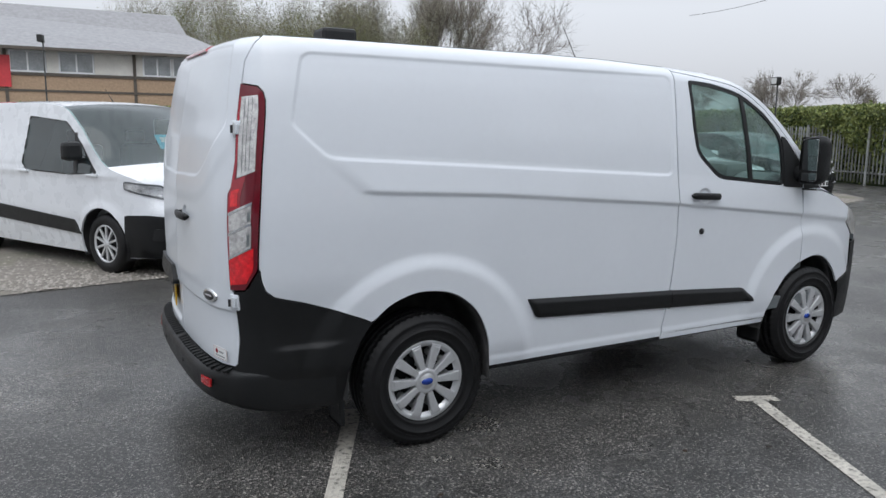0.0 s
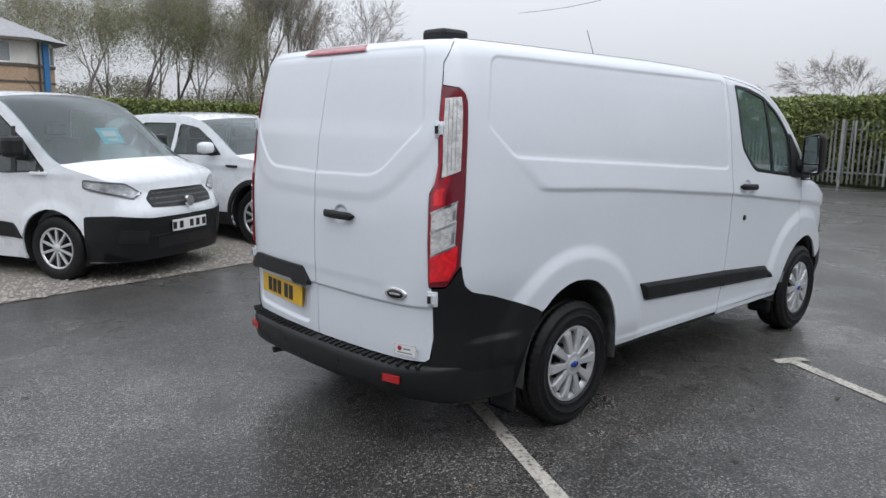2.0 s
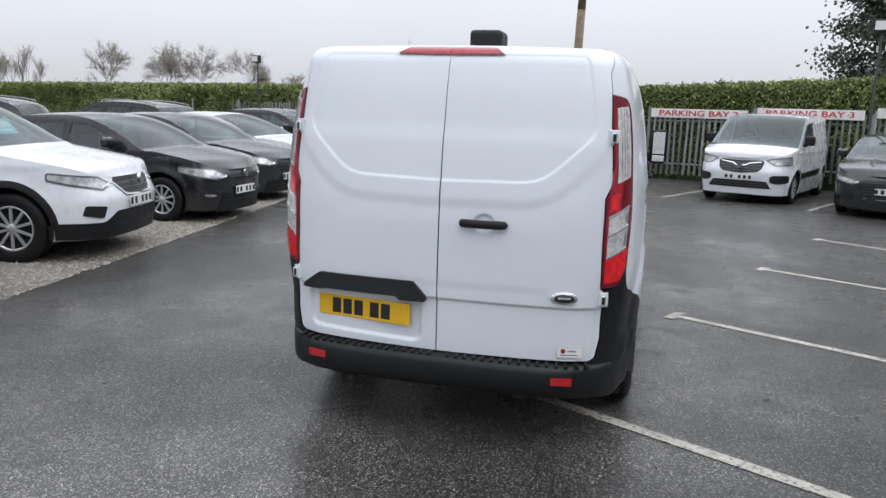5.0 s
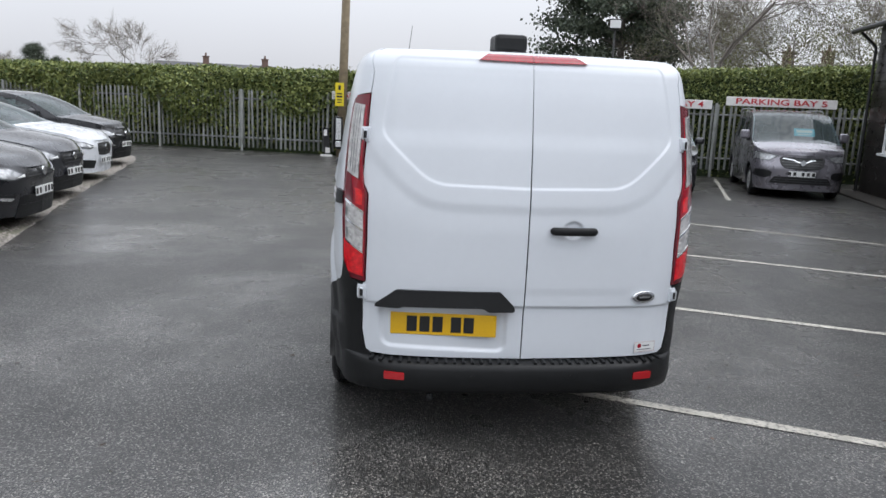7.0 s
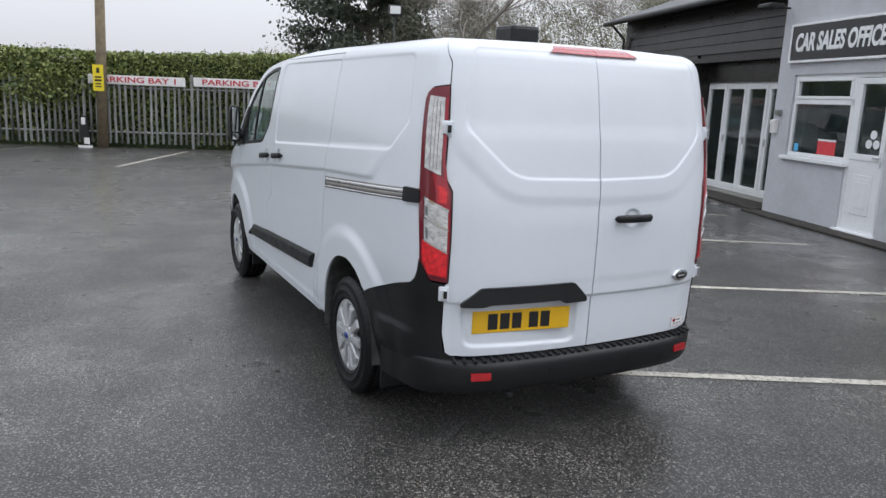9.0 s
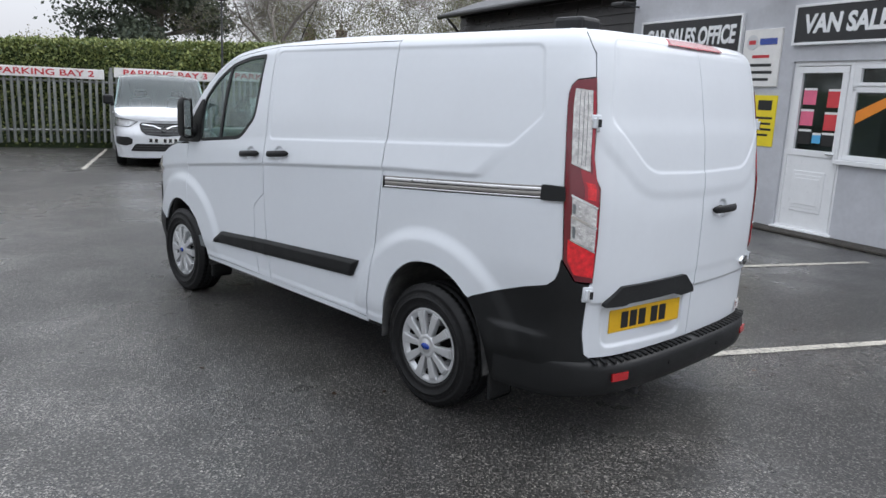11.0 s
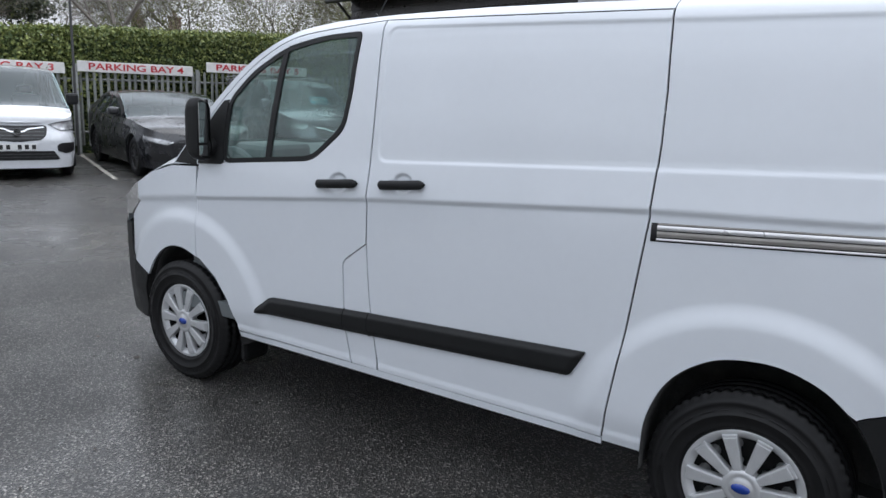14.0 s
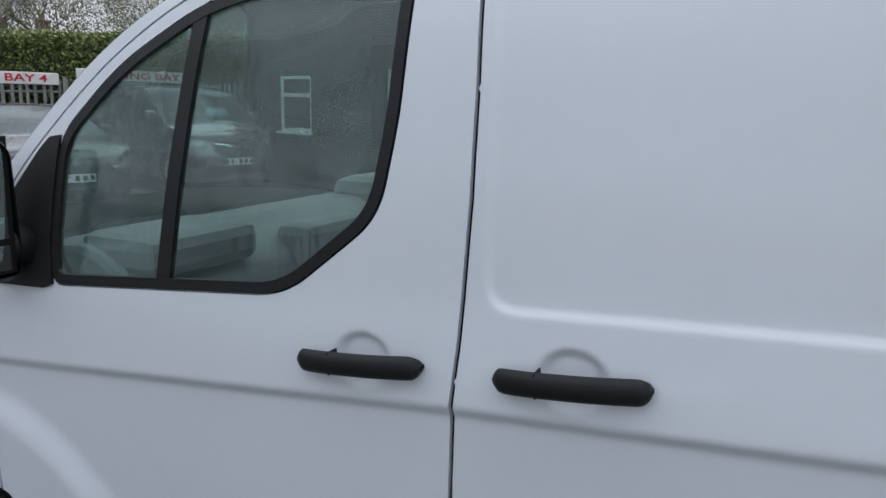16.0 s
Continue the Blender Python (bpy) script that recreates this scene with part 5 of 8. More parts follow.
def palisade():
    """Steel palisade fence with pointed pales, two rails and posts."""
    fence = thing("palisade_fence", LOT, "grey galvanised steel palisade fence with pointed pales", "fence", kind="structure")
    out = [(-0.034, 0.06), (-0.034, 1.72), (-0.016, 1.80), (0.0, 1.76), (0.016, 1.80), (0.034, 1.72), (0.034, 0.06)]
    bm = bmesh.new()
    fold = [bm.verts.new((0.0 if abs(y) > 0.02 else -0.018, y, z)) for y, z in out]
    mid = [bm.verts.new((-0.018, 0.0, 0.06))]
    bm.faces.new([fold[0], fold[1], fold[2], fold[3], mid[0]])
    bm.faces.new([mid[0], fold[3], fold[4], fold[5], fold[6]])
    bmesh.ops.solidify(bm, geom=bm.faces[:], thickness=0.003)
    pale = bpy.data.meshes.new("pale")
    bm.to_mesh(pale)
    bm.free()
    pale.materials.append(GALV)
    for i in range(200):
        v = -8.0 + 0.15 * i
        p = new("pale", pale)
        p.parent = fence
        lift = float(np.interp(v, [-8, 5, 22], [0.20, 0.06, 0.0]))
        p.matrix_basis = Matrix.Translation((FENCE_U + 0.018 * max(0, v - 6), v, lift + random.uniform(-0.012, 0.012))) @ pose(0, 0, 0, random.uniform(-0.8, 0.8), random.uniform(-0.8, 0.8), random.uniform(-4, 4))
    for z in (0.36, 1.52):
        for v0, v1 in ((-8.0, 5.0), (5.0, 22.0)):
            k0, k1 = (np.interp(v0, [-8, 5, 22], [0.2, 0.06, 0]), np.interp(v1, [-8, 5, 22], [0.2, 0.06, 0]))
            bm = bmesh.new()
            tube(bm, (FENCE_U + 0.03 + 0.018 * max(0, v0 - 6), v0, z + k0), (FENCE_U + 0.03 + 0.018 * max(0, v1 - 6), v1, z + k1), 0.028, seg=4)
            part("rail", bm, GALV, fence)
    for i in range(12):
        v = -6.95 + 2.72 * i if i < 1 else 4.28 - 2.72 * 4 + 2.72 * (i)
        part("post", boxed(FENCE_U - 0.055, v - 0.035, 0, FENCE_U - 0.01, v + 0.035, 1.98 if v < 6 else 1.84, 0.006), GALV, fence)
    return fence


palisade()


def bay_sign(n, v0, v1, z):
    """A long white board with red lettering, fixed to the fence."""
    w = abs(v1 - v0)
    s = thing("bay_sign", LOT @ pose(FENCE_U - 0.075, (v0 + v1) / 2, z, 0.4 * (-1) ** n, 0, -90), "white parking bay board with red capital letters", "sign", "bay signs on the fence")
    part("board", boxed(-w / 2, -0.010, -0.118, w / 2, 0.012, 0.118, 0.012), SIGN_WHITE, s)
    text_part("lettering", f"PARKING BAY {n}", 0.20, SIGN_RED, s, pose(0, -0.0125, 0.0, 90, 0, 0), width=w * 0.82, bold=0.003)
    return s


for n, v0, v1, z in ((1, 6.86, 4.44, 1.775), (2, 4.23, 1.72, 1.80), (3, 1.50, -0.93, 1.87), (4, -1.18, -3.76, 1.93), (5, -4.10, -6.85, 2.05)):
    bay_sign(n, v0, v1, z)


def utility_pole():
    p = thing("utility_pole", LOT @ pose(FENCE_U - 0.22, 6.53, 0), "weathered wooden utility pole with a yellow notice", "pole")
    bm = bmesh.new()
    tube(bm, (0, 0, 0), (0.03, -0.10, 4.6), 0.135, 0.115, 14)
    tube(bm, (0.03, -0.10, 4.6), (0.05, -0.2, 9.0), 0.115, 0.09, 14)
    part("shaft", bm, POLE_WOOD, p, smooth=True)
    n = thing("notice", pose(-0.15, 0.0, 1.80, 0, 0, -90), "", "")
    n.parent = p
    tagged(n, "yellow plastic notice with black print")
    part("plate", boxed(-0.13, -0.006, -0.33, 0.13, 0.006, 0.33, 0.004), SIGN_YELLOW, n)
    for z, w, hgt in ((0.19, 0.07, 0.13), (0.02, 0.16, 0.04), (-0.06, 0.17, 0.05), (-0.15, 0.14, 0.03), (-0.22, 0.15, 0.03)):
        part("print_bar", boxed(-w / 2, -0.0085, z - hgt / 2, w / 2, -0.006, z + hgt / 2), INK, n)
    bm = bmesh.new()
    box(bm, -0.04, 0.30, 0.04, 0.0, 0.48, 0.85, 0.006, m=Matrix.Rotation(radians(-4), 4, "X"))
    part("leaning_board", bm, INK, p, "black board leaning at the foot")
    for z0, z1, y0, y1 in ((0.60, 0.78, 0.40, 0.50), (0.10, 0.26, 0.31, 0.45), (0.0, 0.06, 0.24, 0.60)):
        part("white_patch", boxed(-0.048, y0, z0, -0.041, y1, z1, 0.003), SIGN_WHITE, p)
    bm = bmesh.new()
    for y0, z0, y1, z1 in ((-0.2, 8.6, -30, 7.4), (-0.2, 8.8, -30, 7.9), (-0.2, 8.6, 30, 8.2)):
        last = None
        for i in range(13):
            t = i / 12
            q = (0.05 + 6 * t, y0 + (y1 - y0) * t, z0 + (z1 - z0) * t - 1.1 * math.sin(math.pi * t))
            if last:
                tube(bm, last, q, 0.011, seg=4)
            last = q
    part("wire", bm, INK, p)


utility_pole()


POST_STEEL = mat("dark_painted_steel", (0.055, 0.056, 0.056), 0.5, vary=0.2)


def flood_post(u, v, h, group=""):
    p = thing("flood_lamp", LOT @ pose(u, v, 0), "dark steel post with a square floodlight", "lamp")
    bm = bmesh.new()
    tube(bm, (0, 0, 0), (0, 0, h), 0.032, 0.026, 10)
    part("post", bm, POST_STEEL, p)
    part("bracket", boxed(-0.05, -0.10, h - 0.02, 0.05, 0.10, h + 0.02, 0.008), INK, p)
    part("housing", boxed(-0.16, -0.17, h + 0.0, 0.02, 0.17, h + 0.26, 0.02), INK, p)
    part("lens", boxed(-0.166, -0.14, h + 0.03, -0.158, 0.14, h + 0.23, 0.002), PLATE, p)
    return p


flood_post(FENCE_U - 0.3, -1.06, 3.78)
for az, dist, x0, y0, h in ((52.1, 33.0, -4.0, -2.28, 3.45), (88.5, 31.5, -1.66, -4.06, 4.5), (27.3, 29.0, -4.58, 0.0, 3.2)):
    q = LOT.inverted() @ Vector((x0 + dist * math.cos(radians(az)), y0 + dist * math.sin(radians(az)), 0))
    flood_post(q.x, q.y, h)

# ---- offices ----
RENDER = mat("grey_roughcast_wall", (0.50, 0.51, 0.54), 0.85, vary=0.08, scale=2, bump=0.7, bump_scale=110, stain=(0.30, 0.31, 0.32), stain_scale=1.2, stain_amount=0.3)
UPVC = mat("white_upvc", (0.76, 0.77, 0.78), 0.3, vary=0.03)
CLAD = mat("black_stained_board", (0.016, 0.0135, 0.0125), 0.30, vary=0.4, scale=4, spread=0.35, bump=0.25, bump_scale=25, stain=(0.05, 0.045, 0.042), stain_scale=2.2, stain_amount=0.5)
STEP = mat("grey_concrete_step", (0.22, 0.21, 0.19), 0.7, vary=0.2, scale=6, bump=0.4, bump_scale=60)
SIGN_BLACK = mat("black_sign", (0.010, 0.011, 0.013), 0.22, vary=0.08)
# indoor dimness is put into these room wall and floor colours
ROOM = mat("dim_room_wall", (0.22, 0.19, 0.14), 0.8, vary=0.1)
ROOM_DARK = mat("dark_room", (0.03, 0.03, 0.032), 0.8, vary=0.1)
SHOP_GLASS = glass("office_glass", (0.55, 0.58, 0.57), 0.02, 0.02)
ROOFING = mat("grey_roof_slate", (0.085, 0.085, 0.09), 0.6, vary=0.2, scale=6, bump=0.4, bump_scale=30)
ORANGE = mat("orange_film", (0.75, 0.24, 0.02), 0.5, vary=0.05)
RED_CARD = mat("red_leaflet", (0.60, 0.05, 0.06), 0.5, vary=0.1)
PINK_CARD = mat("pink_leaflet", (0.70, 0.14, 0.24), 0.5, vary=0.1)
BLUE_CARD = mat("blue_leaflet", (0.10, 0.42, 0.72), 0.5, vary=0.1)
MOSS = mat("dark_wet_kerb", (0.035, 0.030, 0.024), 0.75, vary=0.4, scale=9, bump=0.7, bump_scale=40)
WALL_V = -6.42


def upvc_frame(parent, u0, u1, z0, z1, v, w=0.065, name="window_frame"):
    """Four mitred-looking bars round an opening (u, z), each a part."""
    a, b = min(u0, u1), max(u0, u1)
    for x0, q0, x1, q1 in ((a, z0, b, z0 + w), (a, z1 - w, b, z1), (a, z0 + w, a + w, z1 - w), (b - w, z0 + w, b, z1 - w)):
        part(name, boxed(x0, v - 0.035, q0, x1, v + 0.035, q1, 0.006), UPVC, parent)


def pane(parent, u0, u1, z0, z1, v, material=None):
    p = part("pane", boxed(min(u0, u1), v - 0.004, z0, max(u0, u1), v + 0.004, z1), material or SHOP_GLASS, parent)
    p.visible_shadow = False
    return p


def wall_with_holes(name, u0, u1, v0, v1, z1, holes, material, label):
    """A thick wall along u with openings right through it."""
    bm = bmesh.new()
    us = sorted({u0, u1, *[h[0] for h in holes], *[h[1] for h in holes]})
    for a, b in zip(us, us[1:]):
        cut = sorted([(h[2], h[3]) for h in holes if h[0] <= a + 1e-6 and h[1] >= b - 1e-6])
        z = 0.0
        for lo, hi in cut + [(z1, z1)]:
            if lo > z + 1e-6:
                box(bm, a, v0, z, b, v1, lo)
            z = hi
    bmesh.ops.remove_doubles(bm, verts=bm.verts, dist=1e-4)
    ob = part(name, bm, material, None)
    ob.matrix_basis = LOT
    return tagged(ob, label, "wall", kind="structure")


DOOR_W = 2.22
wall_with_holes("wall_south", -7.0, 7.03, WALL_V - 0.28, WALL_V, 3.95,
                [(5.22, 6.60, 1.0, 2.26), (4.44, 5.22, 0.02, 2.26), (2.74, 3.64, 0.02, 2.32), (0.62, 2.74, 1.06, 2.32), (-4.6, -2.4, 1.0, 2.3)], RENDER,
                "pale grey roughcast office wall")
ROOF_M = LOT
ob = part("roof_edge", boxed(-7.0, WALL_V - 0.5, 3.95, 7.08, WALL_V + 0.08, 4.2, 0.01), SIGN_BLACK, None)
ob.matrix_basis = LOT
tagged(ob, "dark roof edge above the office wall", "roof", kind="structure")
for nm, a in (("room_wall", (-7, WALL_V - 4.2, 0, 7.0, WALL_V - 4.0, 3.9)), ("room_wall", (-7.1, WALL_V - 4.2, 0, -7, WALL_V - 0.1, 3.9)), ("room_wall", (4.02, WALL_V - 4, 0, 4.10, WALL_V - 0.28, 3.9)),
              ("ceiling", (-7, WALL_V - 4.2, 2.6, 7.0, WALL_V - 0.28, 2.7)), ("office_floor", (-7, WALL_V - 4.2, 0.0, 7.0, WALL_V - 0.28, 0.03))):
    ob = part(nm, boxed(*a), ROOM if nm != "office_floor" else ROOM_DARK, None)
    ob.matrix_basis = LOT
    tagged(ob, "plain interior of the sales office", "wall", kind="structure")


def office_window(name, u0, u1, z0, z1, top):
    w = thing(name, LOT, "white framed office window with a small top light", "window", kind="structure")
    v = WALL_V - 0.07
    upvc_frame(w, u0, u1, z0, z1, v)
    part("transom", boxed(u0, v - 0.035, top - 0.05, u1, v + 0.035, top + 0.03, 0.006), UPVC, w)
    upvc_frame(w, u0 + 0.06, u1 - 0.06, top + 0.03, z1 - 0.06, v + 0.012, 0.045, "sash")
    pane(w, u0 + 0.06, u1 - 0.06, z0 + 0.06, top - 0.05, v)
    pane(w, u0 + 0.1, u1 - 0.1, top + 0.07, z1 - 0.1, v)
    part("window_sill", boxed(u0 - 0.06, WALL_V - 0.10, z0 - 0.06, u1 + 0.06, WALL_V + 0.07, z0 - 0.002, 0.008), UPVC, w)
    return w


def office_door(name, u0, u1, z1, hinge):
    d = thing(name, LOT, "white half-glazed office door, closed", "door", kind="structure")
    v = WALL_V - 0.07
    upvc_frame(d, u0, u1, 0.03, z1, v, 0.06, "door_frame")
    a, b = u0 + 0.065, u1 - 0.065
    upvc_frame(d, a, b, 1.06, z1 - 0.07, v + 0.012, 0.085, "door_stile")
    pane(d, a + 0.085, b - 0.085, 1.145, z1 - 0.155, v)
    part("door_panel", boxed(a, v - 0.02, 0.09, b, v + 0.035, 1.06, 0.006), UPVC, d)
    for k in (0.0, 0.03, 0.06):
        part("panel_moulding", boxed(a + 0.14 + k, v + 0.03, 0.30 + k * 1.6, b - 0.14 - k, v + 0.044 + k * 0.15, 0.86 - k * 1.6, 0.008), UPVC, d)
    part("threshold", boxed(u0 - 0.03, v - 0.05, 0.0, u1 + 0.03, WALL_V + 0.05, 0.06, 0.01), UPVC, d)
    x = b - 0.045 if hinge < 0 else a + 0.045
    part("door_handle", boxed(x - 0.013, v + 0.045, 0.98, x + 0.013, v + 0.062, 1.20, 0.006), UPVC if hinge > 0 else CHROME, d)
    part("lever", boxed(min(x, x - hinge * 0.0) - 0.012, v + 0.06, 1.10, x + 0.10 * (1 if hinge > 0 else -1) + 0.012, v + 0.085, 1.122, 0.006) if hinge > 0 else
         boxed(x - 0.10, v + 0.06, 1.10, x + 0.012, v + 0.085, 1.122, 0.006), CHROME, d)
    return d


w1 = office_window("window_1", 5.22, 6.60, 1.0, 2.26, 1.86)
d1 = office_door("door_1", 4.44, 5.22, 2.26, 1)
d2 = office_door("door_2", 2.74, 3.64, 2.32, 1)
w2 = office_window("window_2", 0.62, 2.74, 1.06, 2.32, 1.97)
office_window("window_3", -4.6, -2.4, 1.0, 2.3, 1.95)
v = WALL_V - 0.062
for x, z in ((4.78, 1.42), (4.71, 1.29), (4.85, 1.29)):
    bm = bmesh.new()
    tube(bm, (x, v, z), (x, v + 0.002, z), 0.062, seg=24)
    part("round_sticker", bm, UPVC, d1)
part("leaflet", boxed(5.52, v - 0.003, 1.07, 5.92, v, 1.30), RED_CARD, w1)
part("leaflet", boxed(5.52, v - 0.0, 1.27, 5.92, v + 0.003, 1.30), PLATE, w1)
part("leaflet", boxed(6.38, v - 0.003, 1.08, 6.48, v, 1.20), BLUE_CARD, w1)
for x, z, w, h, c in ((3.36, 1.86, 0.20, 0.22, PINK_CARD), (2.98, 1.84, 0.22, 0.24, RED_CARD), (3.37, 1.58, 0.20, 0.22, PINK_CARD), (2.99, 1.54, 0.22, 0.24, RED_CARD),
                      (3.37, 1.32, 0.20, 0.20, INK), (3.18, 1.31, 0.13, 0.14, BLUE_CARD), (2.99, 1.30, 0.22, 0.18, INK)):
    part("leaflet", boxed(x - w / 2, v - 0.003, z - h / 2, x + w / 2, v, z + h / 2), c, d2)
    part("leaflet_head", boxed(x - w / 2, v, z + h / 2 - 0.03, x + w / 2, v + 0.002, z + h / 2), PLATE, d2)
bm = bmesh.new()
for x0, z0, x1, z1 in ((2.62, 1.55, 1.95, 1.92),):
    q = [bm.verts.new((x, v, z)) for x, z in ((2.66, 1.52), (2.66, 1.68), (2.02, 2.0), (1.80, 2.0))]
    bm.faces.new(q)
part("window_banner", bm, ORANGE, w2, "orange diagonal window film")
for u0 in (2.2, 2.9, 1.5, 3.3):
    fr = thing("picture_frame", LOT @ pose(u0, WALL_V - 3.97, 1.75), "dark framed picture on the office wall", "picture", "pictures in the van office")
    part("frame", boxed(-0.17, 0, -0.22, 0.17, 0.03, 0.22, 0.008), INK, fr)
    part("print", boxed(-0.12, 0.03, -0.17, 0.12, 0.034, 0.17), PALE_TRIM, fr)


def shop_sign(words, u0, u1, z0, z1, label):
    s = thing("shop_sign", LOT @ pose((u0 + u1) / 2, WALL_V, (z0 + z1) / 2, 0, 0, 180), label, "sign", "office signs")
    w, h = abs(u1 - u0), z1 - z0
    part("panel", boxed(-w / 2 + 0.02, -0.045, -h / 2 + 0.02, w / 2 - 0.02, 0.0, h / 2 - 0.02), SIGN_BLACK, s)
    for a in ((-w / 2, -h / 2, w / 2, -h / 2 + 0.035), (-w / 2, h / 2 - 0.035, w / 2, h / 2), (-w / 2, -h / 2 + 0.035, -w / 2 + 0.035, h / 2 - 0.035), (w / 2 - 0.035, -h / 2 + 0.035, w / 2, h / 2 - 0.035)):
        part("sign_edge", boxed(a[0], -0.06, a[1], a[2], 0.0, a[3], 0.004), UPVC, s)
    text_part("lettering", words, h * 0.62, UPVC, s, pose(0, -0.047, -0.005, 90, 0, 0), width=w * 0.88, bold=0.012, shear=0.12)
    return s


shop_sign("CAR SALES OFFICE", 6.76, 4.56, 2.44, 3.03, "black sign with white slanted letters above the car office")
shop_sign("VAN SALES OFFICE", 3.68, 1.10, 2.53, 3.06, "black sign with white slanted letters above the van office")
s = thing("wall_board", LOT @ pose(4.19, WALL_V, 2.38, 0, 0, 180), "white wall board with a grey and red roundel", "sign")
part("panel", boxed(-0.33, -0.03, -0.40, 0.33, 0.0, 0.40, 0.006), SIGN_WHITE, s)
bm = bmesh.new()
tube(bm, (-0.17, -0.028, 0.22), (-0.17, -0.034, 0.22), 0.105, seg=28)
part("roundel", bm, SILVER, s)
part("roundel_bar", boxed(-0.23, -0.037, 0.19, -0.11, -0.033, 0.25), SIGN_RED, s)
part("word_bar", boxed(-0.04, -0.033, 0.18, 0.26, -0.029, 0.27), BLUE, s)
for z, w in ((0.02, 0.3), (-0.10, 0.4), (-0.2, 0.45), (-0.3, 0.35)):
    part("word_bar", boxed(-w / 2, -0.033, z - 0.02, w / 2, -0.029, z + 0.02), SIGN_RED if z > -0.05 else INK, s)
s = thing("yellow_notice", LOT @ pose(4.02, WALL_V, 1.50, 0, 0, 180), "yellow wall notice with black print", "sign")
part("panel", boxed(-0.20, -0.012, -0.36, 0.20, 0.0, 0.36, 0.003), SIGN_YELLOW, s)
for z, w, h in ((0.22, 0.24, 0.14), (0.04, 0.3, 0.03), (-0.04, 0.26, 0.03), (-0.12, 0.3, 0.03), (-0.2, 0.2, 0.03)):
    part("print_bar", boxed(-w / 2, -0.015, z - h / 2, w / 2, -0.012, z + h / 2), INK, s)
for nm, u0, z0, wd, hh, c, lab in (("junction_box", 6.86, 1.66, 0.10, 0.10, GALV, "small grey junction box on the office wall"), ("alarm_box", 6.93, 1.44, 0.13, 0.22, SIGN_WHITE, "small cream weatherproof box on the office wall")):
    t = thing(nm, LOT @ pose(u0, WALL_V, z0, 0, 0, 180), lab, "box")
    part("case", boxed(-wd / 2, -0.07, -hh / 2, wd / 2, 0.0, hh / 2, 0.012), c, t)
    part("lid", boxed(-wd / 2 - 0.008, -0.085, hh / 2 - 0.07, wd / 2 + 0.008, -0.06, hh / 2 - 0.01, 0.006), c, t)
for u0 in (6.95, 3.9):
    t = thing("wall_floodlight", LOT @ pose(u0, WALL_V, 3.30, 0, 0, 180), "black wall floodlight over the office signs", "lamp", "wall floodlights")
    part("arm", boxed(-0.02, -0.22, -0.01, 0.02, 0.0, 0.02, 0.004), INK, t)
    part("housing", boxed(-0.17, -0.48, -0.02, 0.17, -0.20, 0.05, 0.02), INK, t)
ob = part("kerb", boxed(-7, WALL_V, 0.0, 7.1, WALL_V + 0.34, 0.035, 0.012), MOSS, None)
ob.matrix_basis = LOT
tagged(ob, "dark wet strip of ground along the office wall", "kerb", kind="structure")
ob = part("kerb", boxed(7.12, -6.97, 0.0, 14.9, -6.35, 0.045, 0.012), MOSS, None)
ob.matrix_basis = LOT
tagged(ob, "low dark concrete edge along the weatherboarded building", "kerb", kind="structure")


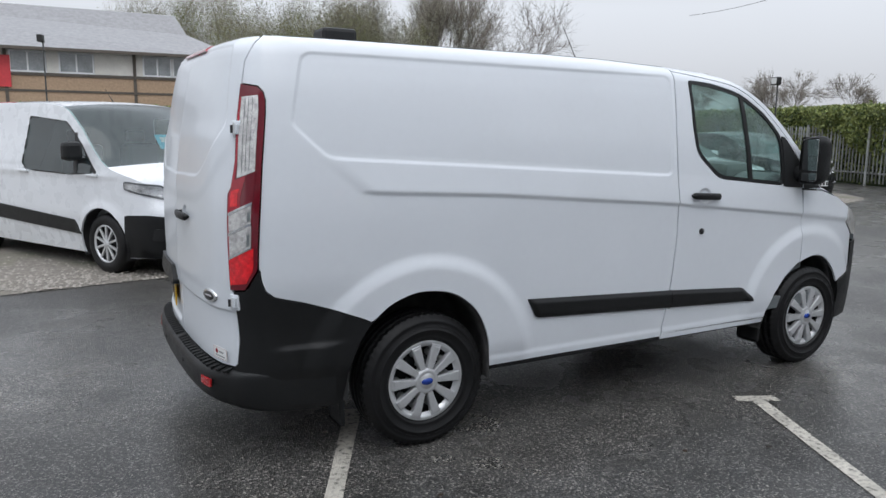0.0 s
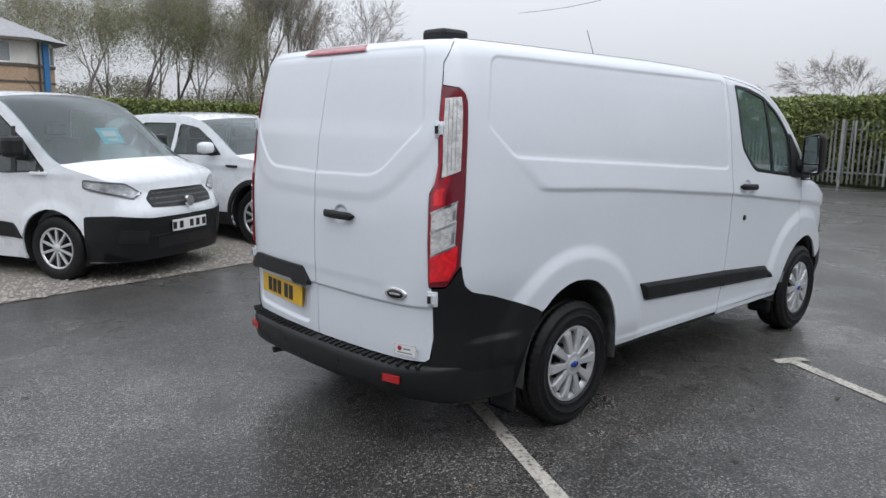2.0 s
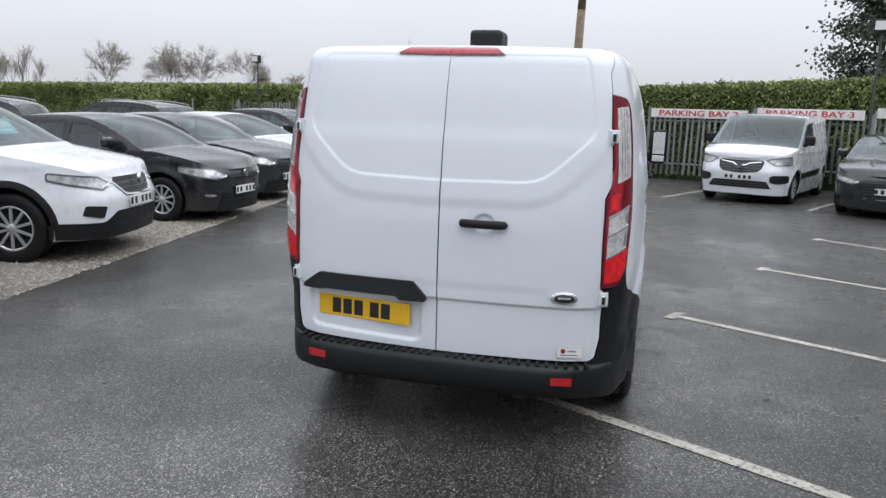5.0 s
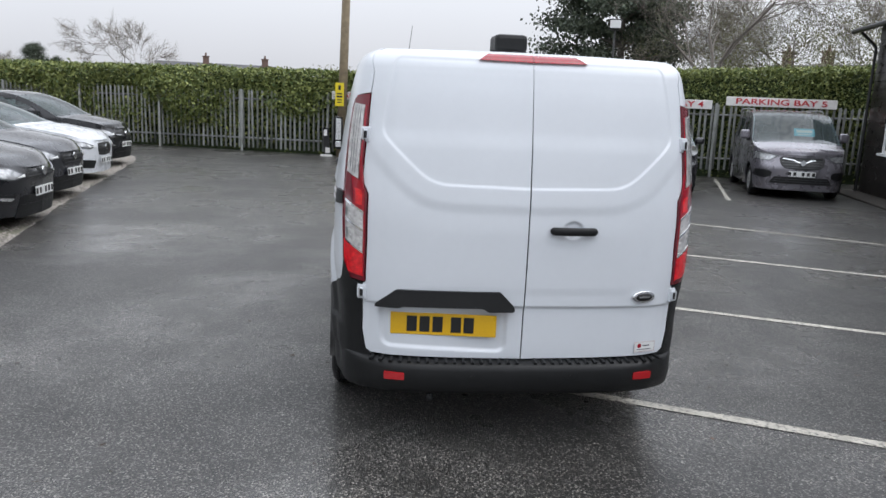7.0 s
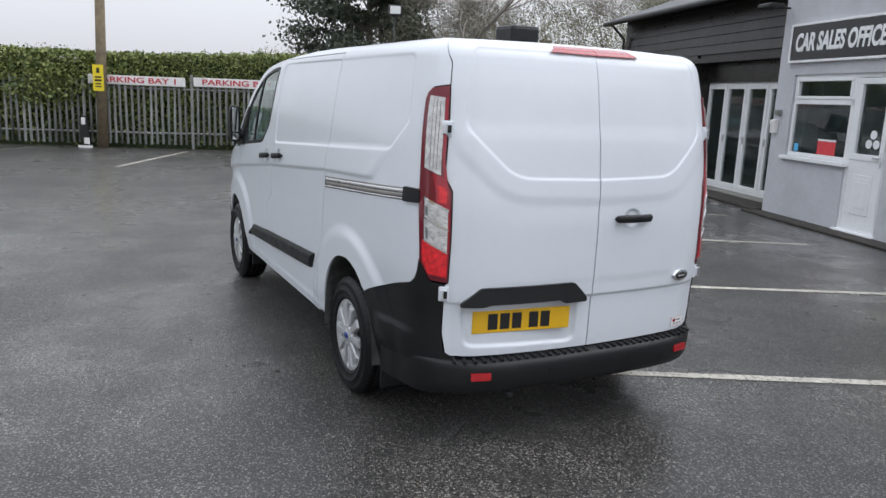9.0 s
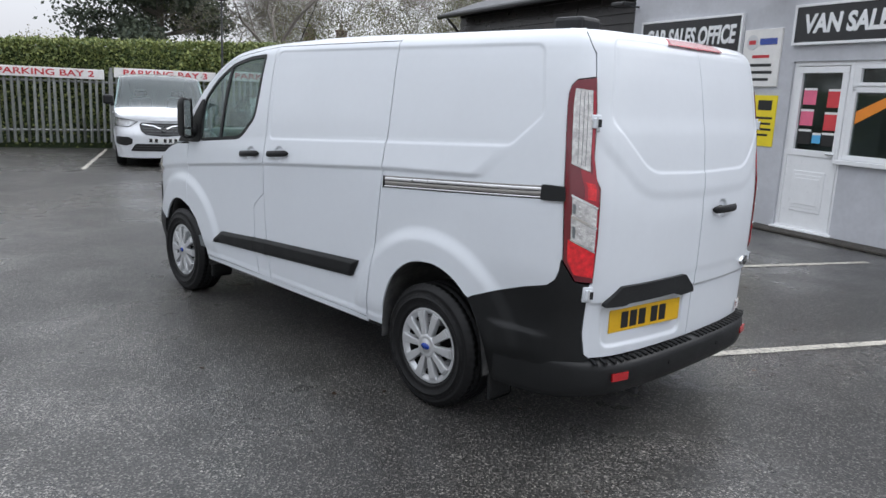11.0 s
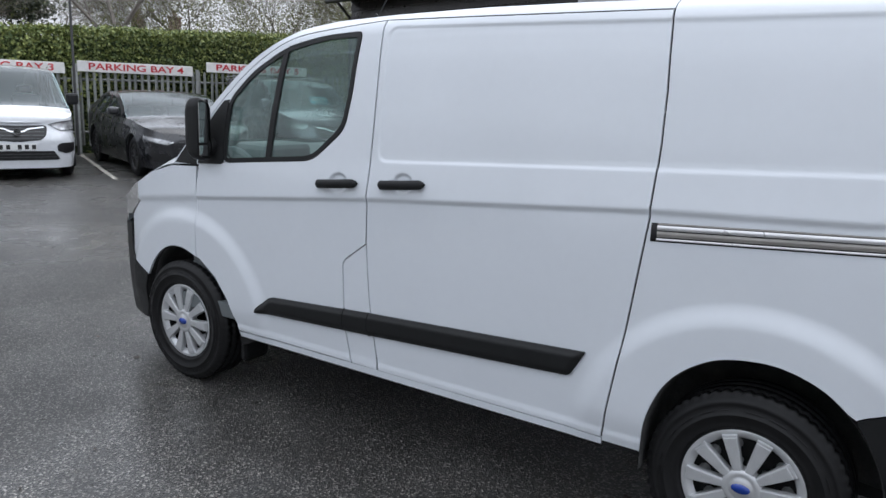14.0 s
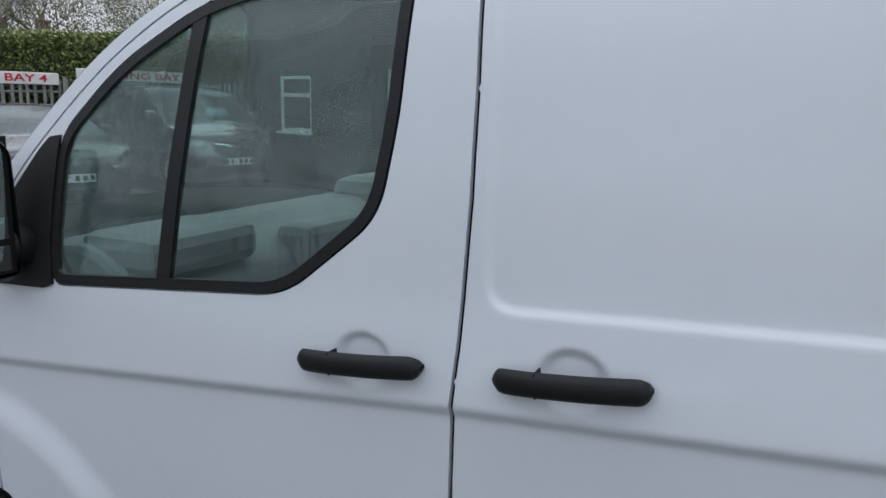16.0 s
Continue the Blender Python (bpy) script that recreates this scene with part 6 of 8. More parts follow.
def black_barn():
    """The black weatherboarded building beyond the office: lapped boards, folding doors, a small window, roof and gutter."""
    b = thing("weatherboarded_building", LOT, "black weatherboarded building with white folding glass doors", "building")
    v0, u0, u1 = -7.0, 7.03, 14.75
    doors = (7.30, 10.86, 0.0, 2.60)
    glazed = (7.90, 10.84, 0.05, 2.22)
    deep = 0.30
    win = (12.68, 13.72, 1.0, 2.10)
    z = 0.0
    while z < 3.75:
        z1 = z + 0.185
        spans = [(u0, u1)]
        for h in (doors, win):
            if z1 > h[2] + 0.02 and z < h[3]:
                spans = [q for a, c in spans for q in ((a, min(c, h[0])), (max(a, h[1]), c)) if q[1] - q[0] > 0.05]
        for a, c in spans:
            bm = bmesh.new()
            x0, x1 = a, c
            pts = [(v0 - 0.02, z), (v0 + 0.036, z), (v0 + 0.008, z1 + 0.015), (v0 - 0.02, z1 + 0.015)]
            for x in (x0, x1):
                for y, q in pts:
                    bm.verts.new((x, y, q))
            bm.verts.ensure_lookup_table()
            vs = bm.verts
            for i in range(4):
                bm.faces.new((vs[i], vs[(i + 1) % 4], vs[4 + (i + 1) % 4], vs[4 + i]))
            bm.faces.new(vs[:4])
            bm.faces.new(vs[4:8])
            part("board", bm, CLAD, b)
        z = z1
    for a in ((u0, 0, doors[0], 3.75), (doors[1], 0, win[0], 3.75), (win[1], 0, u1, 3.75), (win[0], 0, win[1], win[2]), (win[0], win[3], win[1], 3.75), (doors[0], doors[3], doors[1], 3.75)):
        part("inner_wall", boxed(a[0], v0 - 0.25, a[1], a[2], v0 - 0.03, a[3]), CLAD, b)
    # the doors stand back in a black porch
    part("porch_cheek", boxed(doors[1], v0 - deep - 0.12, 0, doors[1] + 0.06, v0 - 0.25, doors[3]), CLAD, b)
    part("porch_cheek", boxed(doors[0] - 0.06, v0 - deep - 0.12, 0, doors[0], v0 - 0.25, doors[3]), CLAD, b)
    part("porch_head", boxed(doors[0], v0 - deep - 0.12, glazed[3], doors[1], v0 - deep + 0.03, doors[3] + 0.1), CLAD, b)
    part("porch_post", boxed(doors[0], v0 - deep - 0.12, 0, glazed[0], v0 - deep + 0.03, glazed[3]), CLAD, b)
    part("door_step", boxed(doors[0], v0 - deep - 0.12, 0.0, doors[1], v0 + 0.03, 0.05, 0.01), STEP, b)
    part("end_wall", boxed(u1 - 0.2, v0 - 9, 0, u1, v0 - 0.25, 3.75), CLAD, b)
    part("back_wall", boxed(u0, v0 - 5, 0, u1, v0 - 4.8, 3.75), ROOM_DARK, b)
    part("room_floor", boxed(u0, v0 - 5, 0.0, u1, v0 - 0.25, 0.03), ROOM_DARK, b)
    part("corner_post", boxed(7.04, v0 + 0.02, 0, 7.20, v0 + 0.075, 3.7, 0.006), CLAD, b)
    part("jamb_board", boxed(doors[1], v0 + 0.02, 0, doors[1] + 0.12, v0 + 0.055, doors[3] + 0.1, 0.006), CLAD, b)
    part("head_board", boxed(doors[0] - 0.1, v0 + 0.02, doors[3], doors[1], v0 + 0.055, doors[3] + 0.1, 0.006), CLAD, b)
    # folding doors
    n = 4
    wd = (glazed[1] - glazed[0]) / n
    vd = v0 - deep - 0.05
    upvc_frame(b, glazed[0], glazed[1], glazed[2], glazed[3], vd - 0.01, 0.06, "door_frame")
    for i in range(n):
        a = glazed[0] + wd * i
        leaf = thing("folding_door", Matrix.Identity(4), "", "")
        leaf.parent = b
        tagged(leaf, "white framed folding glass door leaf")
        upvc_frame(leaf, a + 0.01, a + wd - 0.01, 0.11, 2.17, vd, 0.085, "leaf_frame")
        pane(leaf, a + 0.09, a + wd - 0.09, 0.19, 2.09, vd)
        part("leaf_handle", boxed(a + wd - 0.07, vd + 0.035, 1.02, a + wd - 0.045, vd + 0.065, 1.16, 0.005), SILVER, leaf)
    wdw = thing("window", Matrix.Identity(4), "", "")
    wdw.parent = b
    upvc_frame(wdw, win[0], win[1], win[2], win[3], v0 - 0.03, 0.06)
    part("transom", boxed(win[0] + 0.06, v0 - 0.065, 1.68, win[1] - 0.06, v0 + 0.005, 1.76, 0.006), UPVC, wdw)
    pane(wdw, win[0] + 0.05, win[1] - 0.05, win[2] + 0.05, 1.69, v0 - 0.03)
    pane(wdw, win[0] + 0.05, win[1] - 0.05, 1.75, win[3] - 0.05, v0 - 0.03)
    part("window_sill", boxed(win[0] - 0.05, v0 - 0.02, win[2] - 0.06, win[1] + 0.05, v0 + 0.09, win[2], 0.006), UPVC, wdw)
    bm = bmesh.new()
    pts = [(v0 + 0.45, 3.72), (v0 + 0.45, 3.80), (v0 - 4.5, 5.6), (v0 - 4.5, 5.5)]
    for x in (u0 - 0.1, u1 + 0.35):
        for y, z in pts:
            bm.verts.new((x, y, z))
    bm.verts.ensure_lookup_table()
    for i in range(4):
        bm.faces.new((bm.verts[i], bm.verts[(i + 1) % 4], bm.verts[4 + (i + 1) % 4], bm.verts[4 + i]))
    bm.faces.new(bm.verts[:4])
    bm.faces.new(bm.verts[4:8])
    part("roof", bm, ROOFING, b)
    bm = bmesh.new()
    tube(bm, (u0, v0 + 0.50, 3.72), (u1 + 0.35, v0 + 0.50, 3.72), 0.06, seg=10)
    part("gutter", bm, INK, b)
    bm = bmesh.new()
    tube(bm, (u1 - 0.1, v0 + 0.5, 3.7), (u1 - 0.1, v0 + 0.12, 3.35), 0.035, seg=8)
    tube(bm, (u1 - 0.1, v0 + 0.12, 3.35), (u1 - 0.1, v0 + 0.12, 0.0), 0.035, seg=8)
    part("downpipe", bm, INK, b)
    return b


black_barn()


# ---- parked cars and vans ----
def car_paint(name, color, metal=0.0):
    return mat(name, color, 0.28, metal=metal, vary=0.03, scale=3, coat=0.9)


CAR_WHITE = car_paint("car_white", (0.68, 0.70, 0.73))
CAR_BLACK = car_paint("car_black", (0.007, 0.0075, 0.010))
CAR_DARK = car_paint("car_dark_grey", (0.018, 0.019, 0.024), 0.2)
CAR_GREY = car_paint("car_grey", (0.21, 0.20, 0.225), 0.5)
CAR_RED = car_paint("car_red", (0.36, 0.02, 0.02))
CAR_BLUE = car_paint("car_blue", (0.02, 0.10, 0.50))
CARD_BLUE = mat("blue_price_card", (0.12, 0.55, 0.72), 0.5, vary=0.06)
LAMP_SILVER = mat("headlamp_reflector", (0.46, 0.47, 0.48), 0.16, metal=0.6, vary=0.55, scale=16, bump=0.5, bump_scale=60, coat=1.0)
GRILLE_BAR = mat("grille_bar", (0.075, 0.078, 0.08), 0.3, metal=0.4, vary=0.1)
LAMP_GLASS = mat("headlamp_glass", (0.07, 0.073, 0.078), 0.08, vary=0.35, scale=25, coat=1.0)
WHEEL_COLOUR = mat("alloy_wheel", (0.52, 0.525, 0.53), 0.35, metal=0.6, vary=0.1)
WHEEL_DARK = mat("dark_alloy_wheel", (0.05, 0.05, 0.052), 0.35, metal=0.5, vary=0.1)
GRILLE = mat("black_grille", (0.010, 0.010, 0.011), 0.4, vary=0.2, bump=0.4, bump_scale=120)


def road_wheel(parent, x, y, r, sg, colour, spokes=10):
    """A wheel with tyre, rim and separate spokes, its face turned outwards."""
    w = thing("wheel", pose(x, sg * y, r, 0, 0, 0 if sg > 0 else 180), "", "")
    w.parent = parent
    k = r / 0.335
    prof = [(0.205 * k, 0.07), (0.22 * k, 0.088), (0.26 * k, 0.094), (0.30 * k, 0.090), (0.325 * k, 0.075), (r, 0.055), (r, -0.08), (0.30 * k, -0.10), (0.2 * k, -0.09)]
    mesh_object("tyre", *lathe(prof, 40), RUBBER, w)
    mesh_object("rim", *lathe([(0.0, 0.010), (0.15 * k, 0.015), (0.195 * k, 0.03), (0.20 * k, 0.078), (0.212 * k, 0.082), (0.214 * k, 0.07)], 40), DARK, w)
    mesh_object("rim_edge", *lathe([(0.192 * k, 0.070), (0.200 * k, 0.083), (0.212 * k, 0.085), (0.214 * k, 0.078)], 40), colour, w)
    bm = bmesh.new()
    for i in range(spokes):
        box(bm, -0.013 * k * 10 / spokes, 0.055, 0.03 * k, 0.013 * k * 10 / spokes, 0.078, 0.198 * k, 0.004, m=Matrix.Rotation(2 * math.pi * i / spokes, 4, "Y"))
    part("spoke", bm, colour, w)
    mesh_object("hub_cap", *lathe([(0.0, 0.086), (0.035 * k, 0.084), (0.05 * k, 0.07)], 24), colour, w)
    return w


def car(name, m, label, category, paint, L, W, H, top, belt, windows, axles, r, clear=0.22, trim=0.0, grille=(), lower=(), lamp=(), roof_in=0.16, wheels=None, spokes=10,
        plate_z=0.5, card=None, split=None, moulding=None, fogs=(), rails=False, chrome=(), group="parked cars", plate=PLATE, screen=(1, 2), rear_glass=None, wheel_y=None):
    """A car. Origin on the ground under the front plate, x ahead. top: the outline (x, z) from nose to tail along the body's edge; screen: which stretch of it is the
    windscreen; windows: side panes (x, z); axles: front and rear x; grille, lower, lamp, fogs, chrome: outlines on the nose (y, z)."""
    c = thing(name, m, label, category, group)
    hw = W / 2
    plan = np.array(spline([(0.0, 0.0), (-0.03, 0.45 * hw), (-0.11, 0.72 * hw), (-0.26, 0.88 * hw), (-0.52, 0.965 * hw), (-0.95, 0.995 * hw), (-L * 0.4, hw), (-L * 0.62, hw), (-L + 0.75, 0.985 * hw),
                            (-L + 0.32, 0.93 * hw), (-L + 0.12, 0.78 * hw), (-L + 0.03, 0.5 * hw), (-L, 0.0)], 10))
    arc = np.r_[0, np.cumsum(np.hypot(*np.diff(plan, axis=0).T))]
    tan = np.gradient(plan, arc, axis=0)
    tan /= np.hypot(tan[:, 0], tan[:, 1])[:, None]
    sx = lambda x: float(np.interp(-x, -plan[:, 0], arc))  # noqa: E731
    sy = lambda y: float(np.interp(abs(y), plan[:60, 1], arc[:60]))  # noqa: E731
    zb = [0.0, clear, 0.42, 0.62, belt, (belt + H) / 2, H - 0.05, H + 0.05]
    db = [0.10, 0.045, 0.012, 0.0, 0.02, 0.02 + roof_in * 0.48, roof_in * 0.95, roof_in * 1.25]
    arch = []
    for ax in axles:
        a = [(sx(ax + (r + 0.065) * math.cos(t)), r + (r + 0.065) * math.sin(t)) for t in np.linspace(-0.35, math.pi + 0.35, 18)]
        arch.append([(q, max(z, clear - 0.02)) for q, z in a])

    def surf_of(sg):
        def surf(s, z, off=0.0):
            s, z = np.asarray(s, float), np.asarray(z, float)
            cx, cy = np.interp(s, arc, plan[:, 0]), np.interp(s, arc, plan[:, 1])
            tx, ty = np.interp(s, arc, tan[:, 0]), np.interp(s, arc, tan[:, 1])
            nl = np.hypot(tx, ty)
            nx, ny = ty / nl * -1, tx / nl
            nx, ny = -nx, -ny
            o = off - np.interp(z, zb, db) - 0.10 * smooth01((z - 0.62) / 0.3) * smooth01((cx + 0.35) / 0.3)
            for ax in axles:
                q = np.hypot(cx - ax, z - r)
                o = o + 0.014 * smooth01((r + 0.16 - q) / 0.09)
            o = o + 0.010 * smooth01(1 - np.abs(z - belt + 0.10) / 0.06) * smooth01((-0.4 - cx) / 0.4)
            return np.stack([cx + nx * o, sg * (cy + ny * o), z + 0 * s], -1)

        return surf

    prof = spline(top, 5)
    px, pz = np.array([-p[0] for p in prof]), np.array([p[1] for p in prof])
    ztop = lambda x: float(np.interp(-x, px, pz))  # noqa: E731
    upper = [(sx(x), z) for x, z in prof]
    for sg in (1, -1):
        surf, fl = surf_of(sg), sg < 0

        def put(nm, poly, material, parent=c, holes=(), off=0.0, h=0.035, depth=0.02, gap=0.0, lab=""):
            return mesh_object(nm, *skin(poly, surf, h, holes, gap, off, depth, fl), material, parent, label=lab)

        outline = [(0.0, clear)] + [(0.0, top[0][1])] + upper[1:] + [(arc[-1], top[-1][1]), (arc[-1], clear)]
        for a in arch[::-1]:
            outline += a[::-1]
        holes = [[(sx(x), z) for x, z in rounded(w, 0.04, 3)] for w in windows]
        put("body", outline, paint, holes=holes, h=0.03)
        for hole in holes:
            g = put("side_window", hole, SIDE_GLASS, off=-0.006, h=0.06, depth=0.0)
            g.visible_shadow = False
            put("window_seal", hole, INK, holes=[shrink(hole, 0.014)], off=0.003, h=0.03, depth=0.006)
        if trim:
            low = [(sx(-0.55), clear)] + [(q, z) for q, z in [(sx(-0.55), trim)]] + [(sx(-L + 0.5), trim), (sx(-L + 0.5), clear)]
            for a in arch[::-1]:
                low += a[::-1]
            low = [(q, min(z, trim)) for q, z in low]
            put("lower_trim", low, BLACK, off=0.008)
            for ax in axles:
                ts = np.linspace(0.0, math.pi, 20)
                ring = [(sx(ax + (r + 0.125) * math.cos(t)), r + (r + 0.125) * math.sin(t)) for t in ts] + [(sx(ax + (r + 0.058) * math.cos(t)), r + (r + 0.058) * math.sin(t)) for t in ts[::-1]]
                put("arch_trim", ring, BLACK, off=0.010, h=0.025)
        for nm, polys, material, off in (("grille", grille, GRILLE, 0.006), ("lower_bumper", lower, BLACK, 0.008), ("headlamp", lamp, LAMP_GLASS, 0.010), ("fog_lamp", fogs, GRILLE, 0.012), ("chrome_strip", chrome, CHROME, 0.014)):
            for poly in polys:
                way = lambda y: sy(y) if y < 0.93 * hw else sx(-0.26 - (y - 0.88 * hw) * 2.6)  # noqa: E731
                put(nm, [(way(y), z if nm != "lower_bumper" or z > clear + 0.07 else clear - 0.012) for y, z in rounded(poly, 0.02, 3)], material, off=off, h=0.018, depth=0.015)
                ys, zs = [p[0] for p in poly], [p[1] for p in poly]
                if nm == "headlamp":
                    ring = [(way(y), z) for y, z in rounded(poly, 0.02, 3)]
                    put("reflector", shrink(ring, 0.018), LAMP_SILVER, off=off + 0.003, h=0.016, depth=0.004)
                    low = min(p[1] for p in ring)
                    put("daytime_lamp", [(q, z) for q, z in shrink(ring, 0.028) if z < low + 0.085] or shrink(ring, 0.03), PLATE, off=off + 0.0045, h=0.016, depth=0.003)
                elif nm in ("grille", "lower_bumper") and min(ys) == 0.0 and max(zs) - min(zs) > 0.09:
                    edge_pts = dense(poly, 0.01, True)
                    rows_n = max(2, int((max(zs) - min(zs)) / 0.045)) if nm == "grille" else 2
                    for k in range(1, rows_n):
                        z = min(zs) + (max(zs) - min(zs)) * k / rows_n
                        far = max([p[0] for p in edge_pts if abs(p[1] - z) < 0.012] or [0.1]) - 0.04
                        if nm == "lower_bumper":
                            far = min(far, 0.5)
                        put("grille_bar", [(0.0, z - 0.007), (sy(far), z - 0.007), (sy(far), z + 0.007), (0.0, z + 0.007)], GRILLE_BAR if nm == "grille" else GRILLE, off=off + 0.006, h=0.02, depth=0.008)
        if moulding:
            put("side_moulding", [(sx(x), z) for x, z in rounded(moulding, 0.02, 3)], BLACK, off=0.015, h=0.03)
        if H > 1.7:
            w0 = windows[0]
            put("quarter_pillar", [(sx(x), z) for x, z in ((w0[0][0] - 0.42, w0[0][1] - 0.02), (w0[0][0] - 0.36, w0[0][1] - 0.02), (w0[0][0] - 0.40, w0[0][1] + 0.42), (w0[0][0] - 0.45, w0[0][1] + 0.42))], INK, off=0.002, h=0.03, depth=0.006)
        for gx in split or ():
            put("door_gap", [(sx(gx) - 0.004, 0.35), (sx(gx) - 0.004, belt), (sx(gx) + 0.004, belt), (sx(gx) + 0.004, 0.35)], DARK, off=0.0015, h=0.02, depth=0.0)
            q = surf([sx(gx + 0.14)], [belt - 0.10], 0.0)[0]
            part("door_handle", boxed(q[0] - 0.10, q[1] - 0.02, q[2] - 0.016, q[0] + 0.10, q[1] + 0.02, q[2] + 0.016, 0.010), BLACK if trim else paint, c)
        for ax in axles:
            road_wheel(c, ax, wheel_y or hw - 0.125, r, sg, wheels or WHEEL_COLOUR, spokes)
            a = [(ax + (r + 0.07) * math.cos(t), r + (r + 0.07) * math.sin(t)) for t in np.linspace(-0.4, math.pi + 0.4, 16)]
            rows = [[(x, sg * y, max(z, clear - 0.05)) for x, z in a] for y in (hw - 0.03, hw - 0.2, hw - 0.42)] + [[(ax, sg * (hw - 0.43), r)] * 16]
            mesh_object("arch_liner", *sheet(rows), DARK, c)
        mx = top[screen[0]][0] - 0.42
        q = surf([sx(mx)], [belt + 0.05], 0.0)[0]
        mir = thing("door_mirror", pose(q[0], q[1] + sg * 0.02, q[2]), "", "")
        mir.parent = c
        part("mirror_shell", boxed(-0.07, min(0.0, sg * 0.20), 0.0, 0.06, max(0.0, sg * 0.20), 0.145 if H < 1.7 else 0.20, 0.045), BLACK if H > 1.7 and paint is CAR_WHITE else paint, mir)
        part("mirror_foot", boxed(-0.03, min(-sg * 0.05, sg * 0.06), -0.03, 0.03, max(-sg * 0.05, sg * 0.06), 0.03, 0.01), BLACK, mir)
        part("mirror_pane", boxed(-0.075, min(sg * 0.03, sg * 0.18), 0.02, -0.071, max(sg * 0.03, sg * 0.18), 0.12), MIRROR, mir)

    def spans(i0, i1, nm, material, bx0, bx1, bz0, bz1):
        pts = prof[i0 * 5 : i1 * 5 + 1]
        rows = []
        for j, (x, z) in enumerate(pts):
            t = j / max(1, len(pts) - 1)
            e = surf_of(1)([sx(x)], [z], 0.0)[0]
            bx, bz = bx0 + (bx1 - bx0) * t, bz0 + (bz1 - bz0) * t
            rows.append([(e[0] + bx * (1 - q * q), e[1] * q, e[2] + bz * (1 - abs(q) ** 2.4)) for q in np.linspace(-1, 1, 17)])
        v, f = sheet(rows)
        return mesh_object(nm, v, [q[::-1] for q in f], material, c)

    n, a, b = len(top) - 1, screen[0], screen[1]
    spans(0, a, "bonnet", paint, 0.07, 0.30, 0.006, 0.05)
    w = spans(a, b, "windscreen", CAR_GLASS, 0.30, 0.14, 0.05, 0.045)
    w.visible_shadow = False
    rg = rear_glass or (n - 1, n)
    spans(b, rg[0], "roof", paint, 0.14, -0.08, 0.045, 0.04)
    if rear_glass:
        spans(rg[0], rg[1], "rear_window", CAR_GLASS, -0.08, -0.10, 0.04, 0.03)
        spans(rg[1], n, "tailgate", paint, -0.10, -0.05, 0.03, 0.0)
    else:
        spans(rg[0], n, "tailgate", paint, -0.08, -0.03, 0.04, 0.0)
    # inside and below
    part("floor_pan", boxed(-L + 0.35, -hw + 0.28, clear - 0.04, -0.30, hw - 0.28, 0.45, 0.03), DARK, c)
    part("dashboard", boxed(top[a][0] - 0.55, -hw + 0.14, 0.5, top[a][0] - 0.05, hw - 0.14, belt - 0.06, 0.06), DASH, c)
    for y in (-0.38, 0.38):
        part("seat", boxed(top[a][0] - 1.35, y - 0.23, 0.45, top[a][0] - 1.15, y + 0.23, belt + 0.20, 0.06), CLOTH, c)
        part("headrest", boxed(top[a][0] - 1.38, y - 0.13, belt + 0.22, top[a][0] - 1.28, y + 0.13, belt + 0.36, 0.04), CLOTH, c)
    bm = bmesh.new()
    for i in range(5):
        y = -0.27 + 0.1 * i + (0.06 if i > 1 else 0)
        part("plate_bar", boxed(0.020, y + 0.03 - 0.028, plate_z - 0.036, 0.0222, y + 0.03 + 0.028, plate_z + 0.036), INK, c)
    bm.free()
    part("number_plate", boxed(0.005, -0.26, plate_z - 0.056, 0.020, 0.26, plate_z + 0.056, 0.002), plate, c)
    if card:
        y, wd, hh = card
        q = thing("price_card", pose(top[a][0] - 0.24, y, belt + 0.16, 0, -38, 0), "", "")
        q.parent = c
        tagged(q, "blue price card behind the windscreen")
        part("card", boxed(0.0, -wd / 2, 0.0, 0.006, wd / 2, hh, 0.0), CARD_BLUE, q)
        part("card_bar", boxed(0.006, -wd / 2 + 0.05, hh * 0.45, 0.010, wd / 2 - 0.05, hh * 0.8), PLATE, q)
        part("card_bar", boxed(0.006, -wd / 2 + 0.08, hh * 0.16, 0.010, wd / 2 - 0.08, hh * 0.28), PLATE, q)
    if rails:
        for sg in (1, -1):
            bm = bmesh.new()
            y = sg * (hw - roof_in - 0.06)
            xs = np.linspace(top[b][0] - 0.25, top[rg[0]][0] + 0.15, 9)
            for x, x2 in zip(xs, xs[1:]):
                tube(bm, (x, y, ztop(x) + 0.055), (x2, y, ztop(x2) + 0.055), 0.016, seg=6)
            for x in (xs[0], xs[-1]):
                tube(bm, (x, y, ztop(x) - 0.02), (x, y, ztop(x) + 0.06), 0.018, seg=6)
            part("roof_rail", bm, GALV, c)
    bm = bmesh.new()
    tube(bm, (top[b][0] - 0.25, 0, ztop(top[b][0] - 0.25) + 0.03), (top[b][0] - 0.42, 0, ztop(top[b][0] - 0.3) + 0.20), 0.006, 0.003, 6)
    part("aerial", bm, INK, c)
    # a plain round mark on the nose
    bm = bmesh.new()
    tube(bm, (0.0, 0, plate_z + 0.23), (0.032, 0, plate_z + 0.23), 0.055, seg=20)
    part("nose_badge", bm, CHROME, c)
    return c


def heading(x, y, deg):
    return pose(x, y, 0, 0, 0, deg)


VAN_TOP = [(-0.05, 0.88), (-0.36, 1.02), (-0.74, 1.13), (-0.98, 1.29), (-1.33, 1.59), (-1.64, 1.755), (-2.3, 1.80), (-3.6, 1.80), (-4.22, 1.77), (-4.34, 1.55), (-4.40, 0.9)]
VAN_WIN = [[(-0.90, 1.06), (-1.20, 1.36), (-1.52, 1.60), (-2.26, 1.66), (-2.36, 1.12), (-2.26, 1.05), (-1.4, 1.03)]]
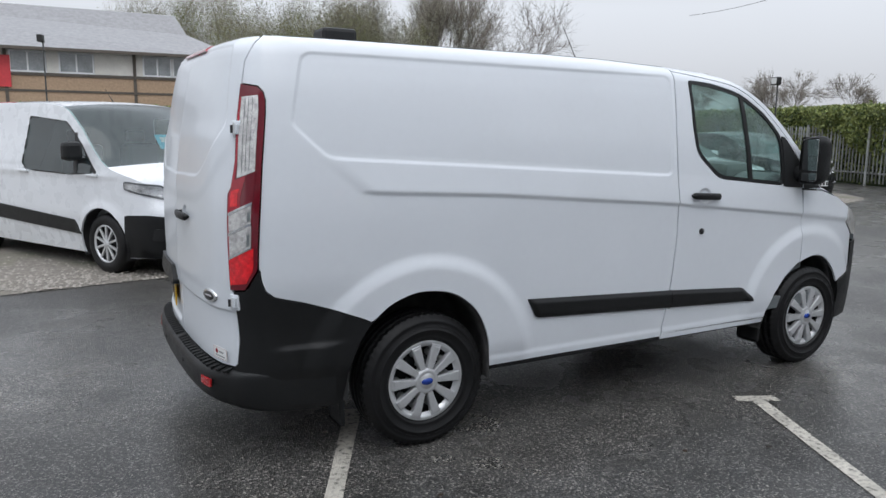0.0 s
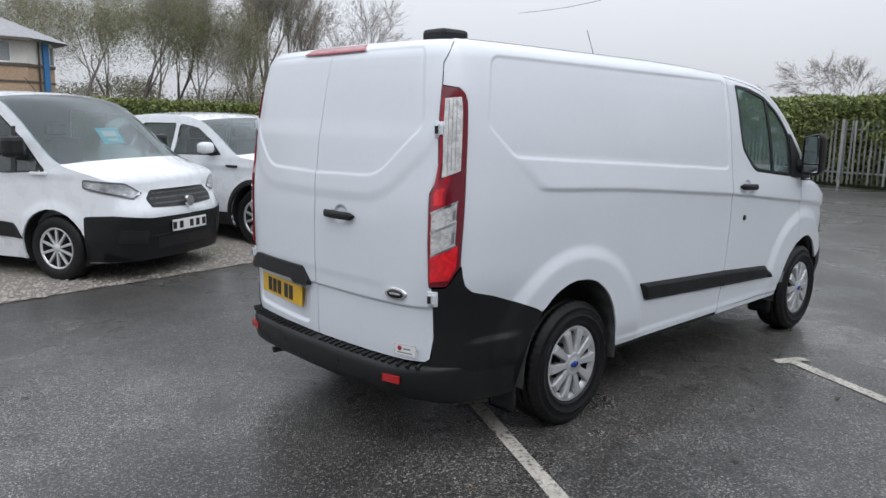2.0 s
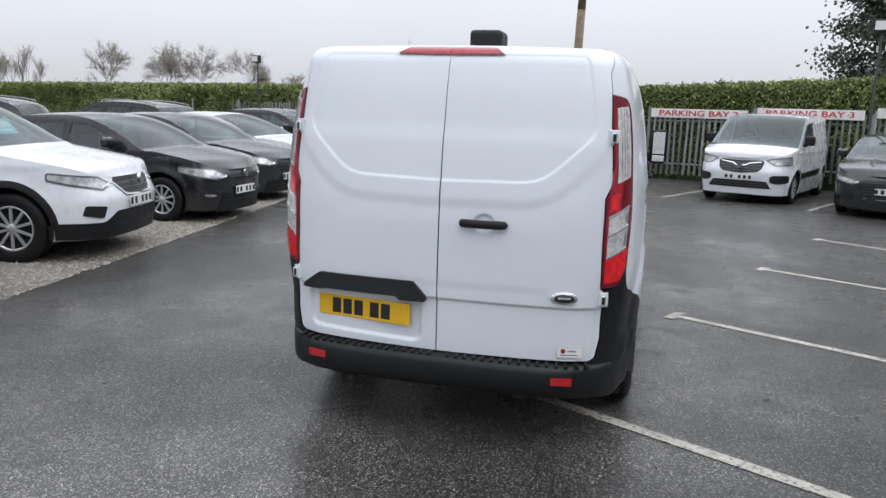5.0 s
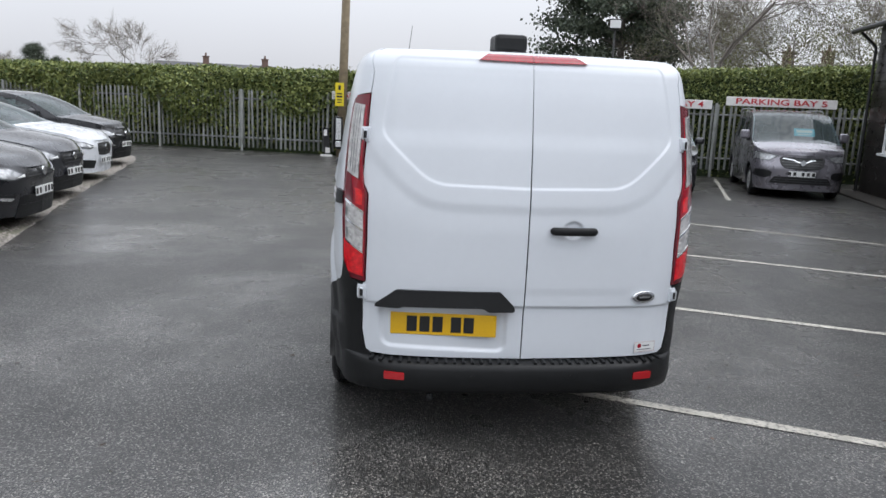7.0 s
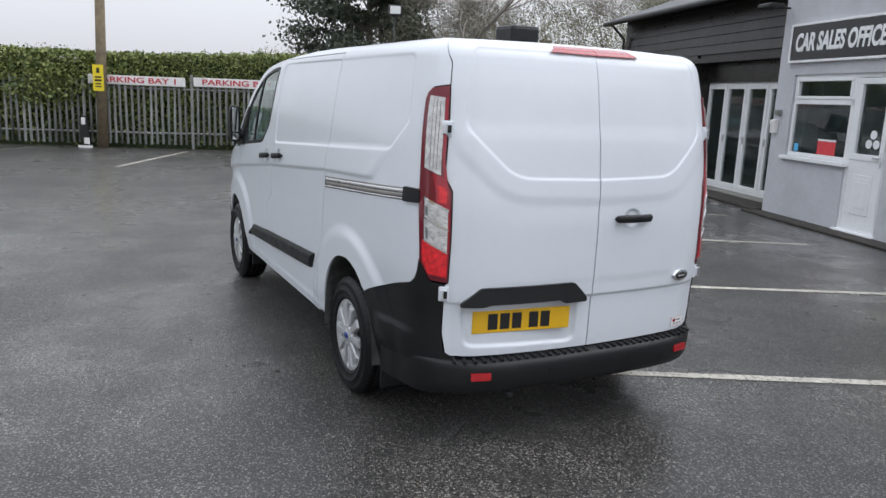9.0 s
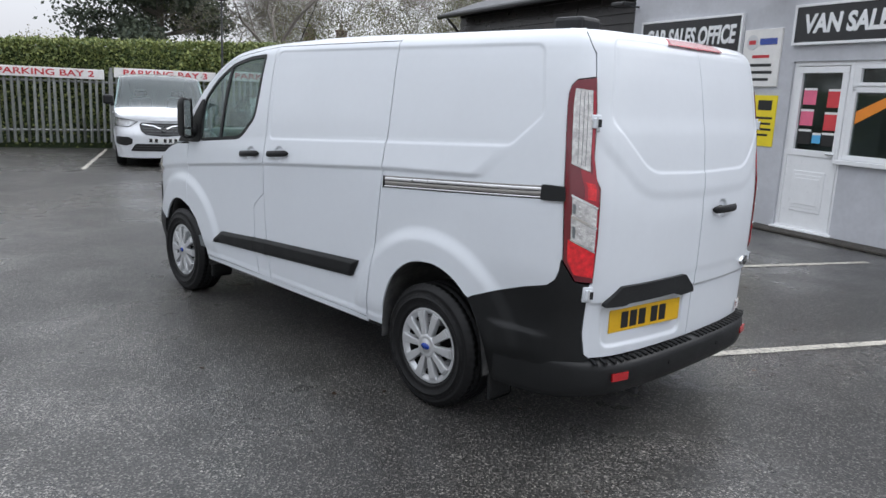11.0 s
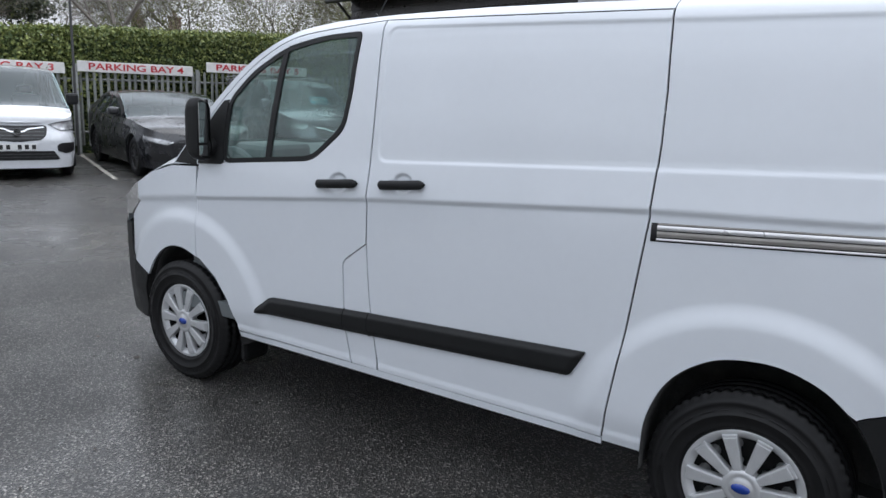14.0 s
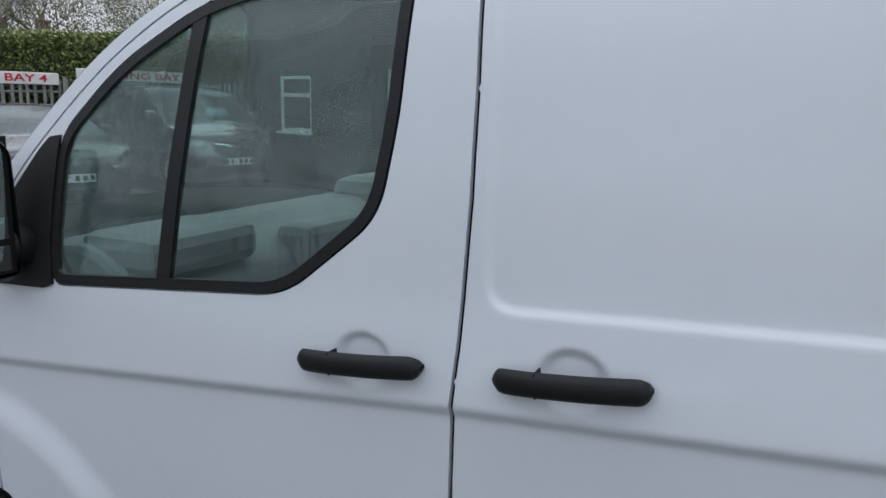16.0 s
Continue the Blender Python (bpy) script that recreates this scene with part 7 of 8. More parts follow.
# small white van at the head of the gravel row
car("small_van", heading(0.20, 4.13, -62), "small white panel van with a black lower bumper on gravel", "van", CAR_WHITE, 4.42, 1.84, 1.83, VAN_TOP, 1.14, VAN_WIN, (-0.86, -3.52), 0.32, 0.22,
    trim=0.0, grille=[[(0.0, 0.90), (0.42, 0.88), (0.50, 0.80), (0.46, 0.72), (0.0, 0.70)]], lower=[[(0.0, 0.62), (0.5, 0.62), (0.80, 0.66), (0.90, 0.65), (0.90, 0.26), (0.0, 0.22)], [(0.0, 0.27), (0.6, 0.28), (0.84, 0.31), (0.86, 0.27), (0.6, 0.235), (0.0, 0.225)]],
    fogs=[[(0.52, 0.50), (0.76, 0.52), (0.78, 0.40), (0.54, 0.37)], [(0.0, 0.42), (0.44, 0.42), (0.42, 0.31), (0.0, 0.31)]],
    lamp=[[(0.52, 0.86), (0.70, 0.96), (0.90, 1.00), (0.90, 0.91), (0.64, 0.80)]], roof_in=0.13, wheels=SILVER, plate_z=0.52, card=(0.10, 0.30, 0.20), split=[-1.12, -2.44], moulding=[(-1.22, 0.40), (-1.34, 0.55), (-3.0, 0.64), (-3.0, 0.47)], screen=(2, 5))
SUV_TOP = [(-0.04, 0.86), (-0.35, 0.98), (-0.95, 1.08), (-1.25, 1.13), (-1.65, 1.36), (-2.05, 1.55), (-2.6, 1.62), (-3.5, 1.60), (-4.15, 1.48), (-4.42, 1.14), (-4.52, 0.8)]
SUV_WIN = [[(-1.52, 1.12), (-1.75, 1.30), (-2.05, 1.46), (-2.42, 1.51), (-2.46, 1.10)], [(-2.54, 1.10), (-2.50, 1.515), (-3.2, 1.51), (-3.40, 1.14)], [(-3.46, 1.15), (-3.28, 1.50), (-3.7, 1.46), (-3.95, 1.25)]]
car("sports_utility_car", heading(2.60, 4.42, -76), "white sports utility car with black lower cladding on gravel", "car", CAR_WHITE, 4.55, 1.84, 1.65, SUV_TOP, 1.09, SUV_WIN, (-0.93, -3.63), 0.36, 0.26, trim=0.40,
    grille=[[(0.0, 0.90), (0.36, 0.88), (0.44, 0.80), (0.28, 0.66), (0.0, 0.64)]], lower=[[(0.0, 0.52), (0.45, 0.52), (0.62, 0.42), (0.90, 0.42), (0.90, 0.26), (0.0, 0.24)]],
    lamp=[[(0.46, 0.80), (0.62, 0.88), (0.92, 0.93), (0.92, 0.84), (0.62, 0.74)]], fogs=[[(0.60, 0.58), (0.78, 0.60), (0.80, 0.50), (0.64, 0.46)]], chrome=[[(0.0, 0.655), (0.29, 0.67), (0.45, 0.81), (0.44, 0.83), (0.27, 0.69), (0.0, 0.675)]],
    plate_z=0.60, card=(0.1, 0.40, 0.2), split=[-1.45, -2.50, -3.5], screen=(3, 5), rear_glass=(8, 9))
HATCH_TOP = [(-0.03, 0.74), (-0.32, 0.87), (-0.85, 0.97), (-1.12, 1.00), (-1.55, 1.22), (-1.95, 1.37), (-2.4, 1.425), (-3.1, 1.39), (-3.65, 1.26), (-3.95, 0.98), (-4.05, 0.7)]
HATCH_WIN = [[(-1.40, 1.0), (-1.62, 1.16), (-1.95, 1.30), (-2.30, 1.34), (-2.34, 0.97)], [(-2.42, 0.97), (-2.38, 1.345), (-3.0, 1.31), (-3.15, 1.05)]]
car("hatchback_car", heading(5.33, 4.71, -89), "glossy black hatchback car with bright daytime lamps on gravel", "car", CAR_BLACK, 4.06, 1.75, 1.44, HATCH_TOP, 0.96, HATCH_WIN, (-0.82, -3.41), 0.32, 0.17,
    grille=[[(0.0, 0.70), (0.36, 0.68), (0.42, 0.62), (0.0, 0.58)]], lower=[[(0.0, 0.42), (0.5, 0.42), (0.6, 0.22), (0.0, 0.20)]], lamp=[[(0.40, 0.66), (0.62, 0.76), (0.88, 0.80), (0.88, 0.70), (0.60, 0.60)]],
    fogs=[[(0.58, 0.44), (0.76, 0.46), (0.76, 0.36), (0.62, 0.34)]], chrome=[[(0.60, 0.40), (0.74, 0.42), (0.73, 0.38), (0.63, 0.37)]], plate_z=0.45, split=[-1.35, -2.38], screen=(3, 5), rear_glass=(8, 9))
car("hatchback_car", heading(7.73, 5.19, -92), "black hatchback car with a round nose badge on gravel", "car", CAR_DARK, 4.37, 1.80, 1.44, [(x * 1.06, z) for x, z in HATCH_TOP], 0.97, [[(x * 1.06, z) for x, z in w] for w in HATCH_WIN], (-0.88, -3.53), 0.325, 0.18,
    grille=[[(0.0, 0.74), (0.33, 0.73), (0.38, 0.62), (0.30, 0.54), (0.0, 0.53)]], lower=[[(0.0, 0.40), (0.6, 0.38), (0.7, 0.22), (0.0, 0.20)]], lamp=[[(0.42, 0.68), (0.66, 0.78), (0.90, 0.82), (0.90, 0.72), (0.60, 0.63)]],
    plate_z=0.44, split=[-1.42, -2.50], screen=(3, 5), rear_glass=(8, 9))
SEDAN_TOP = [(-0.03, 0.76), (-0.35, 0.88), (-1.0, 0.98), (-1.35, 1.01), (-1.85, 1.24), (-2.35, 1.40), (-2.8, 1.44), (-3.4, 1.40), (-4.15, 1.17), (-4.65, 1.10), (-4.93, 0.75)]
SEDAN_WIN = [[(-1.68, 1.01), (-1.95, 1.19), (-2.35, 1.335), (-2.72, 1.365), (-2.78, 0.99)], [(-2.86, 0.99), (-2.80, 1.365), (-3.35, 1.33), (-3.75, 1.16), (-3.80, 1.06)]]
car("saloon_car", heading(10.30, 5.53, -91), "white saloon car with a dark mesh grille on gravel", "car", CAR_WHITE, 4.95, 1.88, 1.45, SEDAN_TOP, 0.98, SEDAN_WIN, (-0.86, -3.77), 0.34, 0.17,
    grille=[[(0.0, 0.72), (0.28, 0.71), (0.34, 0.62), (0.28, 0.50), (0.0, 0.48)]], lower=[[(0.40, 0.40), (0.80, 0.44), (0.84, 0.30), (0.45, 0.26)]], lamp=[[(0.42, 0.66), (0.66, 0.74), (0.92, 0.80), (0.92, 0.72), (0.60, 0.62)]],
    plate_z=0.40, split=[-1.6, -2.83], screen=(3, 5), rear_glass=(7, 8))
CROSS_TOP = [(-0.03, 0.84), (-0.32, 0.96), (-0.85, 1.05), (-1.12, 1.08), (-1.55, 1.32), (-1.95, 1.48), (-2.4, 1.54), (-3.2, 1.51), (-3.8, 1.38), (-4.05, 1.08), (-4.12, 0.8)]
CROSS_WIN = [[(-1.40, 1.07), (-1.62, 1.25), (-1.95, 1.40), (-2.35, 1.45), (-2.40, 1.04)], [(-2.48, 1.04), (-2.43, 1.455), (-3.1, 1.43), (-3.3, 1.12)]]
car("crossover_car", heading(13.19, 6.0, -93), "dark crossover car with chrome grille trim on gravel", "car", CAR_BLACK, 4.15, 1.80, 1.56, CROSS_TOP, 1.03, CROSS_WIN, (-0.86, -3.46), 0.34, 0.21,
    grille=[[(0.0, 0.78), (0.36, 0.77), (0.44, 0.70), (0.0, 0.64)]], chrome=[[(0.10, 0.70), (0.42, 0.73), (0.42, 0.71), (0.10, 0.675)], [(0.50, 0.50), (0.74, 0.54), (0.74, 0.51), (0.52, 0.47)]], lower=[[(0.0, 0.44), (0.5, 0.44), (0.6, 0.25), (0.0, 0.23)]],
    lamp=[[(0.46, 0.74), (0.66, 0.82), (0.90, 0.88), (0.90, 0.78), (0.62, 0.68)]], plate_z=0.50, split=[-1.35, -2.44], screen=(3, 5), rear_glass=(8, 9))
car("hatchback_car", heading(15.4, 7.7, -93), "red hatchback car parked beyond the dark crossover", "car", CAR_RED, 4.06, 1.75, 1.44, HATCH_TOP, 0.96, HATCH_WIN, (-0.82, -3.41), 0.32, 0.17,
    lamp=[[(0.40, 0.66), (0.62, 0.76), (0.88, 0.80), (0.88, 0.70), (0.60, 0.60)]], grille=[[(0.0, 0.70), (0.36, 0.68), (0.42, 0.62), (0.0, 0.58)]], plate_z=0.45, split=[-1.35, -2.38], screen=(3, 5), rear_glass=(8, 9))
# second row behind, seen over the first
car("sports_utility_car", heading(13.6, 15.6, 88), "black sports utility car with roof rails in the second row", "car", CAR_DARK, 4.55, 1.84, 1.68, SUV_TOP, 1.09, SUV_WIN, (-0.93, -3.63), 0.36, 0.26, plate_z=0.6, split=[-1.45, -2.5], screen=(3, 5), rear_glass=(8, 9), rails=True)
car("sports_utility_car", heading(7.6, 16.0, 112), "dark sports utility car with silver roof rails in the second row", "car", CAR_DARK, 4.55, 1.84, 1.68, SUV_TOP, 1.09, SUV_WIN, (-0.93, -3.63), 0.36, 0.26, plate_z=0.6, split=[-1.45, -2.5], screen=(3, 5), rear_glass=(8, 9), rails=True)
car("hatchback_car", heading(5.0, 15.2, 112), "dark grey hatchback car in the second row", "car", CAR_DARK, 4.06, 1.75, 1.44, HATCH_TOP, 0.96, HATCH_WIN, (-0.82, -3.41), 0.32, 0.17, plate_z=0.45, split=[-1.35], screen=(3, 5), rear_glass=(8, 9))
# bays by the fence
CITY_TOP = [(-0.04, 0.92), (-0.35, 1.03), (-0.82, 1.13), (-1.08, 1.26), (-1.50, 1.58), (-1.85, 1.745), (-2.5, 1.80), (-3.6, 1.80), (-4.22, 1.76), (-4.34, 1.55), (-4.40, 0.9)]
CITY_GRILLE = dict(grille=[[(0.0, 0.875), (0.42, 0.885), (0.46, 0.85), (0.42, 0.72), (0.33, 0.65), (0.0, 0.62)], [(0.0, 0.475), (0.52, 0.475), (0.62, 0.33), (0.0, 0.33)]], chrome=[[(0.0, 0.79), (0.10, 0.80), (0.16, 0.835), (0.42, 0.865), (0.42, 0.85), (0.17, 0.815), (0.10, 0.775), (0.0, 0.765)]],
                   lamp=[[(0.47, 0.90), (0.62, 0.93), (0.90, 0.985), (0.91, 0.80), (0.66, 0.79)]], fogs=[[(0.57, 0.56), (0.64, 0.60), (0.86, 0.60), (0.87, 0.46), (0.70, 0.43), (0.58, 0.47)]], lower=[[(0.0, 0.265), (0.6, 0.265), (0.7, 0.20), (0.0, 0.20)]])
p3, p4, p5 = lot(12.05, 0.88), lot(11.20, -1.84), lot(12.12, -4.98)
car("small_van", heading(p3.x, p3.y, 158.5), "small white panel van with a dark grille by the fence", "van", CAR_WHITE, 4.42, 1.85, 1.83, CITY_TOP, 1.14, [[(-1.26, 1.18), (-1.50, 1.46), (-1.80, 1.63), (-2.26, 1.67), (-2.34, 1.17)]], (-0.86, -3.64), 0.325, 0.20,
    roof_in=0.13, plate_z=0.545, split=[-1.22, -2.42], moulding=[(-1.25, 0.50), (-1.2, 0.62), (-3.0, 0.66), (-3.0, 0.54)], screen=(2, 5), **CITY_GRILLE)
car("executive_car", heading(p4.x, p4.y, 163 - 3), "low black executive car beaded with rain by the fence", "car", CAR_BLACK, 4.97, 1.98, 1.42, SEDAN_TOP, 0.98, SEDAN_WIN, (-0.94, -3.85), 0.345, 0.15,
    grille=[[(0.0, 0.70), (0.46, 0.69), (0.52, 0.56), (0.44, 0.36), (0.0, 0.34)], [(0.60, 0.44), (0.84, 0.48), (0.86, 0.34), (0.62, 0.30)]], lamp=[[(0.50, 0.66), (0.70, 0.71), (0.93, 0.76), (0.93, 0.68), (0.62, 0.58)]],
    chrome=[[(0.0, 0.355), (0.44, 0.372), (0.44, 0.36), (0.0, 0.343)]], wheels=WHEEL_DARK, spokes=12, plate_z=0.50, split=[-1.6, -2.83], screen=(3, 5), rear_glass=(7, 8))
car("family_van", heading(p5.x, p5.y, 163 - 3), "metallic grey family van with side windows by the fence", "van", CAR_GREY, 4.42, 1.85, 1.83, CITY_TOP, 1.14,
    [[(-1.26, 1.18), (-1.50, 1.46), (-1.80, 1.63), (-2.26, 1.67), (-2.34, 1.17)], [(-2.44, 1.17), (-2.40, 1.67), (-3.3, 1.67), (-3.3, 1.17)], [(-3.4, 1.17), (-3.4, 1.66), (-4.0, 1.62), (-4.0, 1.20)]], (-0.86, -3.64), 0.325, 0.20,
    roof_in=0.13, plate_z=0.545, split=[-1.22, -2.42], rails=True, card=(0.18, 0.42, 0.2), screen=(2, 5), **CITY_GRILLE)


# ---- house, trees, distance ----
# slates, brick and cream are lightened to include the haze before the house
SLATE = mat("haze_paled_slates", (0.27, 0.27, 0.28), 0.6, vary=0.15, scale=5, bump=0.4, bump_scale=30)
BRICK = mat("buff_brick", (0.42, 0.30, 0.20), 0.85, vary=0.18, scale=10, bump=0.4, bump_scale=60)
CREAM = mat("cream_render", (0.74, 0.72, 0.67), 0.85, vary=0.07, scale=2)
TIMBER = mat("dark_timber", (0.10, 0.085, 0.07), 0.7, vary=0.2)
# pale base colour stands in for sky reflected by the panes
HOUSE_GLASS = mat("sky_toned_window_glass", (0.26, 0.28, 0.29), 0.08, vary=0.3, scale=1.5, coat=0.5)
OLD_BRICK = mat("old_sooty_brick", (0.16, 0.105, 0.085), 0.9, vary=0.25, scale=3)
BLUE_BOARD = mat("blue_board", (0.05, 0.20, 0.45), 0.5, vary=0.08)


def house(m):
    """A long low house: brick below, pale boards above, dark posts, a hipped slate roof with a small gable."""
    h = thing("house", m, "long house with cream upper walls, brick below and a slate roof", "house")
    L, D, e, r = 28.0, 9.0, 4.95, 7.45
    wing = [(0.0, 0.0), (1.55, 1.75), (1.55, D), (0.0, D)]
    part("brick_wall", boxed(-L, 0, 0, 0, D, 3.8), BRICK, h)
    part("upper_wall", boxed(-L, 0.02, 3.8, -0.01, D, e), CREAM, h)
    part("band", boxed(-L - 0.02, -0.06, 3.74, 0.03, 0.02, 3.88), TIMBER, h)
    part("band", boxed(-L - 0.02, -0.04, 3.02, 0.03, 0.02, 3.12), TIMBER, h)
    part("band", boxed(0.0, -0.06, 3.74, 0.06, D, 3.88), TIMBER, h)
    for nm, z0, z1, o, material in (("brick_wall", 0, 3.8, 0.0, BRICK), ("upper_wall", 3.8, e, -0.02, CREAM), ("band", 3.74, 3.88, 0.05, TIMBER), ("band", 3.02, 3.12, 0.03, TIMBER)):
        bm = bmesh.new()
        base = [bm.verts.new((x + o, y - o, z0)) for x, y in wing]
        up = bmesh.ops.extrude_face_region(bm, geom=[bm.faces.new(base)])["geom"]
        bmesh.ops.translate(bm, vec=(0, 0, z1 - z0), verts=[q for q in up if isinstance(q, bmesh.types.BMVert)])
        bmesh.ops.recalc_face_normals(bm, faces=bm.faces)
        part(nm, bm, material, h)
    for x in (-3.7, -9.1, -12.5, -17, -22):
        part("timber_post", boxed(x - 0.07, -0.07, 0.3, x + 0.07, 0.02, e), TIMBER, h)
    for x, w in ((-2.66, 1.34), (-1.30, 1.34), (-6.2, 1.5), (-8.2, 1.5), (-11.0, 1.3), (-15.5, 1.3), (-20, 1.3)):
        win = thing("window", Matrix.Identity(4), "", "")
        win.parent = h
        part("window_glass", boxed(x - w / 2, -0.01, 3.92, x + w / 2, 0.03, 4.80), HOUSE_GLASS, win)
        for a in (x - w / 2, x - 0.04, x + w / 2 - 0.08):
            part("window_frame", boxed(a, -0.06, 3.90, a + 0.07, 0.02, 4.84), UPVC, win)
        for z in (3.88, 4.78):
            part("window_frame", boxed(x - w / 2, -0.06, z, x + w / 2, 0.02, z + 0.08), UPVC, win)
    v = [(-L - 0.6, -0.7, e), (0.25, -0.7, e), (2.25, D + 0.7, e), (-L - 0.6, D + 0.7, e), (-L + 4, D / 2, r), (-1.15, D / 2, r), (-0.75, D / 2 - 1.4, r - 1.15), (-0.75, D / 2 + 1.4, r - 1.15), (2.25, 1.35, e)]
    f = [(0, 1, 6, 5, 4), (2, 3, 4, 5, 7), (1, 8, 6), (8, 2, 7, 6), (3, 0, 4), (3, 2, 8, 1, 0)]
    mesh_object("roof", v, f, SLATE, h, smooth=False)
    mesh_object("gable", [v[5], v[6], v[7]], [(0, 1, 2)], TIMBER, h, smooth=False)
    part("gutter", boxed(-L - 0.6, -0.78, e - 0.12, 0.1, -0.66, e + 0.02), TIMBER, h)
    slant = Matrix.Rotation(math.atan2(1.75, 1.55), 4, "Z")
    part("blue_board", boxed(1.25, -0.10, 2.6, 1.75, -0.03, e - 0.06, m=slant), BLUE_BOARD, h)
    part("downpipe", boxed(0.86, -0.10, 0.4, 0.94, -0.03, e - 0.06, m=slant), TIMBER, h)
    win = thing("window", Matrix.Identity(4), "", "")
    win.parent = h
    part("window_glass", boxed(1.84, -0.02, 3.95, 2.24, 0.05, 4.74, m=slant), HOUSE_GLASS, win)
    for a in (1.82, 2.22):
        part("window_frame", boxed(a, -0.06, 3.92, a + 0.06, 0.04, 4.78, m=slant), UPVC, win)
    part("red_panel", boxed(-9.6, -0.10, 3.2, -8.9, -0.02, 4.6), RED_CARD, h)
    return h


house(pose(6.9, 35.2, 0, 0, 0, -2))


def grow(rng, verts, faces, tips, p, d, length, r, depth, spread, up, thin=0.007):
    """One limb of a tree with its own limbs, as tapered rods of four sides."""
    steps = 3 if depth > 1 else 2
    for i in range(steps):
        d = (d + Vector(rng.normal(0, 0.10, 3)) + Vector((0, 0, up))).normalized()
        q = p + d * (length / steps)
        r1 = r * (0.86 if i < steps - 1 else 0.75)
        side = d.orthogonal().normalized()
        other = d.cross(side)
        b = len(verts)
        k = 5 if r > 0.05 else 3
        for c, rad in ((p, r), (q, r1)):
            for j in range(k):
                a = 2 * math.pi * j / k
                verts.append(c + side * (rad * math.cos(a)) + other * (rad * math.sin(a)))
        faces.extend([(b + j, b + (j + 1) % k, b + k + (j + 1) % k, b + k + j) for j in range(k)])
        p, r = q, r1
        if depth > 0 and (i > 0 or depth < 3):
            for _ in range(2 if i == steps - 1 else 1 + int(rng.integers(0, 2))):
                side = d.orthogonal().normalized()
                side.rotate(Matrix.Rotation(rng.uniform(0, 2 * math.pi), 3, d))
                nd = (d + side * rng.uniform(0.5, 1.1) * spread).normalized()
                grow(rng, verts, faces, tips, p, nd, length * rng.uniform(0.58, 0.8), max(thin, r * 0.62), depth - 1, spread, up, thin)
    tips.append(p)


def bare_tree(place, height, seed, label, spread=0.8, up=0.05, depth=5, leaf=None, leaves=0, name="bare_tree", girth=0.022, thin=0.007, twigs=0):
    """A tapered trunk with limbs and twigs; leaf: a material for a thin crown of small leaves."""
    rng = np.random.default_rng(seed)
    t = thing(name, pose(*place), label, "tree")
    verts, faces, tips = [], [], []
    grow(rng, verts, faces, tips, Vector((0, 0, 0)), Vector((0, 0, 1)), height * 0.40, height * girth, depth, spread, up, thin)
    k = height / max(v.z for v in verts)
    verts = [v * k for v in verts]
    mesh_object("trunk", verts, faces, BARK, t, smooth=False)
    pts = np.array([tuple(q * k) for q in tips])
    if twigs:
        a = pts[rng.integers(0, len(pts), twigs)]
        out = a * (1, 1, 0) / (np.linalg.norm(a[:, :2], axis=1)[:, None] + 0.3)
        d = rng.normal(0, 0.6, (twigs, 3)) + out * 0.5 + (0, 0, up * 6 + 0.25)
        d /= np.linalg.norm(d, axis=1)[:, None]
        b = a + d * height * rng.uniform(0.02, 0.07, (twigs, 1))
        w = np.cross(d, rng.normal(size=(twigs, 3)))
        w *= 0.00065 * height / (np.linalg.norm(w, axis=1)[:, None] + 1e-6)
        v = np.stack([a - w, a + w, b + w * 0.5, b - w * 0.5], 1).reshape(-1, 3)
        q = quick_mesh("branchwork", v, np.arange(4 * twigs).reshape(-1, 4), TWIG)
        q.parent = t
    if leaf:
        low = rng.uniform(0, 1, (leaves, 1)) ** 3 * 0.35
        c = pts[rng.integers(0, len(pts), leaves)] * (1 - low * (0.3, 0.3, 1.0)) + rng.normal(0, height * 0.035, (leaves, 3))
        v, f = leaf_cloud(rng, c, height * 0.0031)
        q = quick_mesh("crown", v, f, leaf)
        q.parent = t
    return t


def pine(place, height, seed, label):
    """A dark pine: bare lower trunk, level limbs, crown of many needle clumps with gaps."""
    rng = np.random.default_rng(seed)
    t = thing("pine_tree", pose(*place), label, "tree")
    bm = bmesh.new()
    tube(bm, (0, 0, 0), (0.3, 0.1, height * 0.95), height * 0.022, height * 0.006, 9)
    c = []
    for i in range(72):
        z = height * rng.uniform(0.26, 0.97) ** 0.85
        a, w = rng.uniform(0, 2 * math.pi), height * 0.34 * (1.12 - (z / height) ** 2.2 * 0.85) * rng.uniform(0.55, 1.1)
        q = (w * math.cos(a), w * math.sin(a), z + rng.uniform(-0.03, 0.05) * height)
        tube(bm, (0.2 * z / height, 0, z - 0.04 * height), q, 0.006 * height, 0.0016 * height, 5)
        for s in (0.4, 0.66, 0.85, 1.0):
            m = int(300 * s * min(1.0, height / 9) ** 2)
            c.append(np.array(q) * (s, s, 1) + rng.normal(0, 1, (m, 3)) * (0.040 * height, 0.040 * height, 0.022 * height) * (0.6 + s * 0.5))
    part("trunk", bm, BARK, t)
    v, f = leaf_cloud(rng, np.concatenate(c), 0.0084 * height)
    q = quick_mesh("crown", v, f, PINE_LEAF)
    q.parent = t
    return t


def toward(az, dist, x0=-2.0, y0=0.0):
    return (x0 + dist * math.cos(radians(az)), y0 + dist * math.sin(radians(az)), 0)


pine(toward(-19.7, 44, -4.2, 1.0), 12.6, 5, "dark spreading pine behind the hedge")
bare_tree(toward(-26.6, 33, -4.4, 0.8), 10.0, 11, "bare spreading tree behind the hedge", 0.95, 0.02, 6)
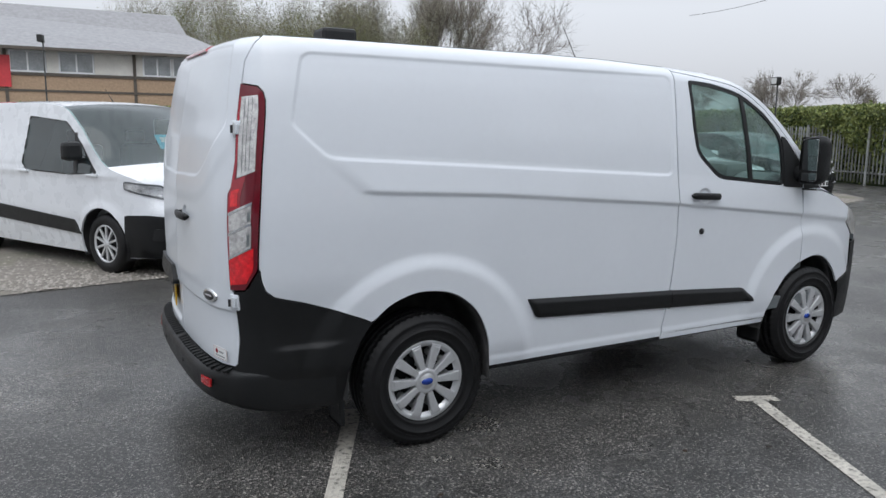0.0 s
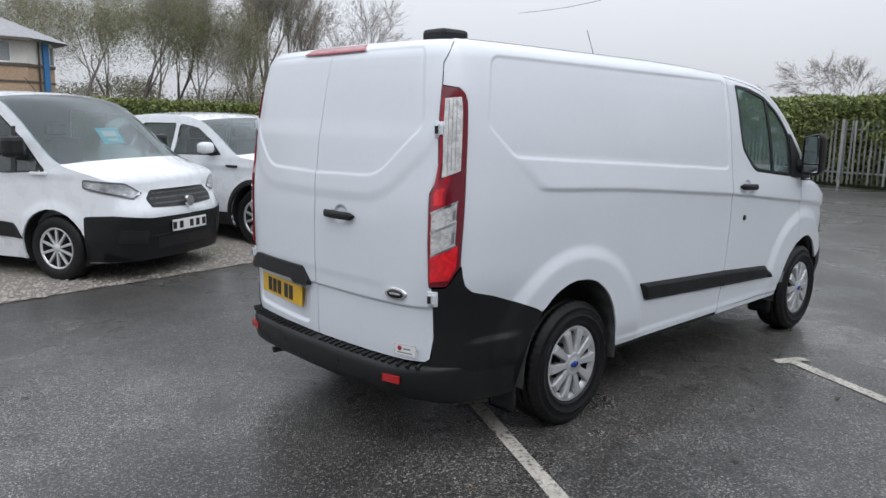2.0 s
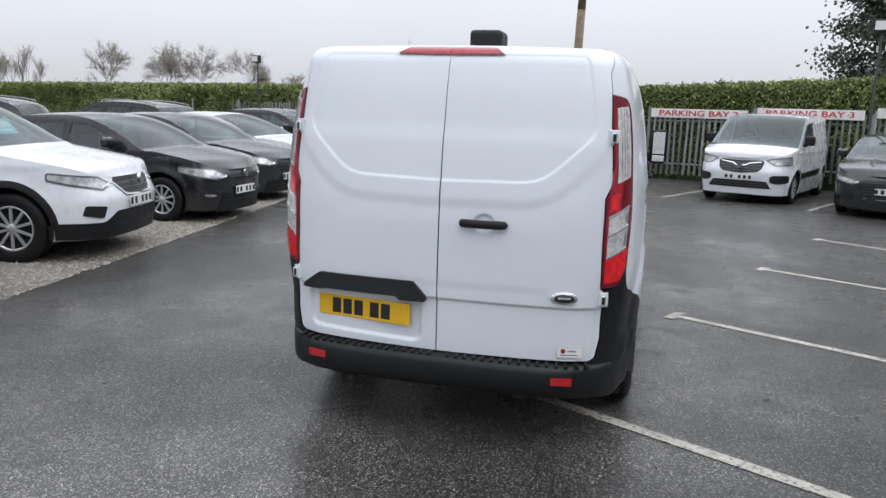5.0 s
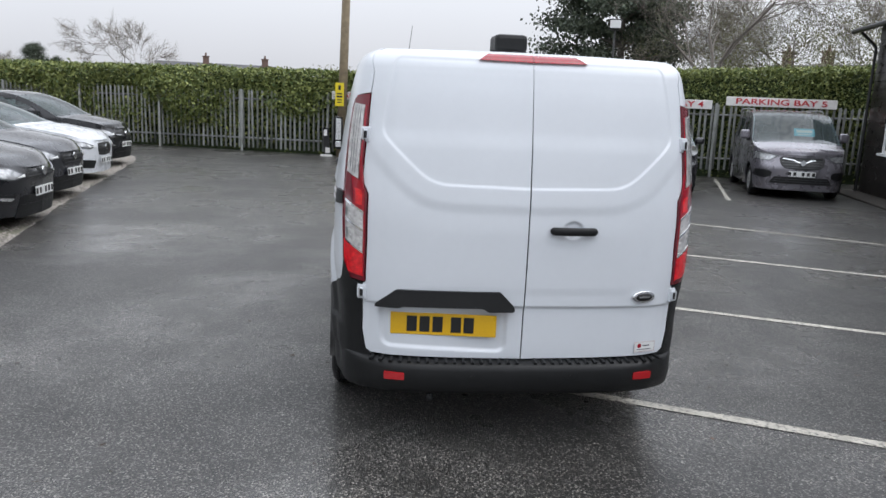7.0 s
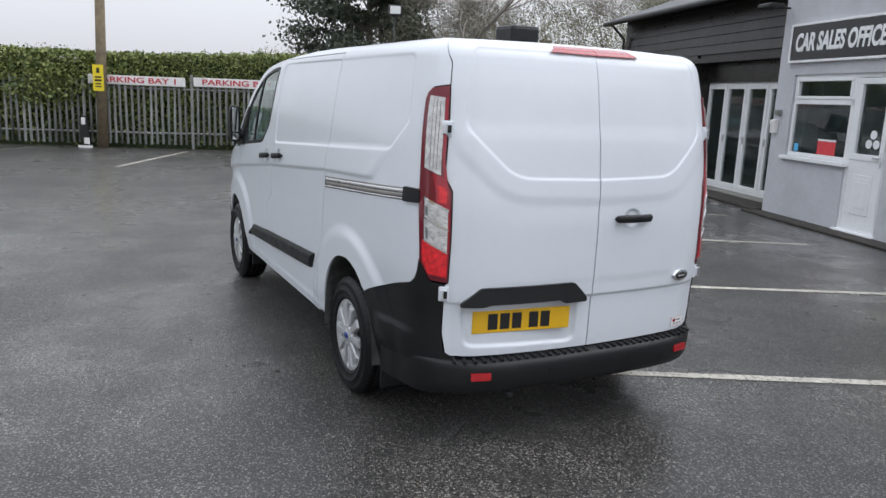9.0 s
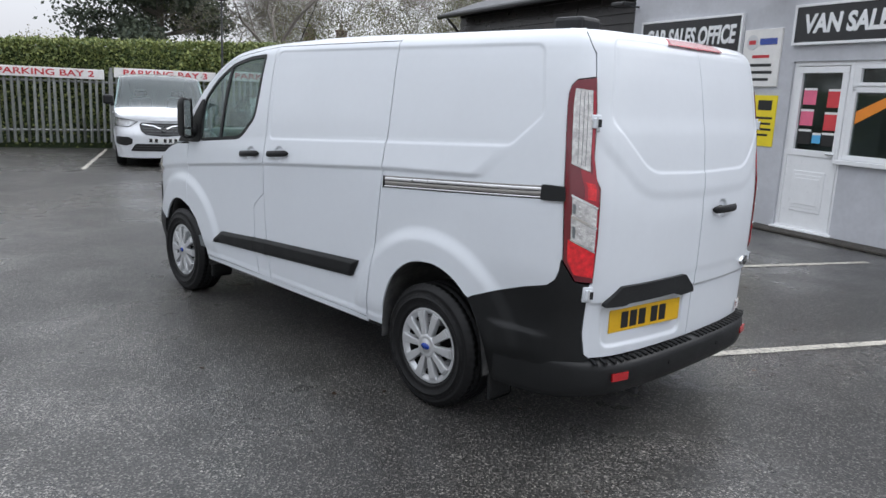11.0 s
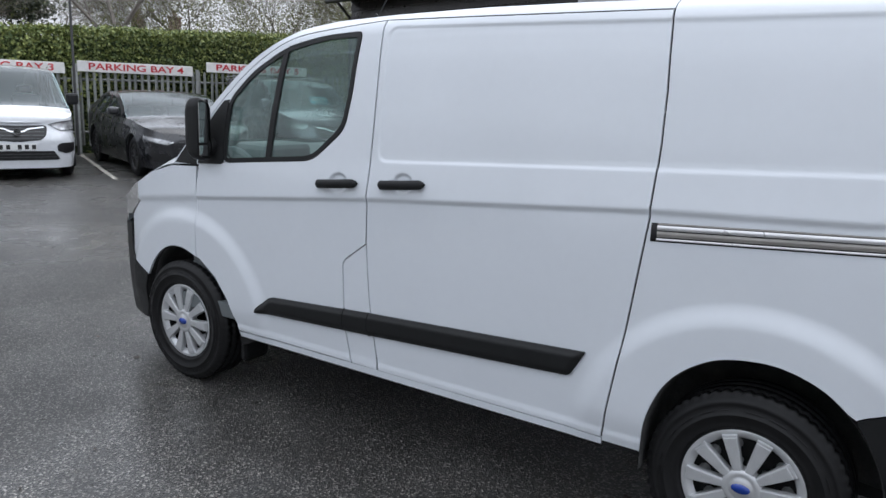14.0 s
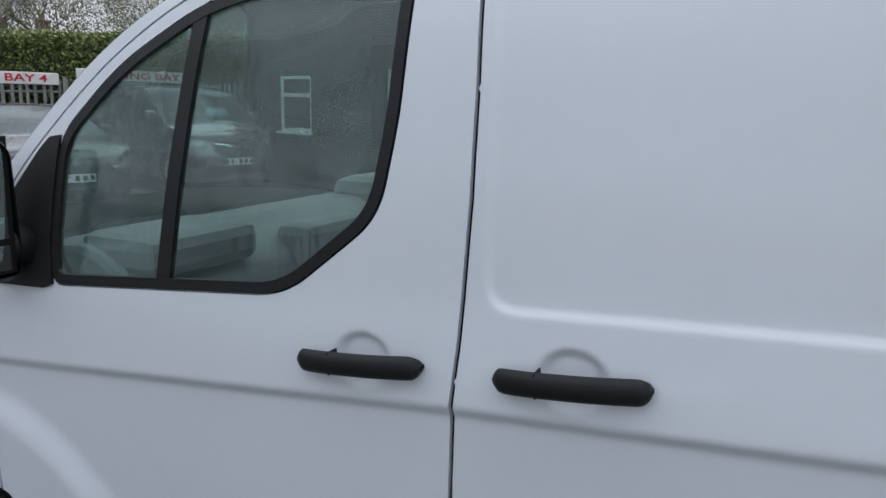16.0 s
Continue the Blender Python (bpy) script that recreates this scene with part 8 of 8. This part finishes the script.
bare_tree(toward(-31.5, 36, -4.4, 0.8), 8.0, 12, "bare tree with a few young leaves behind the hedge", 0.9, 0.02, leaf=SPRING_LEAF, leaves=9000, twigs=2000)
for az, dist, h, seed in ((-36.0, 37, 8.6, 21), (-40.0, 34, 8.2, 22), (-43.5, 36, 9.2, 23), (-47.5, 33, 8.0, 24)):
    bare_tree(toward(az, dist, -1.5, 1.5), h, seed, "tree with thin olive spring leaves behind the hedge", 0.8, 0.04, 5, HAZE_LEAF if seed % 2 else SPRING_LEAF, 12000, girth=0.016, twigs=1500)
bare_tree(toward(-23.2, 40, -4.4, 0.8), 7.5, 13, "half-bare tree behind the hedge", 0.9, 0.02, leaf=SPRING_LEAF, leaves=8000, twigs=2000)
for az, dist, h, seed in ((17.0, 80, 8.6, 14), (32.6, 78, 7.4, 15), (29.2, 80, 7.2, 16), (35.0, 80, 7.2, 17), (26.3, 84, 5.4, 18), (24.2, 84, 5.0, 19), (38.5, 76, 7.0, 20)):
    bare_tree(toward(az, dist, -4.58, 0), h, seed, "bare round-headed tree far beyond the hedge", 0.85, 0.02, 5, girth=0.016, thin=0.016, twigs=4500)
# tall trees along the far side
bare_tree(toward(55.7, 55, -4.0, -2.28), 11.5, 31, "tall bare tree with dark crooked limbs", 0.85, 0.02, 5, girth=0.017, thin=0.010, twigs=900)
bare_tree(toward(53.4, 58, -4.0, -2.28), 11.5, 32, "tall bare tree with thin limbs", 0.75, 0.04, 5, girth=0.017, thin=0.010, twigs=900)
for k, (az, dist, h) in enumerate(((58.9, 62, 15.0), (59.7, 62, 13.5), (57.9, 63, 12.0))):
    bare_tree(toward(az, dist, -4.0, -2.28), h, 40 + k, "tall narrow poplar with pale upright twigs", 0.32, 0.14, 5, HAZE_PALED_LEAF, 5000, thin=0.012, twigs=3000)
for k, (az, dist, h) in enumerate(((62.0, 50, 8.0), (64.0, 52, 9.0), (65.5, 50, 10.2), (67.0, 54, 10.8), (68.5, 50, 10.0), (70.0, 52, 11.0), (71.5, 54, 10.6), (73.2, 50, 10.6), (75.0, 56, 11.2), (77.0, 60, 12.2), (79.0, 60, 12.0), (80.8, 62, 11.8))):
    bare_tree(toward(az, dist, -2.4, -3.7), h, 50 + k, "slender hazy tree with sparse spring leaves", 0.6, 0.06, 5, SPRING_LEAF if k % 3 == 1 else HAZE_LEAF, 17000, girth=0.015, thin=0.006, twigs=900)
for k in range(9):
    bare_tree(toward(44.0 + 0.68 * k, 108 + 3 * (k % 3), -4.0, -2.28), 6.6 + 0.5 * ((k * 7) % 4), 70 + k, "far slender bare poplar", 0.35, 0.12, 4, girth=0.011, thin=0.014, twigs=1500)


def far_wood(name, az0, az1, dist, low, high, n, seed, material, label, leaf=0.17):
    """Distant trees and bushes as many small clumps along an arc."""
    rng = np.random.default_rng(seed)
    c = []
    az = az0
    while az < az1:
        w, h = rng.uniform(1.6, 4.0), rng.uniform(low, high)
        q = np.array(toward(az, dist * rng.uniform(0.92, 1.12)))
        m = int(n * w * h / 12)
        d = rng.normal(size=(m, 3))
        d /= np.linalg.norm(d, axis=1)[:, None]
        d *= rng.uniform(0.3, 1.0, (m, 1)) ** 0.5
        c.append(q + d * (w, w, h * 0.5) * (1 + np.clip(0.10 * rng.normal(size=(m, 1)), -0.2, 0.15)) + (0, 0, h * 0.5))
        az += math.degrees(w * rng.uniform(0.7, 1.7) / dist)
    c = np.concatenate(c)
    c = c[c[:, 2] > 0.1]
    v, f = leaf_cloud(rng, c, leaf)
    return tagged(quick_mesh(name, v, f, material), label, "trees", kind="stuff")


far_wood("far_woods", 2, 95, 95, 2.4, 4.3, 500, 61, HAZE_PALED_LEAF, "far haze-paled trees beyond the hedges", 0.13)
far_wood("thicket", 56, 75, 52, 3.4, 6.2, 10000, 64, HAZE_LEAF, "hazy brown thicket beyond the far hedge", 0.055)
far_wood("green_bushes", 9, 19, 84, 2.4, 4.0, 1500, 65, SPRING_LEAF, "young green bushes beyond the long hedge", 0.09)
far_wood("far_bushes", -45, 8, 60, 3.0, 5.4, 1900, 62, HAZE_PALED_LEAF, "bushes and trees beyond the hedge", 0.085)
far_wood("olive_bushes", -54, -31, 42, 5.6, 8.2, 3600, 66, HAZE_LEAF, "olive-brown bushes and saplings behind the hedge", 0.060)
far_wood("low_bushes", -31, -17, 42, 3.2, 4.3, 4200, 67, HAZE_LEAF, "low brown bushes and saplings behind the hedge", 0.055)
far_wood("spring_bushes", -46, -27, 31, 3.4, 5.0, 5000, 63, SPRING_LEAF, "fresh green bushes behind the hedge", 0.045)
for az, h in ((22.2, 5.3), (21.0, 4.3)):
    pine(toward(az, 80, -4.58, 0), h, int(100 + az), "dark evergreen tree far beyond the hedge")


def far_house(place, turn, w, h):
    t = thing("distant_house", pose(*place, 0, 0, turn), "distant house with a dark roof and chimney", "house")
    part("wall", boxed(-w / 2, -4, 0, w / 2, 4, h), BRICK, t)
    v = [(-w / 2 - 0.3, -4.4, h), (w / 2 + 0.3, -4.4, h), (w / 2 + 0.3, 4.4, h), (-w / 2 - 0.3, 4.4, h), (-w / 2 - 0.3, 0, h + 2.6), (w / 2 + 0.3, 0, h + 2.6)]
    roof = mesh_object("roof", v, [(0, 1, 5, 4), (2, 3, 4, 5), (1, 2, 5), (3, 0, 4)], ROOFING, t, smooth=False)
    stack = part("chimney", boxed(w / 2 - 1.1, -0.4, h + 1.6, w / 2 - 0.3, 0.4, h + 3.4), OLD_BRICK, roof)
    part("chimney_cap", boxed(w / 2 - 1.18, -0.48, h + 3.4, w / 2 - 0.22, 0.48, h + 3.52), OLD_BRICK, stack)
    for y in (-0.18, 0.18):
        bm = bmesh.new()
        tube(bm, (w / 2 - 0.7, y, h + 3.5), (w / 2 - 0.7, y, h + 3.95), 0.13, 0.10, 10)
        part("chimney_pot", bm, OLD_BRICK, stack)


far_house(toward(12.3, 110, -4.46, 0.86), -78, 7, 3.0)
far_house(toward(8.2, 110, -4.46, 0.86), -78, 7, 3.0)
far_house(toward(-36.0, 62, -4.46, 0.86), 60, 8, 2.9)
far_house(toward(-33.2, 60, -4.46, 0.86), 60, 7, 2.7)
